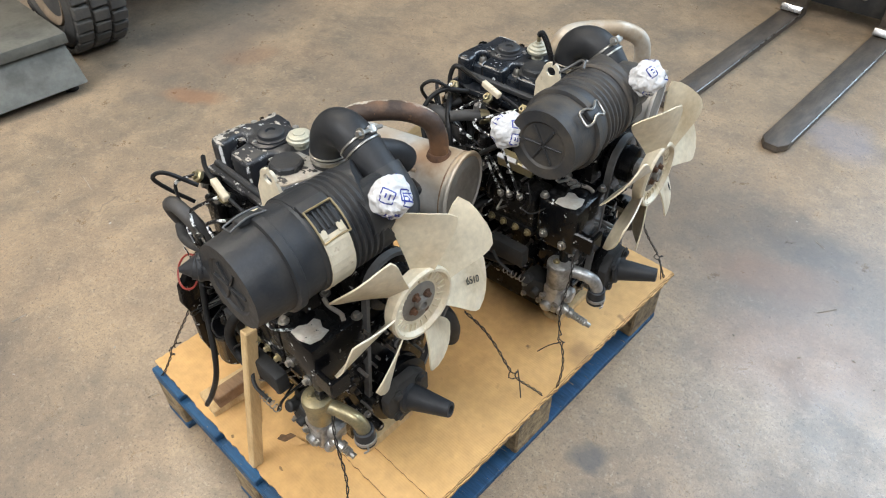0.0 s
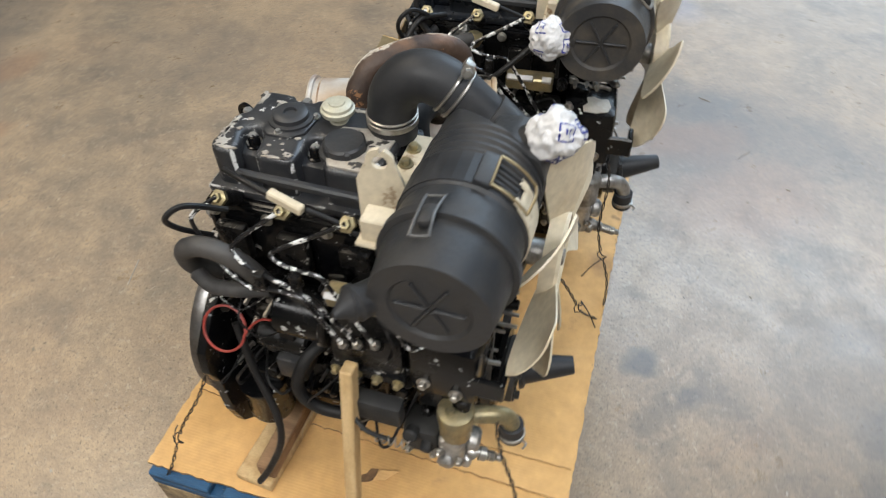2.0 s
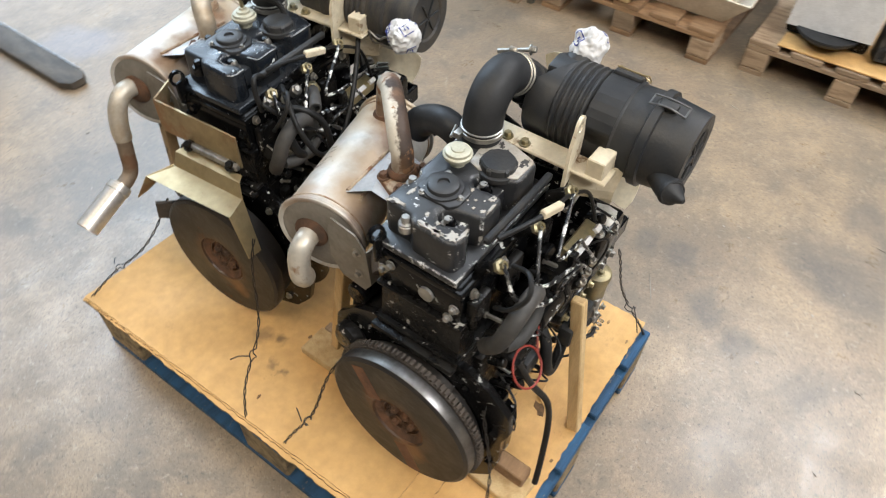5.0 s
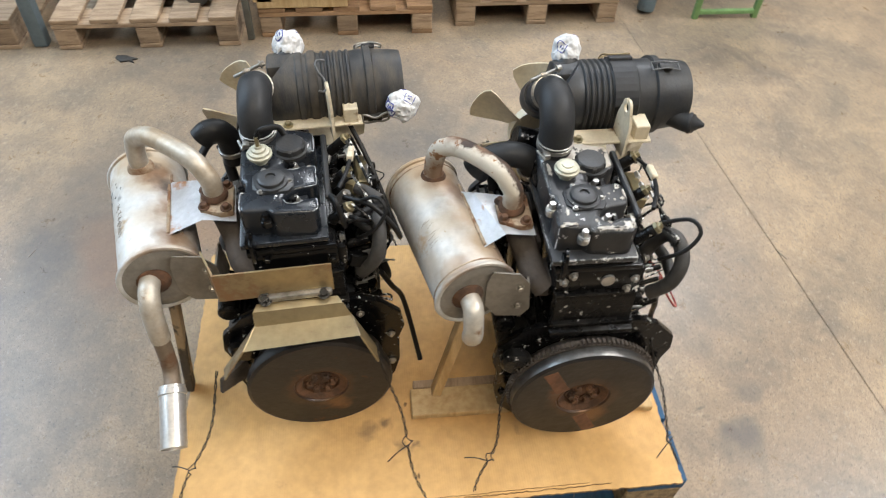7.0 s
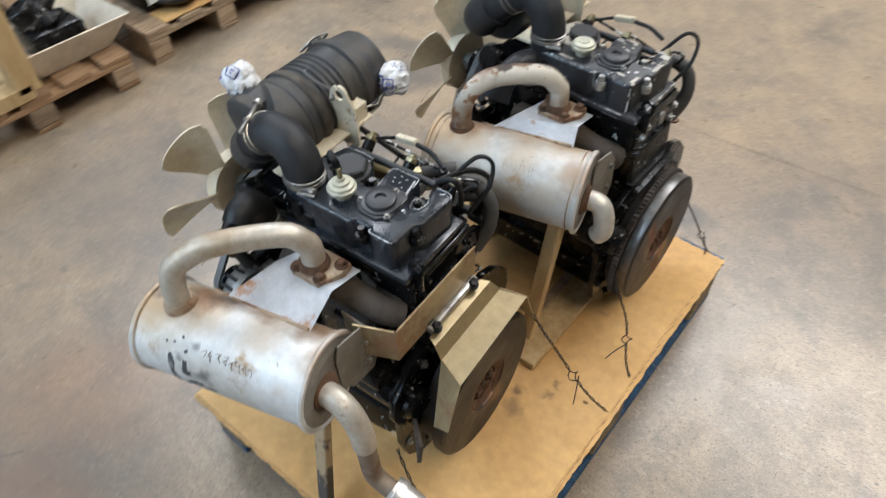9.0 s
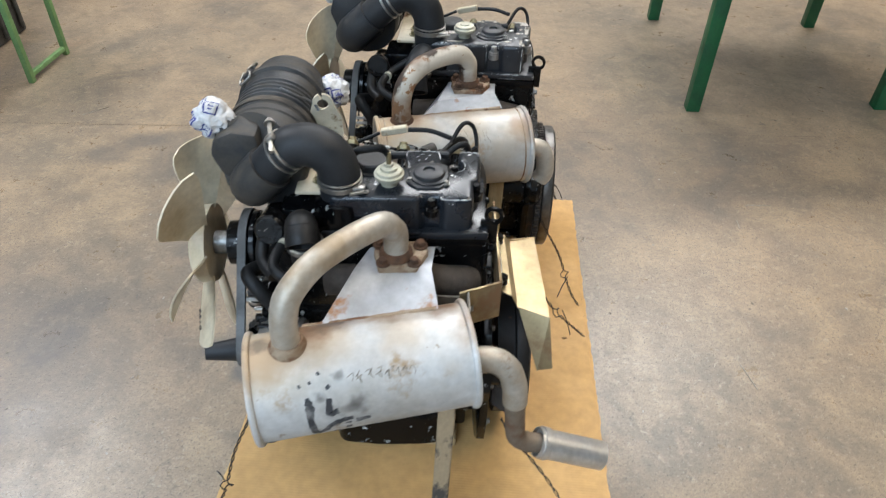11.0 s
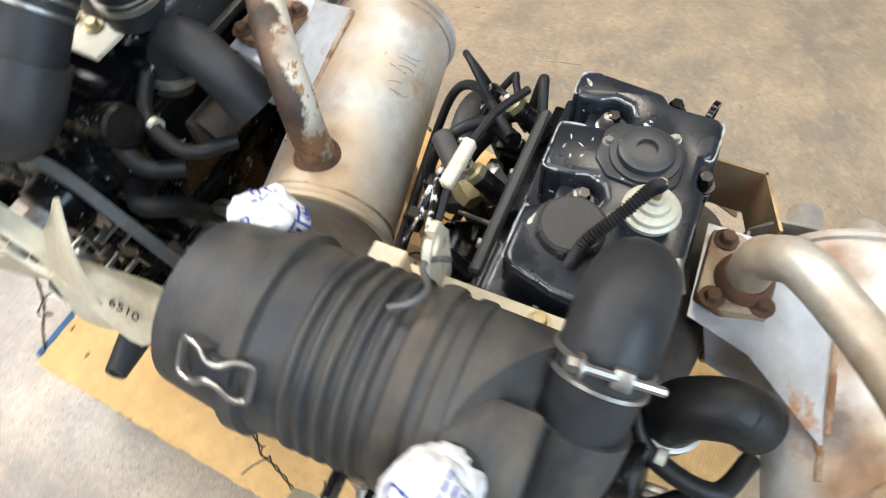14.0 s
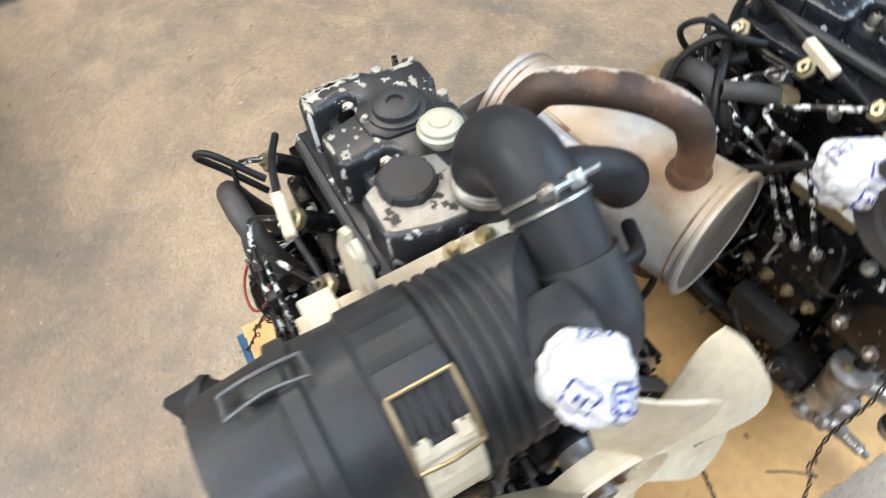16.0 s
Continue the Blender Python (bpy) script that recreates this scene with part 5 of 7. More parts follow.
    if first:
        pts = [out + ma * 0.03, out - ma * 0.025, out - ma * 0.045 + V((0, 0.004, -0.022)), out - ma * 0.05 + V((0, 0.004, -0.065)), out - ma * 0.046 + V((0.006, 0.004, -0.085))]
        add("outlet_pipe", tube(B(), pts, 0.021, 20, 6, hollow=0.88), PIPE_STEEL, muffler, "short bent outlet pipe")
    else:
        pts = [out + ma * 0.03, V((-0.184, 0.003, 0.709)), V((-0.215, 0.003, 0.688)), V((-0.230, 0.003, 0.645)), V((-0.234, 0.004, 0.605))]
        tp = add("outlet_pipe", tube(B(), pts, 0.021, 20, 6), PIPE_STEEL, muffler, "bent tail pipe with heat stains")
        pts = [V((-0.233, 0.004, 0.620)), V((-0.238, 0.006, 0.560)), V((-0.244, 0.008, 0.515)), V((-0.264, 0.007, 0.496)), V((-0.300, 0.005, 0.487))]
        add("joint_pipe", tube(B(), pts, 0.0175, 18, 5), JOINT, tp, "stained brown joint of the tail pipe")
        q0 = V((-0.282, 0.006, 0.494))
        q1 = V((-0.404, 0.0035, 0.449))
        d = (q1 - q0)
        bm = B()
        tube(bm, [q0, q0 + d * 0.33, q0 + d * 0.66, q1], 0.0265, 26, 3, hollow=0.93)
        tip_ = add("tail_tip", bm, CHROME, tp, "shiny slotted steel tail tip")
        bm = B()
        lathe(bm, q0 + d * 0.10, d, [(-0.007, 0.0265), (-0.006, 0.0290), (0.006, 0.0290), (0.007, 0.0265)], 26)
        add("tip_collar", bm, CHROME, tip_, "raised steel collar")
    bm = B()
    # plate bracket holding the muffler at the flywheel end
    pl = [(m0.y - 0.030, 0.062), (m0.y - 0.085, 0.052), (m0.y - 0.108, 0.020), (m0.y - 0.116, -0.060), (m0.y - 0.100, -0.085), (m0.y - 0.045, -0.078), (m0.y - 0.020, -0.040), (m0.y - 0.020, 0.030)]
    prism(bm, [(y, m0.z + z) for y, z in pl], 0, 0.004, 0.001, m=Matrix(((0, 0, 1, m0.x + 0.002), (1, 0, 0, 0), (0, 1, 0, 0), (0, 0, 0, 1))))
    sheet(bm, [m0 + V((0.004, -0.108, 0.020)), m0 + V((0.070, -0.112, 0.020)), m0 + V((0.070, -0.118, -0.060)), m0 + V((0.004, -0.116, -0.060))], 0.004)
    mb = add("muffler_bracket", bm, MUFFLER_END, muffler)
    e.bolts("bracket_bolt", [(m0 + V((0.003, -0.088, dz)), (-1, 0, 0), 0.006, 0.007) for dz in (0.012, -0.045)], ZINC, mb)

    # exhaust: manifold, flange, crossover pipe and heat shield
    fl = V((-0.034, -0.138, 0.798))
    base = V((0.100, 0.011, 0.780)) if first else V((0.1175, 0.034, 0.775))
    bend = base - V((0.098, 0.004, 0.780))
    pts = [fl, fl + V((0, 0, 0.045)), V((-0.030, -0.131, 0.860)), V((-0.014, -0.112, 0.884)), V((0.024, -0.076, 0.892)) + bend * 0.4, V((0.062, -0.040, 0.887)) + bend * 0.7, V((0.088, -0.012, 0.864)) + bend, V((0.098, 0.000, 0.830)) + bend, V((0.099, 0.004, 0.798)) + bend, base]
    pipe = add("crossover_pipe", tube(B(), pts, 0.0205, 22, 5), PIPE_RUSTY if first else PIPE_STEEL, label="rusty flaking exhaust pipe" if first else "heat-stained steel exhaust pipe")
    bm = B()
    lathe(bm, base + V((0, 0, -0.006)), (0, 0, 1), [(-0.006, 0.029), (0.004, 0.028), (0.010, 0.025), (0.014, 0.0225)], 24)
    add("weld_bead", bm, FLANGE if not first else RUST, pipe)
    bm = B()
    lathe(bm, fl + V((0, 0, 0.006)), (0, 0, 1), [(0, 0.028), (0.006, 0.027), (0.012, 0.0225)], 24)
    add("weld_bead", bm, RUST, pipe)
    bm = B()
    prism(bm, [(-0.083, -0.176), (-0.004, -0.176), (0.004, -0.150), (-0.006, -0.108), (-0.068, -0.108), (-0.086, -0.150)], 0.788, 0.801, 0.003)
    add("pipe_flange", bm, FLANGE, pipe, "rust-stained flange plate")
    e.bolts("flange_bolt", [((x, y, 0.801), (0, 0, 1), 0.0078, 0.009) for x, y in ((-0.073, -0.162), (-0.006, -0.162), (-0.064, -0.118), (-0.014, -0.117))], RUST, pipe)
    bm = B()
    rt, rb, lb, lt = ((-0.098, -0.118, 0.790), (-0.116, -0.076, 0.778), (0.067, -0.047, 0.760), (0.026, -0.072, 0.790)) if first else ((-0.092, -0.114, 0.790), (-0.104, -0.045, 0.772), (0.080, -0.026, 0.751), (0.033, -0.116, 0.790))
    sheet(bm, [rt, lt, lb, rb], 0.003)
    sheet(bm, [rt, (-0.098, -0.180, 0.785), (0.012, -0.176, 0.785), lt], 0.003)
    sheet(bm, [lt, (0.014, -0.160, 0.785), (0.030, -0.140, 0.735), V(lt).lerp(V(lb), 0.75)], 0.003)
    bmesh.ops.remove_doubles(bm, verts=bm.verts[:], dist=0.0045)
    shield = add("heat_shield", bm, SHIELD, label="bare sheet steel heat shield")
    bm = B()
    pts = [V(rb).lerp(V(lb), 0.02 + 0.90 * k / 24) + V((0, 0.001, 0.002 + 0.0015 * noise.noise(V((k * 1.7, 3, 0))))) for k in range(25)]
    tube(bm, pts, 0.0036, 8, raw=True, radii=[0.0036 + 0.0012 * noise.noise(V((k * 2.3, 1, 0))) for k in range(25)])
    add("weld_bead", bm, FLANGE, shield, "rust-edged weld bead")
    bm = B()
    tube(bm, [(-0.040, -0.145, 0.792), (-0.045, -0.150, 0.760), (-0.085, -0.168, 0.725), (-0.135, -0.178, 0.708), (-0.160, -0.200, 0.690)], 0.027, 18, 5)
    tube(bm, [(-0.06, -0.165, 0.735), (0.02, -0.172, 0.715), (0.09, -0.185, 0.700)], 0.027, 18, 5)
    for x in (-0.13, -0.03, 0.07):
        box(bm, (x, -0.205, 0.690), (0.06, 0.025, 0.06), 0.006)
    add("exhaust_manifold", bm, MANIFOLD)

    # flywheel end
    e.stretch = TALL
    fy, fz = -0.303, 0.412
    bm = B()
    o = [(fy + y, fz + z) for y, z in ((-0.105, 0.192), (0.100, 0.192), (0.150, 0.170), (0.196, 0.120), (0.203, 0.070), (0.190, 0.030), (0.190, -0.050), (0.176, -0.110), (0.130, -0.165), (0.070, -0.186), (-0.070, -0.186), (-0.130, -0.165), (-0.176, -0.110), (-0.190, -0.050), (-0.190, 0.040), (-0.203, 0.080), (-0.196, 0.125), (-0.150, 0.172))]
    prism(bm, o, 0, 0.016, 0.003, m=Matrix(((0, 0, 1, -0.206), (1, 0, 0, 0), (0, 1, 0, 0), (0, 0, 0, 1))))
    plate = add("bell_plate", bm, BLACK_PAINT)
    e.bolts("plate_bolt", [((-0.207, fy + 0.180 * math.cos(2 * math.pi * k / 10 + 0.31), fz + 0.180 * math.sin(2 * math.pi * k / 10 + 0.31) * 0.98), (-1, 0, 0), 0.006, 0.006) for k in range(10)], BLACK_PAINT if first else ZINC, plate)
    xo = -0.268 if first else -0.285
    bm = B()
    prof = [(0, 0.058), (0.0, 0.060), (-0.004, 0.062), (-0.004, 0.155), (0.0, 0.162), (0.024, 0.162), (0.026, 0.150), (0.06, 0.150), (0.06, 0)]
    lathe(bm, (xo, fy, fz), (1, 0, 0), [(0.016, 0.0), (0.016, 0.040), (0.008, 0.042), (0.006, 0.058)] + [(d - 0.0, r) for d, r in prof[1:]], 64, closed=False)
    fw = add("flywheel", bm, FLYWHEEL, label="dark steel flywheel with a worn rusty face", sharp=25)
    bm = B()
    lathe(bm, (xo + 0.001, fy, fz), (-1, 0, 0), [(-0.008, 0.064), (0.0, 0.062), (0.002, 0.056), (-0.006, 0.044), (-0.014, 0.042), (-0.014, 0.0)], 40, closed=False)
    ch_ = add("crank_hub", bm, RUST, fw, "rusty crankshaft hub")
    e.bolts("hub_bolt", [((xo + 0.012, fy + 0.026 * math.cos(k * math.pi / 3), fz + 0.026 * math.sin(k * math.pi / 3)), (-1, 0, 0), 0.008, 0.010) for k in range(6)], RUST, fw)
    bm = B()
    lathe(bm, (xo + 0.0005, fy, fz), (1, 0, 0), [(0, 0.1625), (0.002, 0.1632), (0.021, 0.1632), (0.023, 0.1625)], 72, closed=False)
    add("rim_band", bm, RIM_STEEL if first else FLYWHEEL, fw, "polished steel rim" if first else "dull dark rim")
    if first:
        bm = B()
        for k in range(96):
            a = 2 * math.pi * k / 96
            box(bm, (xo + 0.034, fy + 0.166 * math.cos(a), fz + 0.166 * math.sin(a)), (0.012, 0.008, 0.0055), 0, rot=(math.degrees(a), 0, 0))
        lathe(bm, (xo + 0.027, fy, fz), (1, 0, 0), [(0, 0.151), (0, 0.163), (0.015, 0.163), (0.015, 0.151)], 64)
        add("ring_gear", bm, MANIFOLD, fw, "dark brown toothed starter ring")
        bm = B()
        d = V((0, 0.46, 0.89)).normalized()
        s = V((0, 0.89, -0.46)).normalized()
        c = V((xo - 0.0045, fy, fz)) + s * 0.030
        sheet(bm, [c + d * 0.140 + s * 0.016, c + d * 0.140 - s * 0.016, c + d * 0.055 - s * 0.016, c + d * 0.055 + s * 0.016], 0.0006)
        add("rust_band", bm, ORANGE, fw, "orange rust stripe across the face")
        bm = B()
        sheet(bm, [c - d * 0.068 + s * 0.016, c - d * 0.068 - s * 0.016, c - d * 0.148 - s * 0.016, c - d * 0.148 + s * 0.016], 0.0006)
        add("rust_band", bm, ORANGE, fw, "orange rust stripe across the face")
    bm = B()
    prism(bm, [(-0.202, 0.600), (-0.150, 0.600), (-0.150, 0.700), (-0.186, 0.700), (-0.194, 0.672), (-0.197, 0.630)], -0.382, -0.215, 0.004, m=Matrix(((1, 0, 0, 0), (0, 0, 1, 0), (0, 1, 0, 0), (0, 0, 0, 1))))
    rc = add("rear_cover", bm, CAST_DARK, label="dusty oily cast rear cover")
    bm = B()
    box(bm, (-0.186, -0.292, 0.724), (0.012, 0.170, 0.058), 0.004)
    add("head_end", bm, BLACK_PAINT, rc)
    bm = B()
    box(bm, (-0.192, -0.298, 0.692), (0.020, 0.176, 0.007), 0.002, seg=1)
    box(bm, (-0.200, -0.298, 0.607), (0.022, 0.180, 0.010), 0.002, seg=1)
    add("cover_ledge", bm, CAST_DARK, rc)
    e.bolts("cover_bolt", [((-0.193, y, z), (-1, 0, 0), 0.006, 0.007) for y, z in ((-0.222, 0.728), (-0.366, 0.728), (-0.355, 0.700), (-0.238, 0.745))], ALU if first else BLACK_PAINT, rc)
    if first:
        bm = B()
        cyl(bm, (-0.190, -0.311, 0.726), (-0.197, -0.311, 0.726), 0.014, 20)
        add("core_plug", bm, ALU, rc)
    # starter motor beside the bell plate
    bm = B()
    cyl(bm, (-0.20, -0.155, 0.50), (-0.05, -0.155, 0.50), 0.042, 24, 0.006)
    cyl(bm, (-0.235, -0.145, 0.50), (-0.20, -0.150, 0.50), 0.034, 20, 0.008)
    sm = add("starter_motor", bm, CAST_DARK if first else BLACK_PAINT)
    bm = B()
    cyl(bm, (-0.17, -0.125, 0.56), (-0.06, -0.125, 0.56), 0.024, 18, 0.004)
    add("starter_solenoid", bm, CAST_DARK, sm)
    e.bolts("terminal", [((-0.06, -0.125 + 0.012 * k, 0.56), (1, 0, 0), 0.006, 0.012) for k in (-1, 1)], BRASS, sm)

    # fan end: water pump, pulley, belt, fan
    hub = V((0.322, -0.273, 0.692))
    bm = B()
    lathe(bm, (0.205, hub.y, hub.z), (1, 0, 0), [(0, 0.040), (0.02, 0.040), (0.022, 0.060), (0.030, 0.060), (0.033, 0.052), (0.040, 0.060), (0.046, 0.060), (0.050, 0.042), (0.075, 0.040), (0.078, 0.03)], 40)
    pump = add("water_pump_pulley", bm, BLACK_PAINT)
    bm = B()
    lathe(bm, (0.282, hub.y, hub.z), (1, 0, 0), [(0, 0.021), (0.030, 0.021)], 24)
    add("fan_spacer", bm, ALU, pump, "bright aluminium spacer")
    bm = B()
    box(bm, (0.175, -0.275, 0.69), (0.07, 0.12, 0.12), 0.02)
    box(bm, (0.17, -0.262, 0.762), (0.06, 0.07, 0.05), 0.012)
    cyl(bm, (0.18, -0.24, 0.77), (0.18, -0.18, 0.79), 0.026, 20, 0.004)
    add("thermostat_housing", bm, CAST_DARK)
    bm = B()
    lathe(bm, hub + V((-0.012, 0, 0)), (1, 0, 0), [(0, 0.038), (0.0, 0.071), (0.022, 0.074), (0.027, 0.071), (0.027, 0.066), (0.018, 0.061), (0.014, 0.048), (0.014, 0.038)], 44)
    fan = add("cooling_fan", bm, NYLON, label="yellowed translucent nylon cooling fan")
    for k in range(24):
        a = k * 2 * math.pi / 24
        bm = B()
        box(bm, hub + V((0.003, 0.054 * math.cos(a), 0.054 * math.sin(a))), (0.008, 0.016, 0.0016), 0, rot=(math.degrees(a), 0, 0))
        add("hub_rib", bm, NYLON, fan)
    for k in range(7):
        b = fan_blade(hub, 2 * math.pi * k / 7 + (0.47 if first else 0.03))
        ob = add("blade", b, NYLON, fan, sharp=60)
        if k == 6:
            an = 2 * math.pi * k / 7 + (0.47 if first else 0.03) + 0.02
            rd = V((0, math.cos(an), math.sin(an)))
            tg = V((1, 0, 0)).cross(rd)
            pp = radians(-33)
            ch = tg * math.cos(pp) + V((1, 0, 0)) * math.sin(pp)
            nm = V((1, 0, 0)) * math.cos(pp) - tg * math.sin(pp)
            m = Matrix.Diagonal((1, 1, TALL, 1)) @ Matrix.Translation(hub + rd * 0.140 + tg * 0.012 + nm * 0.0115 - OA) @ Matrix((rd, ch, nm)).transposed().to_4x4()
            letters("6510", 0.020, m, MACHINE_DARK, "moulded_number", ob, "small black moulded number")
    bm = B()
    lathe(bm, hub + V((-0.002, 0, 0)), (1, 0, 0), [(0, 0.041), (0.004, 0.041), (0.006, 0.038), (0.006, 0.013), (0.018, 0.012), (0.018, 0.007), (0.010, 0.007), (0.010, 0)], 30)
    add("fan_hub", bm, MUFFLER_END, fan, "stained steel hub plate")
    e.bolts("hub_bolt", [(hub + V((0.002, 0.020 * math.cos(k * math.pi / 2 + 0.5), 0.020 * math.sin(k * math.pi / 2 + 0.5))), (1, 0, 0), 0.006, 0.008) for k in range(4)], RUST, fan)
    # crank pulley and the rubber shaft boot
    ck = V((0.235, -0.285, 0.398))
    bm = B()
    lathe(bm, ck, (1, 0, 0), [(0, 0.050), (0.0, 0.075), (0.008, 0.075), (0.014, 0.064), (0.020, 0.075), (0.030, 0.075), (0.034, 0.060), (0.034, 0.0)], 40)
    pulley = add("crank_pulley", bm, BLACK_PAINT)
    bm = B()
    oct_ = [(ck.y + 0.062 * math.cos(k * math.pi / 4 + 0.39), ck.z + 0.062 * math.sin(k * math.pi / 4 + 0.39)) for k in range(8)]
    prism(bm, oct_, 0, 0.022, 0.003, m=Matrix(((0, 0, 1, ck.x + 0.034), (1, 0, 0, 0), (0, 1, 0, 0), (0, 0, 0, 1))))
    add("coupling_flange", bm, MACHINE_DARK, pulley)
    e.bolts("flange_bolt", [(ck + V((0.056, 0.046 * math.cos(k * math.pi / 2 + 0.78), 0.046 * math.sin(k * math.pi / 2 + 0.78))), (1, 0, 0), 0.009, 0.008) for k in range(4)], MACHINE_DARK, pulley)
    bm = B()
    tip = V((0.388, -0.257, 0.412))
    d = tip - (ck + V((0.056, 0, 0)))
    lathe(bm, ck + V((0.054, 0, 0)), d, [(0, 0.036), (0.008, 0.035), (0.012, 0.028), (d.length - 0.002, 0.0165), (d.length, 0.0155), (d.length, 0.010), (d.length - 0.02, 0.009), (d.length - 0.02, 0)], 28)
    add("rubber_boot", bm, RUBBER, pulley, "tapered black rubber boot")
    # alternator
    al = V((0.195, -0.132, 0.568))
    bm = B()
    lathe(bm, al + V((-0.06, 0, 0)), (1, 0, 0), [(0, 0.03), (0.004, 0.044), (0.03, 0.050), (0.032, 0.048), (0.05, 0.048), (0.052, 0.050), (0.075, 0.046), (0.082, 0.03)], 30)
    alt = add("alternator", bm, MACHINE_DARK, label="black alternator with a slotted aluminium end")
    bm = B()
    lathe(bm, al + V((-0.022, 0, 0)), (1, 0, 0), [(0, 0.0515), (0.030, 0.0515), (0.042, 0.044), (0.042, 0.036)], 32)
    add("end_housing", bm, ALU, alt, "bare aluminium end housing")
    bm = B()
    lathe(bm, al + V((-0.060, 0, 0)), (1, 0, 0), [(0, 0.040), (0.001, 0.0495), (0.006, 0.0520), (0.010, 0.0520), (0.0105, 0.0485), (0.0135, 0.0485), (0.014, 0.0520), (0.018, 0.0520), (0.0185, 0.0485), (0.0215, 0.0485), (0.022, 0.0518), (0.026, 0.0505)], 32)
    add("rear_housing", bm, ALU, alt, "finned bare aluminium rear housing")
    for k in range(16):
        a = k * 2 * math.pi / 16
        bm = B()
        box(bm, al + V((0.006, 0.0505 * math.cos(a), 0.0505 * math.sin(a))), (0.030, 0.006, 0.0075), 0.001, rot=(math.degrees(a), 0, 0), seg=1)
        add("cooling_slot", bm, RUBBER_MATT, alt)
    bm = B()
    box(bm, al + V((-0.01, -0.052, 0.02)), (0.03, 0.04, 0.02), 0.005)
    add("mount_lug", bm, ALU, alt)
    bm = B()
    lathe(bm, al + V((0.022, 0, 0)), (1, 0, 0), [(0, 0.034), (0.004, 0.034), (0.010, 0.026), (0.016, 0.034), (0.020, 0.034), (0.022, 0.012)], 28)
    add("alternator_pulley", bm, BLACK_PAINT, alt)
    # belt round the three pulleys
    def belt_pts():
        cs = [(hub.y, hub.z, 0.060), (al.y, al.z, 0.033), (ck.y, ck.z, 0.074)]
        pts = []
        for i, (cy, cz, r) in enumerate(cs):
            py, pz, pr = cs[i - 1]
            ny, nz, nr = cs[(i + 1) % 3]

            def out_normal(ay, az, ar, by, bz, br):
                ang = math.atan2(bz - az, by - ay)
                dist = math.hypot(by - ay, bz - az)
                off = math.asin((ar - br) / dist)
                return ang + math.pi / 2 - off
            a0 = out_normal(py, pz, pr, cy, cz, r)
            a1 = out_normal(cy, cz, r, ny, nz, nr)
            while a1 > a0:
                a1 -= 2 * math.pi
            for k in range(13):
                a = a0 + (a1 - a0) * k / 12
                pts.append(V((0.246, cy + r * math.cos(a), cz + r * math.sin(a))))
        return pts
    bp = belt_pts()
    bm = B()
    n = len(bp)
    ring = []
    for i, p in enumerate(bp):
        t = (bp[(i + 1) % n] - bp[i - 1]).normalized()
        nn = t.cross(V((1, 0, 0)))
        ring.append([bm.verts.new(p + V((dx, 0, 0)) + nn * dn) for dx, dn in ((-0.0075, -0.003), (0.0075, -0.003), (0.0075, 0.005), (-0.0075, 0.005))])
    for i in range(n):
        a, b = ring[i], ring[(i + 1) % n]
        for k in range(4):
            bm.faces.new((a[k], a[(k + 1) % 4], b[(k + 1) % 4], b[k]))
    add("drive_belt", bm, BELT, label="worn black drive belt")
    # radiator hoses on the exhaust side
    bm = B()
    if first:
        hose = [(0.088, -0.205, 0.760), (0.078, -0.198, 0.795), (0.072, -0.180, 0.820), (0.076, -0.148, 0.826), (0.082, -0.116, 0.815), (0.084, -0.092, 0.798), (0.083, -0.078, 0.780)]
    else:
        hose = [(0.120, -0.170, 0.745), (0.120, -0.168, 0.790), (0.119, -0.160, 0.815), (0.117, -0.143, 0.828), (0.114, -0.125, 0.826), (0.111, -0.111, 0.814)]
    tube(bm, hose, 0.027, 22, 6, hollow=0.84, radii=[0.027] * (len(hose) - 2) + [0.029, 0.032] if first else [0.027] * 2 + [0.0255] * (len(hose) - 3) + [0.0265])
    add("radiator_hose", bm, RUBBER if first else RUBBER_MATT, label="black rubber radiator hose left open")
    bm = B()
    lathe(bm, (0.084, -0.202, 0.772) if first else (0.120, -0.170, 0.768), (-0.2, 0.1, 1) if first else (0, 0.05, 1), [(0, 0.0270 if first else 0.0295), (0.001, 0.0312), (0.010, 0.0312), (0.011, 0.0270 if first else 0.0295)], 24)
    add("hose_clamp", bm, ZINC)
    bm = B()
    low = [(0.195, -0.215, 0.520), (0.205, -0.150, 0.485), (0.214, -0.105, 0.450), (0.220, -0.084, 0.395), (0.212, -0.078, 0.350)]
    if first:
        tube(bm, low, 0.023, 18, 6, hollow=0.8)
    else:
        tube(bm, low[:4] + [V((0.222, -0.078, 0.378))], 0.023, 18, 6, hollow=0.8, radii=[0.023, 0.023, 0.024, 0.030, 0.027])
    add("lower_hose", bm, RUBBER)
    e.tubes("coolant_hose", [([(0.17, -0.24, 0.77), (0.19, -0.20, 0.775), (0.195, -0.165, 0.745), (0.17, -0.13, 0.735)], 0.011), ([(0.10, -0.21, 0.80), (0.15, -0.185, 0.775), (0.165, -0.12, 0.765), (0.12, -0.09, 0.75)], 0.009),
                             ([(0.205, -0.20, 0.70), (0.225, -0.165, 0.71), (0.20, -0.14, 0.69), (0.175, -0.145, 0.64)], 0.013)], RUBBER_MATT)
    bm = B()
    lathe(bm, (0.155, -0.172, 0.773), (0.1, 0.9, 0), [(0, 0.0), (0, 0.0098), (0.008, 0.0098), (0.008, 0)], 14)
    add("white_band", bm, BREATHER)

    # injector side
    bm = B()
    box(bm, (0.083, -0.425, 0.600), (0.118, 0.080, 0.090), 0.008)
    box(bm, (0.083, -0.440, 0.555), (0.125, 0.060, 0.020), 0.004)
    ip = add("injection_pump", bm, CAST_DARK, label="oily cast fuel injection pump")
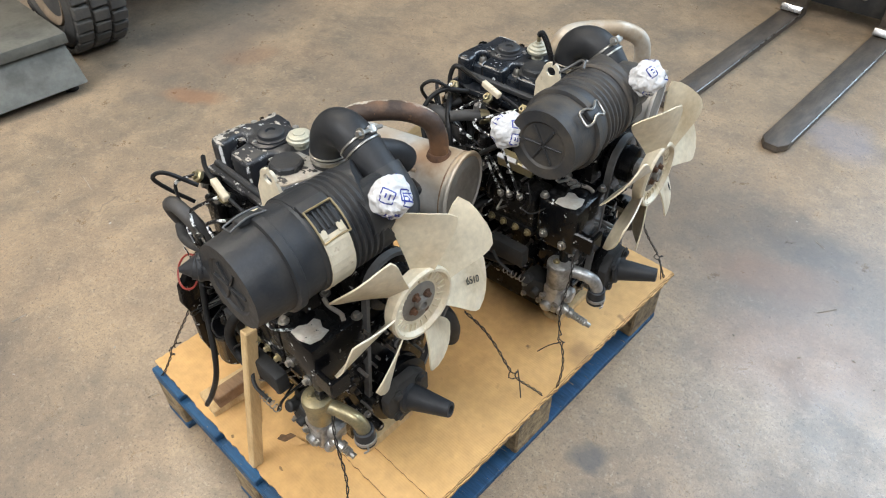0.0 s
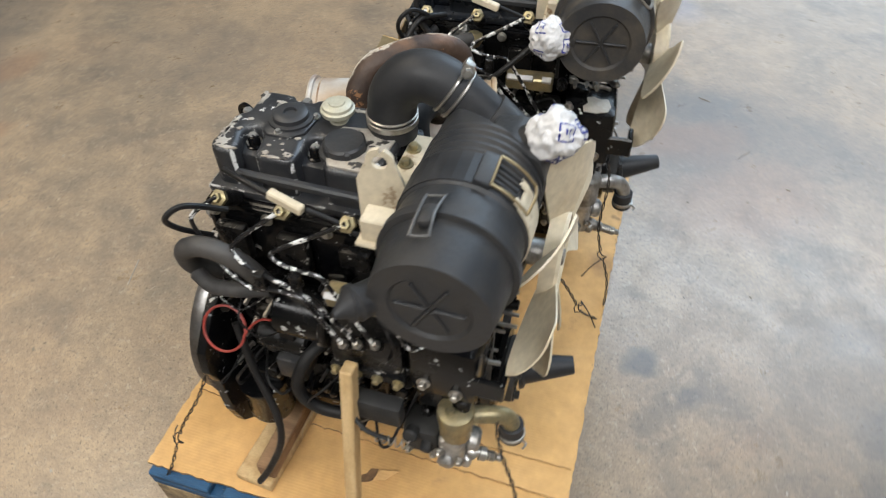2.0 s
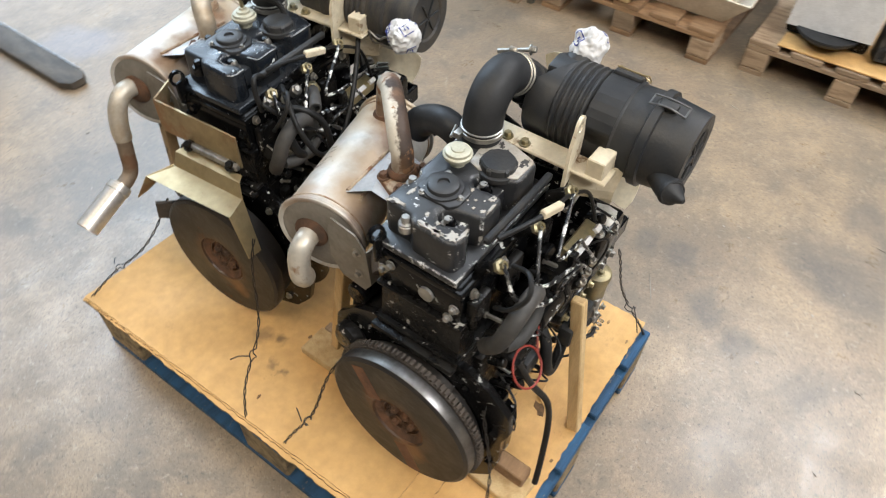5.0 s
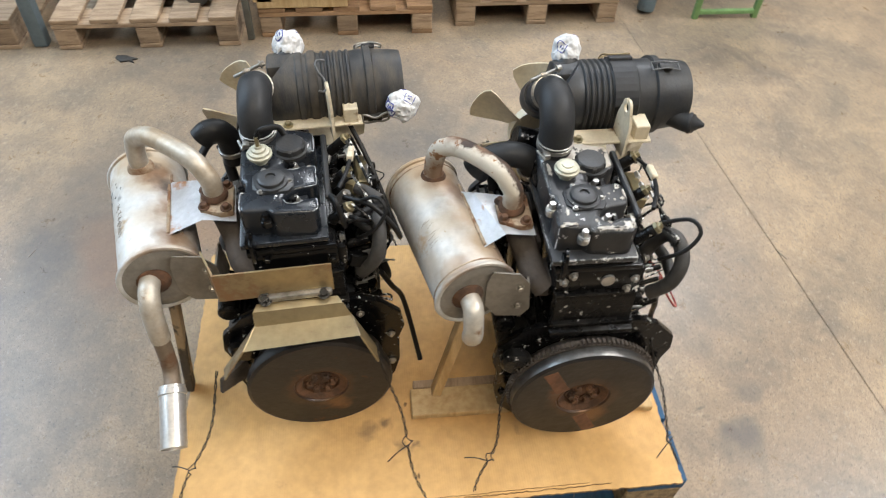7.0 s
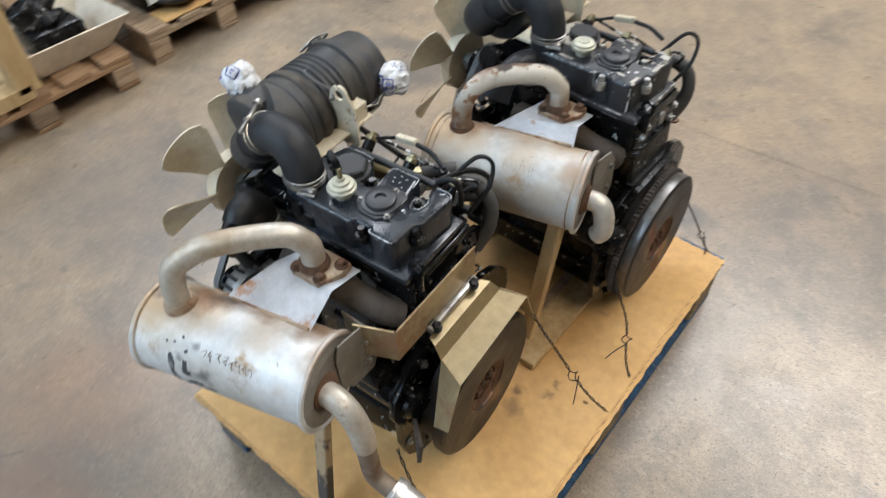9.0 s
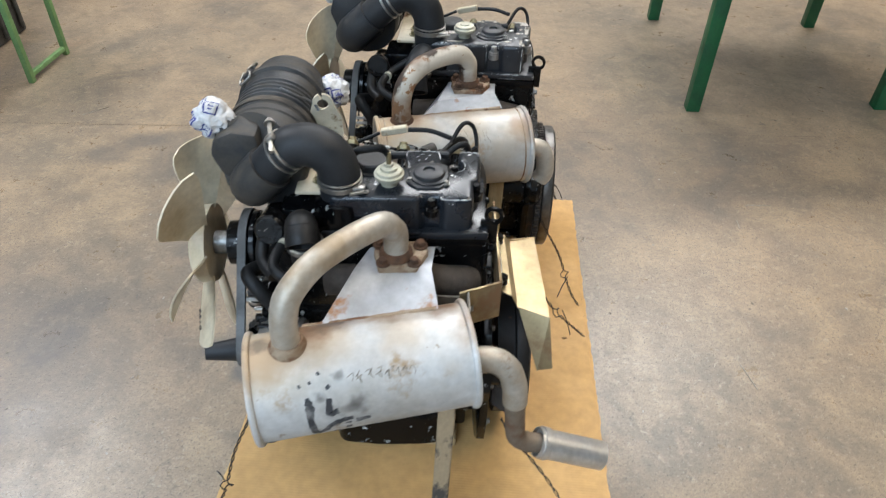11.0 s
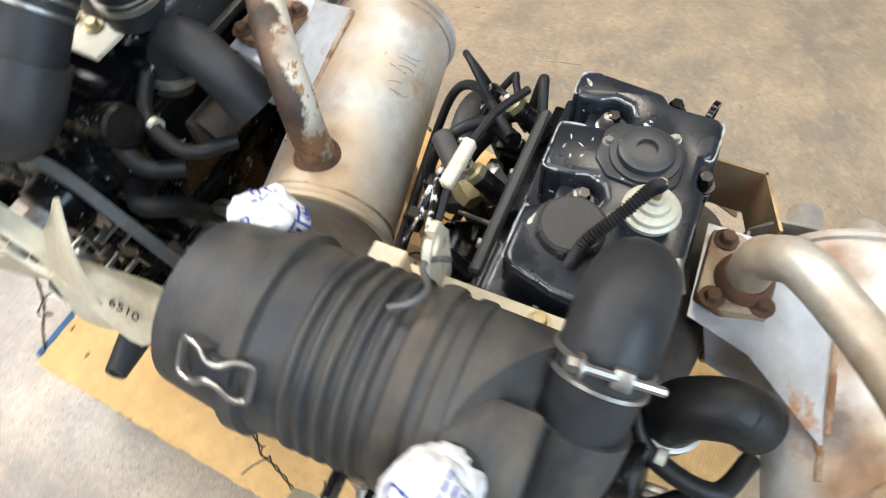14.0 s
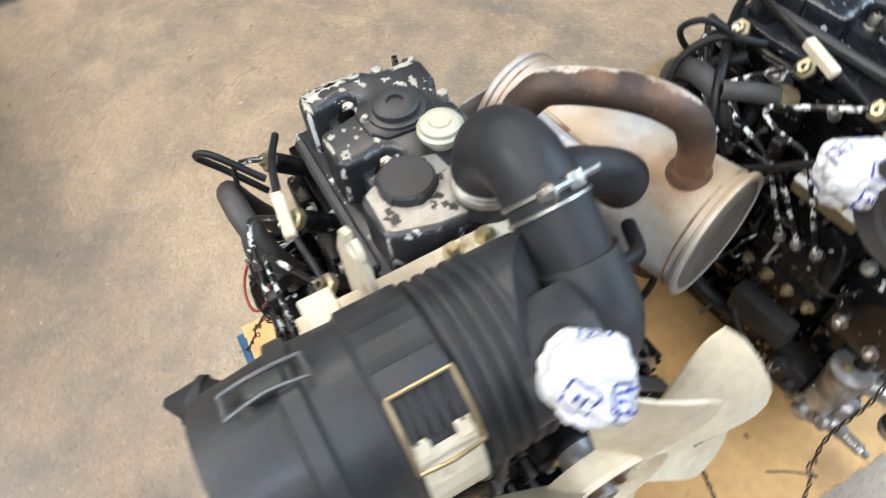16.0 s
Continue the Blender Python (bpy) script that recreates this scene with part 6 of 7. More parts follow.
    ends = (V((0.058, -0.480, 0.640)), V((0.080, -0.478, 0.645)), V((0.106, -0.474, 0.648)))
    for p in ends:
        bm = B()
        cyl(bm, p + V((0, 0.03, -0.035)), p + V((0, 0.004, -0.006)), 0.010, 12, 0.002)
        add("pump_outlet", bm, CAST_DARK, ip)
        bm = B()
        lathe(bm, p + V((0, 0.004, -0.008)), (0, -0.5, 1), [(0, 0), (0, 0.008), (0.010, 0.008), (0.012, 0.005), (0.018, 0.004)], 6)
        add("delivery_union", bm, ZINC, ip, "bright steel union")
    e.bolts("pump_bolt", [((0.032 + i * 0.034, -0.470, 0.556), (0, -1, 0), 0.006, 0.008) for i in range(4)], BRASS, ip)
    bm = B()
    box(bm, (0.078, -0.448, 0.708), (0.092, 0.030, 0.028), 0.003, rot=(8, 0, 0), seg=1)
    gal = add("fuel_gallery", bm, BRASS, label="brown plated fuel gallery block")
    bm = B()
    box(bm, (0.060, -0.462, 0.7195), (0.050, 0.010, 0.012), 0.001, rot=(40, 0, 0), seg=1)
    box(bm, (0.112, -0.462, 0.7195), (0.018, 0.010, 0.014), 0.001, rot=(40, 0, 0), seg=1)
    add("sticker", bm, PAPER, gal, "smudged white sticker")
    inj = (V((-0.136, -0.405, 0.803)), V((-0.035, -0.410, 0.808)), V((0.063, -0.415, 0.815)))
    for p in inj:
        bm = B()
        cyl(bm, p + V((0, 0.035, -0.030)), p, 0.0115, 14, 0.002)
        ij = add("injector", bm, CAST_DARK, label="steel fuel injector")
        bm = B()
        lathe(bm, p, (0, -0.7, 0.7), [(0, 0), (0, 0.0125), (0.007, 0.0125), (0.009, 0.008), (0.015, 0.007), (0.015, 0.004), (0.010, 0.004), (0.010, 0)], 6)
        add("injector_nut", bm, BRASS, ij, "worn brass-coloured nut")
    runs = ([(-0.150, -0.430, 0.806), (-0.161, -0.445, 0.795), (-0.150, -0.452, 0.770), (-0.122, -0.462, 0.738), (-0.104, -0.470, 0.728), (-0.075, -0.475, 0.713), (-0.035, -0.476, 0.721), (0.007, -0.480, 0.724), (0.022, -0.482, 0.704)],
            [(-0.060, -0.432, 0.800), (-0.092, -0.452, 0.777), (-0.098, -0.460, 0.762), (-0.071, -0.468, 0.747), (-0.020, -0.474, 0.736), (0.026, -0.476, 0.712)],
            [(0.020, -0.438, 0.803), (-0.030, -0.455, 0.780), (-0.036, -0.460, 0.768), (-0.004, -0.462, 0.758), (0.032, -0.464, 0.757), (0.050, -0.466, 0.735)])
    for p, run, q in zip(inj, runs, ends):
        add("injector_pipe", tube(B(), [p + V((0, -0.008, 0.008))] + run + [q + V((-0.006, -0.002, 0.014)), q], 0.0033, 8, 6), PIPE_CHIP, label="thin black steel injector pipe with worn bright spots")
    for c in ((-0.055, -0.472, 0.732), (0.000, -0.470, 0.744)):
        bm = B()
        box(bm, c, (0.016, 0.014, 0.030), 0.002, seg=1)
        bolt(bm, V(c) + V((0, -0.007, 0)), (0, -1, 0), 0.004, 0.004)
        add("pipe_clip", bm, CAST_DARK)
    # timing case and its cover plate
    bm = B()
    box(bm, (0.203, -0.407, 0.602), (0.104, 0.124, 0.120), 0.012)
    gb = add("governor_box", bm, BLACK_PAINT)
    e.bolts("box_bolt", [((0.160, -0.455, 0.662), (0, 0, 1), 0.007, 0.008), ((0.160, -0.360, 0.662), (0, 0, 1), 0.007, 0.008), ((0.247, -0.357, 0.662), (0, 0, 1), 0.007, 0.008), ((0.175, -0.469, 0.575), (0, -1, 0), 0.007, 0.008), ((0.225, -0.469, 0.565), (0, -1, 0), 0.007, 0.008)], ZINC, gb)
    bm = B()
    tube(bm, [(0.172, -0.372, 0.6645), (0.195, -0.378, 0.6665), (0.222, -0.374, 0.6645), (0.238, -0.380, 0.6640)], 0.0045, 8, 5)
    add("scuffed_rib", bm, BARE_ALU, gb)
    bm = B()
    box(bm, (0.198, -0.402, 0.505), (0.095, 0.085, 0.085), 0.010)
    add("drive_case", bm, BLACK_PAINT)
    bm = B()
    box(bm, (0.225, -0.35, 0.47), (0.022, 0.22, 0.24), 0.010)
    tc = add("timing_case", bm, BLACK_PAINT)
    e.bolts("case_bolt", [((0.236, y, z), (1, 0, 0), 0.006, 0.007) for y, z in ((-0.445, 0.37), (-0.445, 0.45), (-0.445, 0.53), (-0.445, 0.575), (-0.40, 0.58), (-0.33, 0.575), (-0.26, 0.50), (-0.26, 0.36), (-0.36, 0.36))], ALU, tc)
    bm = B()
    lathe(bm, (0.234, -0.385, 0.500), (1, 0, 0), [(0, 0.040), (0.008, 0.039), (0.011, 0.032), (0.011, 0.014), (0.016, 0.012), (0.016, 0)], 28)
    add("gear_cover", bm, CAST_DARK, tc)
    bm = B()
    prism(bm, [(0.190, -0.462), (0.214, -0.464), (0.238, -0.456), (0.243, -0.436), (0.236, -0.412), (0.222, -0.416), (0.206, -0.408), (0.194, -0.414), (0.197, -0.432), (0.188, -0.444)], 0.6615, 0.6632, 0.0006)
    add("worn_patch", bm, BARE_ALU, label="bare silvery patch worn through the paint")
    bm = B()
    box(bm, (0.250, -0.462, 0.590), (0.090, 0.010, 0.042), 0.003, seg=1)
    box(bm, (0.292, -0.445, 0.590), (0.010, 0.045, 0.042), 0.003, seg=1)
    add("lift_bracket", bm, BLACK_PAINT)
    # stop lever with its spring
    bm = B()
    box(bm, (0.09, -0.478, 0.485), (0.10, 0.03, 0.05), 0.006)
    gl = add("governor_housing", bm, MACHINE_DARK)
    add("stop_lever", tube(B(), [(0.06, -0.50, 0.48), (0.09, -0.515, 0.47), (0.13, -0.51, 0.45)], 0.004, 8, 5), MACHINE_DARK, gl)
    add("return_spring", tube(B(), [(0.10 + 0.0022 * k, -0.512 + 0.007 * math.cos(k * 1.2), 0.452 + 0.007 * math.sin(k * 1.2)) for k in range(28)], 0.0013, 5, 3), ZINC, gl)
    # hydraulic gear pump with a fitting
    e.stretch = 1.0
    bm = B()
    box(bm, (0.163, -0.446, 0.402), (0.064, 0.056, 0.072), 0.010)
    cyl(bm, (0.150, -0.466, 0.430), (0.150, -0.488, 0.440), 0.013, 14, 0.003)
    cyl(bm, (0.176, -0.466, 0.410), (0.176, -0.488, 0.405), 0.010, 14, 0.003)
    hp = add("hydraulic_pump", bm, MACHINE_DARK, label="black and bare aluminium hydraulic pump")
    e.bolts("pump_screw", [((0.142, -0.474, z), (0, -1, 0), 0.005, 0.006) for z in (0.376, 0.410)] + [((0.186, -0.474, 0.380), (0, -1, 0), 0.005, 0.006)], ZINC, hp)
    bm = B()
    box(bm, (0.218, -0.452, 0.402), (0.046, 0.060, 0.080), 0.013, seg=3)
    box(bm, (0.218, -0.470, 0.440), (0.040, 0.030, 0.026), 0.008)
    cyl(bm, (0.212, -0.474, 0.385), (0.212, -0.492, 0.382), 0.015, 16, 0.004)
    cyl(bm, (0.238, -0.448, 0.418), (0.262, -0.446, 0.416), 0.021, 20, 0.006)
    cyl(bm, (0.236, -0.462, 0.374), (0.252, -0.462, 0.372), 0.016, 18, 0.004)
    add("pump_body", bm, ALU, hp, "bare cast aluminium body")
    e.bolts("pump_bolt", [((0.200, -0.483, 0.412), (0, -1, 0), 0.006, 0.007), ((0.236, -0.483, 0.400), (0, -1, 0), 0.006, 0.007), ((0.242, -0.430, 0.386), (1, 0, 0), 0.006, 0.007)], ZINC, hp)
    f0, f1 = (V((0.246, -0.455, 0.388)), V((0.300, -0.447, 0.374))) if first else (V((0.244, -0.458, 0.376)), V((0.313, -0.435, 0.338)))
    fl_ = (f1 - f0).length
    bm = B()
    nr_ = 3 if first else 6
    lathe(bm, f0, f1 - f0, [(-0.006, 0.010), (0.0, 0.014), (0.010, 0.014), (0.011, 0.009), (0.016, 0.009), (0.017, 0.0125), (0.028, 0.0125), (0.030, 0.009)] + [(0.031 + (fl_ - 0.043) * k / (2 * nr_), 0.0100 if k % 2 else 0.0080) for k in range(2 * nr_ + 1)] + [(fl_ - 0.010, 0.0065), (fl_, 0.0065), (fl_, 0)], 18)
    add("pump_fitting", bm, ZINC, hp, "oily steel hose fitting")
    bm = B()
    lathe(bm, (0.222, -0.458, 0.438), (0, 0, 1), [(0, 0.020), (0.012, 0.027), (0.060, 0.0285), (0.062, 0.0305), (0.074, 0.0305), (0.078, 0.029), (0.082, 0.020), (0.083, 0)], 30)
    cup = add("filter_cup", bm, BRASS if first else ALU, hp, "round yellow plated cup" if first else "round dull metal cup")
    bm = B()
    bolt(bm, (0.216, -0.466, 0.519), (0, 0, 1), 0.0055, 0.006)
    add("cup_screw", bm, BRASS, cup)
    bm = B()
    tube(bm, [(0.236, -0.452, 0.496), (0.266, -0.440, 0.494), (0.292, -0.428, 0.482), (0.304, -0.422, 0.462), (0.307, -0.420, 0.440)], 0.0150, 18, 6)
    add("suction_pipe", bm, BRASS if first else ALU, hp)
    bm = B()
    lathe(bm, (0.3065, -0.420, 0.452), (0.05, 0.02, -1), [(0, 0.018), (0.002, 0.0205), (0.040, 0.0215), (0.044, 0.018), (0.044, 0)], 22)
    sl = add("rubber_sleeve", bm, RUBBER, hp)
    bm = B()
    lathe(bm, (0.308, -0.420, 0.428), (0.05, 0.02, -1), [(0, 0.0212), (0.0005, 0.0228), (0.007, 0.0230), (0.0075, 0.0214)], 22)
    tube(bm, [(0.326, -0.430, 0.424), (0.336, -0.437, 0.426), (0.332, -0.444, 0.421)], 0.0022, 6, 3)
    add("wire_clip", bm, ZINC, sl, "steel spring clip")
    e.stretch = TALL
    # small brackets, bolts and unions crowding the injector side and the fan end
    rnd = random.Random(21 if first else 22)
    for nm_, mt_, n_ in (("small_fitting", CAST_DARK, 56), ("small_bolt", ZINC, 84), ("small_bracket", BLACK_PAINT, 22)):
        bm = B()
        for k in range(n_):
            if rnd.random() < 0.75:
                c = V((rnd.uniform(-0.17, 0.25), rnd.uniform(-0.425, -0.395), rnd.uniform(0.34, 0.70)))
                d = V((0, -1, rnd.uniform(-0.1, 0.5)))
            else:
                c = V((rnd.uniform(0.215, 0.235), rnd.uniform(-0.40, -0.19), rnd.uniform(0.32, 0.62)))
                d = V((1, 0, 0))
            if nm_ == "small_bolt":
                bolt(bm, c, d, rnd.uniform(0.0028, 0.005), rnd.uniform(0.02, 0.045))
            elif nm_ == "small_fitting":
                cyl(bm, c, c + d.normalized() * rnd.uniform(0.02, 0.05), rnd.uniform(0.005, 0.012), 12, 0.002)
            else:
                box(bm, c, (rnd.uniform(0.02, 0.06), rnd.uniform(0.02, 0.05), rnd.uniform(0.01, 0.04)), 0.003, rot=(rnd.uniform(-20, 20), rnd.uniform(-20, 20), 0), seg=1)
        add(nm_, bm, mt_)["kind"] = "stuff"
    rnd = random.Random(31 if first else 32)
    for k in range(9):
        a = V((rnd.uniform(-0.15, 0.15), -0.42, rnd.uniform(0.45, 0.74)))
        b_ = V((a.x + rnd.uniform(-0.10, 0.10), -0.42, a.z + rnd.uniform(-0.16, 0.08)))
        mid = (a + b_) / 2 + V((rnd.uniform(-0.03, 0.03), rnd.uniform(-0.085, -0.055), rnd.uniform(-0.03, 0.03)))
        add("thin_wire", tube(B(), [a, a.lerp(mid, 0.6) + V((0, -0.02, 0.01)), mid, b_.lerp(mid, 0.6) + V((0, -0.02, -0.01)), b_], rnd.choice((0.0016, 0.0022, 0.0028)), 6, 5), rnd.choice((RUBBER_MATT, RUBBER_MATT, PIPE_CHIP, ZINC)))
    # oil filter, hoses and wiring
    bm = B()
    lathe(bm, (-0.145, -0.440, 0.315), (0, 0, 1), [(0, 0.030), (0.004, 0.040), (0.012, 0.043), (0.085, 0.043), (0.090, 0.046), (0.100, 0.046), (0.102, 0.034)], 30)
    box(bm, (-0.140, -0.415, 0.430), (0.075, 0.07, 0.035), 0.008)
    add("oil_filter", bm, BLACK_PAINT)
    bm = B()
    cyl(bm, (-0.067, -0.430, 0.625), (0.018, -0.430, 0.625), 0.042, 26, 0.006)
    so = add("fuel_pump_body", bm, BLACK_PAINT)
    bm = B()
    cyl(bm, (0.012, -0.430, 0.625), (0.024, -0.430, 0.625), 0.046, 26, 0.003)
    add("pump_collar", bm, CAST_DARK, so)
    bm = B()
    cyl(bm, (-0.12, -0.43, 0.545), (-0.03, -0.43, 0.545), 0.026, 18, 0.004)
    add("solenoid", bm, CAST_DARK)
    bm = B()
    box(bm, (-0.06, -0.44, 0.50), (0.05, 0.05, 0.05), 0.005)
    add("relay_box", bm, PLASTIC)
    e.tubes("loop_hose", [([(-0.175, -0.42, 0.655), (-0.188, -0.448, 0.700), (-0.178, -0.462, 0.745), (-0.143, -0.464, 0.764), (-0.106, -0.460, 0.752), (-0.083, -0.450, 0.715), (-0.080, -0.430, 0.660)], 0.015),
                          ([(-0.180, -0.455, 0.690), (-0.150, -0.466, 0.684), (-0.110, -0.466, 0.688), (-0.060, -0.452, 0.690)], 0.012)], HOSE_GREY, label="thick dusty grey hose")
    e.tubes("fuel_hose", [([(0.00, -0.42, 0.560), (-0.025, -0.465, 0.545), (-0.040, -0.485, 0.490), (-0.01, -0.485, 0.445), (0.05, -0.475, 0.435), (0.10, -0.46, 0.44)], 0.011)], RUBBER_MATT)
    e.tubes("electric_cable", [([(-0.16, -0.42, 0.74), (-0.178, -0.455, 0.78), (-0.172, -0.478, 0.82), (-0.148, -0.462, 0.835), (-0.118, -0.42, 0.800)], 0.0042), ([(-0.135, -0.465, 0.60), (-0.11, -0.490, 0.52), (-0.075, -0.515, 0.44), (-0.075, -0.530, 0.37), (-0.105, -0.545, 0.29), (-0.135, -0.555, 0.235)], 0.0065),
                               ([(0.10, -0.44, 0.66), (0.130, -0.478, 0.690), (0.140, -0.482, 0.65), (0.12, -0.47, 0.60)], 0.0022), ([(-0.125, -0.392, 0.846), (-0.085, -0.410, 0.850), (-0.045, -0.420, 0.846)], 0.0045),
                               ([(0.010, -0.424, 0.836), (0.060, -0.420, 0.815), (0.120, -0.430, 0.780), (0.130, -0.450, 0.720)], 0.0035)], RUBBER_MATT)
    bm = B()
    box(bm, (-0.018, -0.424, 0.842), (0.052, 0.013, 0.013), 0.002, rot=(0, 14, -8), seg=1)
    add("connector", bm, CREAM, label="cream plastic cable connector")
    bm = B()
    box(bm, (-0.024, -0.370, 0.822), (0.200, 0.012, 0.013), 0.003, rot=(0, 1.0, 0), seg=1)
    add("cable_conduit", bm, PLASTIC, label="flat black cable conduit beside the cover")
    if first:
        bm = B()
        pts = [(-0.140 + 0.036 * math.cos(a), -0.486 + 0.022 * math.sin(a), 0.610 + 0.028 * math.sin(a)) for a in [k * 0.45 for k in range(15)]]
        tube(bm, pts + [V((-0.085, -0.470, 0.630)), V((-0.06, -0.46, 0.625))], 0.0022, 6, 3)
        add("red_cable_ring", bm, RED_WIRE, label="coiled red cable")
    else:
        e.tubes("loose_hose", [([(-0.10, -0.40, 0.80), (-0.14, -0.45, 0.81), (-0.16, -0.49, 0.77), (-0.13, -0.51, 0.70), (-0.05, -0.50, 0.69), (0.04, -0.47, 0.75), (0.12, -0.43, 0.82)], 0.0055),
                               ([(-0.12, -0.40, 0.77), (-0.155, -0.45, 0.75), (-0.15, -0.47, 0.70), (-0.10, -0.46, 0.67), (-0.07, -0.43, 0.71), (-0.09, -0.41, 0.76)], 0.009),
                               ([(-0.116, -0.372, 0.822), (-0.136, -0.379, 0.836), (-0.153, -0.384, 0.837), (-0.161, -0.390, 0.812), (-0.158, -0.396, 0.775)], 0.0055),
                               ([(-0.140, -0.400, 0.785), (-0.165, -0.417, 0.804), (-0.173, -0.424, 0.806), (-0.142, -0.450, 0.765), (-0.092, -0.470, 0.720), (-0.060, -0.470, 0.680)], 0.0043),
                               ([(-0.150, -0.400, 0.780), (-0.112, -0.458, 0.776), (-0.086, -0.486, 0.740), (-0.076, -0.490, 0.680), (-0.062, -0.478, 0.620)], 0.0068)], RUBBER_MATT, label="loose black hose looped on the engine side")
        add("hose_stub", tube(B(), [(-0.036, -0.420, 0.768), (-0.060, -0.446, 0.775), (-0.092, -0.476, 0.774)], 0.0125, 16, 5, hollow=0.7), HOSE_GREY, label="cut end of a thick black hose")
        bm = B()
        lathe(bm, (-0.036, -0.420, 0.768), (-0.6, -0.7, 0.1), [(-0.01, 0.012), (0.0, 0.0165), (0.012, 0.0165), (0.014, 0.013)], 6)
        add("hose_nut", bm, BRASS, label="oily hexagon hose nut")
        for q in ((-0.142, -0.398, 0.786), (-0.064, -0.400, 0.770)):
            bm = B()
            lathe(bm, q, (-0.2, -0.6, 0.7), [(-0.014, 0.011), (0.0, 0.0115), (0.012, 0.0115), (0.014, 0.008), (0.018, 0.006)], 6)
            add("hose_nut", bm, ALU)
        hp_ = smooth_path([(-0.019, -0.243, 0.899), (-0.006, -0.250, 0.906), (0.018, -0.266, 0.895), (0.040, -0.284, 0.878), (0.052, -0.292, 0.850)], 22)
        add("corrugated_hose", tube(B(), hp_, 0.0064, 10, 1, radii=[0.0065 if k % 2 else 0.0049 for k in range(len(hp_))], raw=True), RUBBER_MATT, label="thin corrugated black hose")
        # khaki guard over the flywheel
        bm = B()
        sheet(bm, [(-0.211, -0.128, 0.731), (-0.213, -0.360, 0.731), (-0.213, -0.360, 0.654), (-0.211, -0.128, 0.654)], 0.004)
        sheet(bm, [(-0.211, -0.128, 0.731), (-0.211, -0.128, 0.654), (-0.14, -0.100, 0.654), (-0.14, -0.100, 0.731)], 0.004)
        cp = add("cross_plate", bm, KHAKI, label="gold passivated cross plate")
        bm = B()
        sheet(bm, [(-0.222, -0.200, 0.646), (-0.222, -0.365, 0.646), (-0.240, -0.374, 0.643), (-0.240, -0.191, 0.643)], 0.003)
        sheet(bm, [(-0.240, -0.191, 0.643), (-0.240, -0.374, 0.643), (-0.254, -0.390, 0.616), (-0.254, -0.190, 0.616)], 0.003)
        sheet(bm, [(-0.254, -0.190, 0.616), (-0.254, -0.390, 0.616), (-0.307, -0.403, 0.612), (-0.311, -0.166, 0.612)], 0.003)
        bmesh.ops.remove_doubles(bm, verts=bm.verts[:], dist=0.0035)
        g = add("flywheel_guard", bm, KHAKI, label="folded gold passivated flywheel guard")
        for quad in ([(-0.311, -0.166, 0.613), (-0.319, -0.115, 0.535), (-0.290, -0.112, 0.533), (-0.254, -0.190, 0.617)], [(-0.307, -0.403, 0.613), (-0.254, -0.390, 0.617), (-0.280, -0.440, 0.516), (-0.312, -0.436, 0.516)]):
            bm = B()
            sheet(bm, quad, 0.003)
            add("side_flap", bm, KHAKI, g)
        bm = B()
        box(bm, (-0.217, -0.280, 0.655), (0.016, 0.150, 0.016), 0.005)
        add("guard_clamp", bm, ALU, g)
        e.bolts("clamp_bolt", [((-0.221, y, 0.656), (-0.6, 0, 1), 0.009, 0.010) for y in (-0.219, -0.338)], CAST_DARK, g)
        bm = B()
        sheet(bm, [(-0.215, -0.140, 0.460), (-0.270, -0.090, 0.470), (-0.270, -0.080, 0.420), (-0.215, -0.140, 0.40)], 0.008)
        add("mount_ear", bm, MANIFOLD, label="rusty steel mounting ear")
    return e


engine_a = thing("diesel_engine", OA, "used black diesel engine with chipped cover and rusty exhaust", "engine", "engines on the pallet")
build_engine(engine_a, True)
engine_b = thing("diesel_engine", OA + V((0.100, 0.610, -0.010)), "used black diesel engine with khaki guard and chrome tail", "engine", "engines on the pallet", rz=4.5)
build_engine(engine_b, False)

# ---- timber under and beside the engines ----


def batten(p, q, w, h, label, up=(0, 0, 1), material=None):
    """A sawn batten from p to q."""
    p, q = V(p), V(q)
    a, s, u = basis(q - p, up)
    bm = B()
    box(bm, (0, 0, 0), (w, h, (q - p).length), 0.0025, seg=1)
    m = Matrix((s, u, a)).transposed().to_4x4()
    bmesh.ops.transform(bm, matrix=m, verts=bm.verts[:])
    ob = part("wooden_batten", bm, material or PINE)
    ob.location = (p + q) / 2
    return tagged(ob, label, "batten")


batten((0.052, -0.555, TOP - 0.008), (0.061, -0.482, 0.602), 0.028, 0.021, "long pine batten propped against the engine side")
batten((-0.16, -0.550, TOP + 0.004), (-0.14, -0.30, TOP + 0.004), 0.078, 0.022, "short pine board lying flat under the engine")
batten((-0.135, -0.535, TOP + 0.034), (-0.130, -0.31, TOP + 0.034), 0.036, 0.037, "short dark pine batten under the engine", material=PALLET_DARK)
batten((-0.138, 0.078, TOP + 0.0115), (-0.138, -0.29, TOP + 0.0115), 0.078, 0.022, "pine board lying between the engines")
batten((-0.090, 0.070, TOP + 0.014), (-0.088, -0.28, TOP + 0.014), 0.024, 0.027, "narrow pine batten lying beside a board", material=PALLET_WOOD)
batten((-0.112, 0.012, TOP + 0.024), (-0.118, -0.055, 0.600), 0.024, 0.034, "pine batten propped under the muffler")
batten((-0.036, 0.646, TOP + 0.003), (-0.046, 0.585, 0.620), 0.020, 0.030, "stained pine batten propped under the muffler", material=PINE_STAINED)
batten((-0.06, 0.40, TOP + 0.0145), (0.06, 0.40, TOP + 0.0145), 0.05, 0.028, "short pine block under the engine")
batten((0.20, -0.36, TOP + 0.0145), (0.20, -0.22, TOP + 0.0145), 0.05, 0.028, "short pine block under the engine")
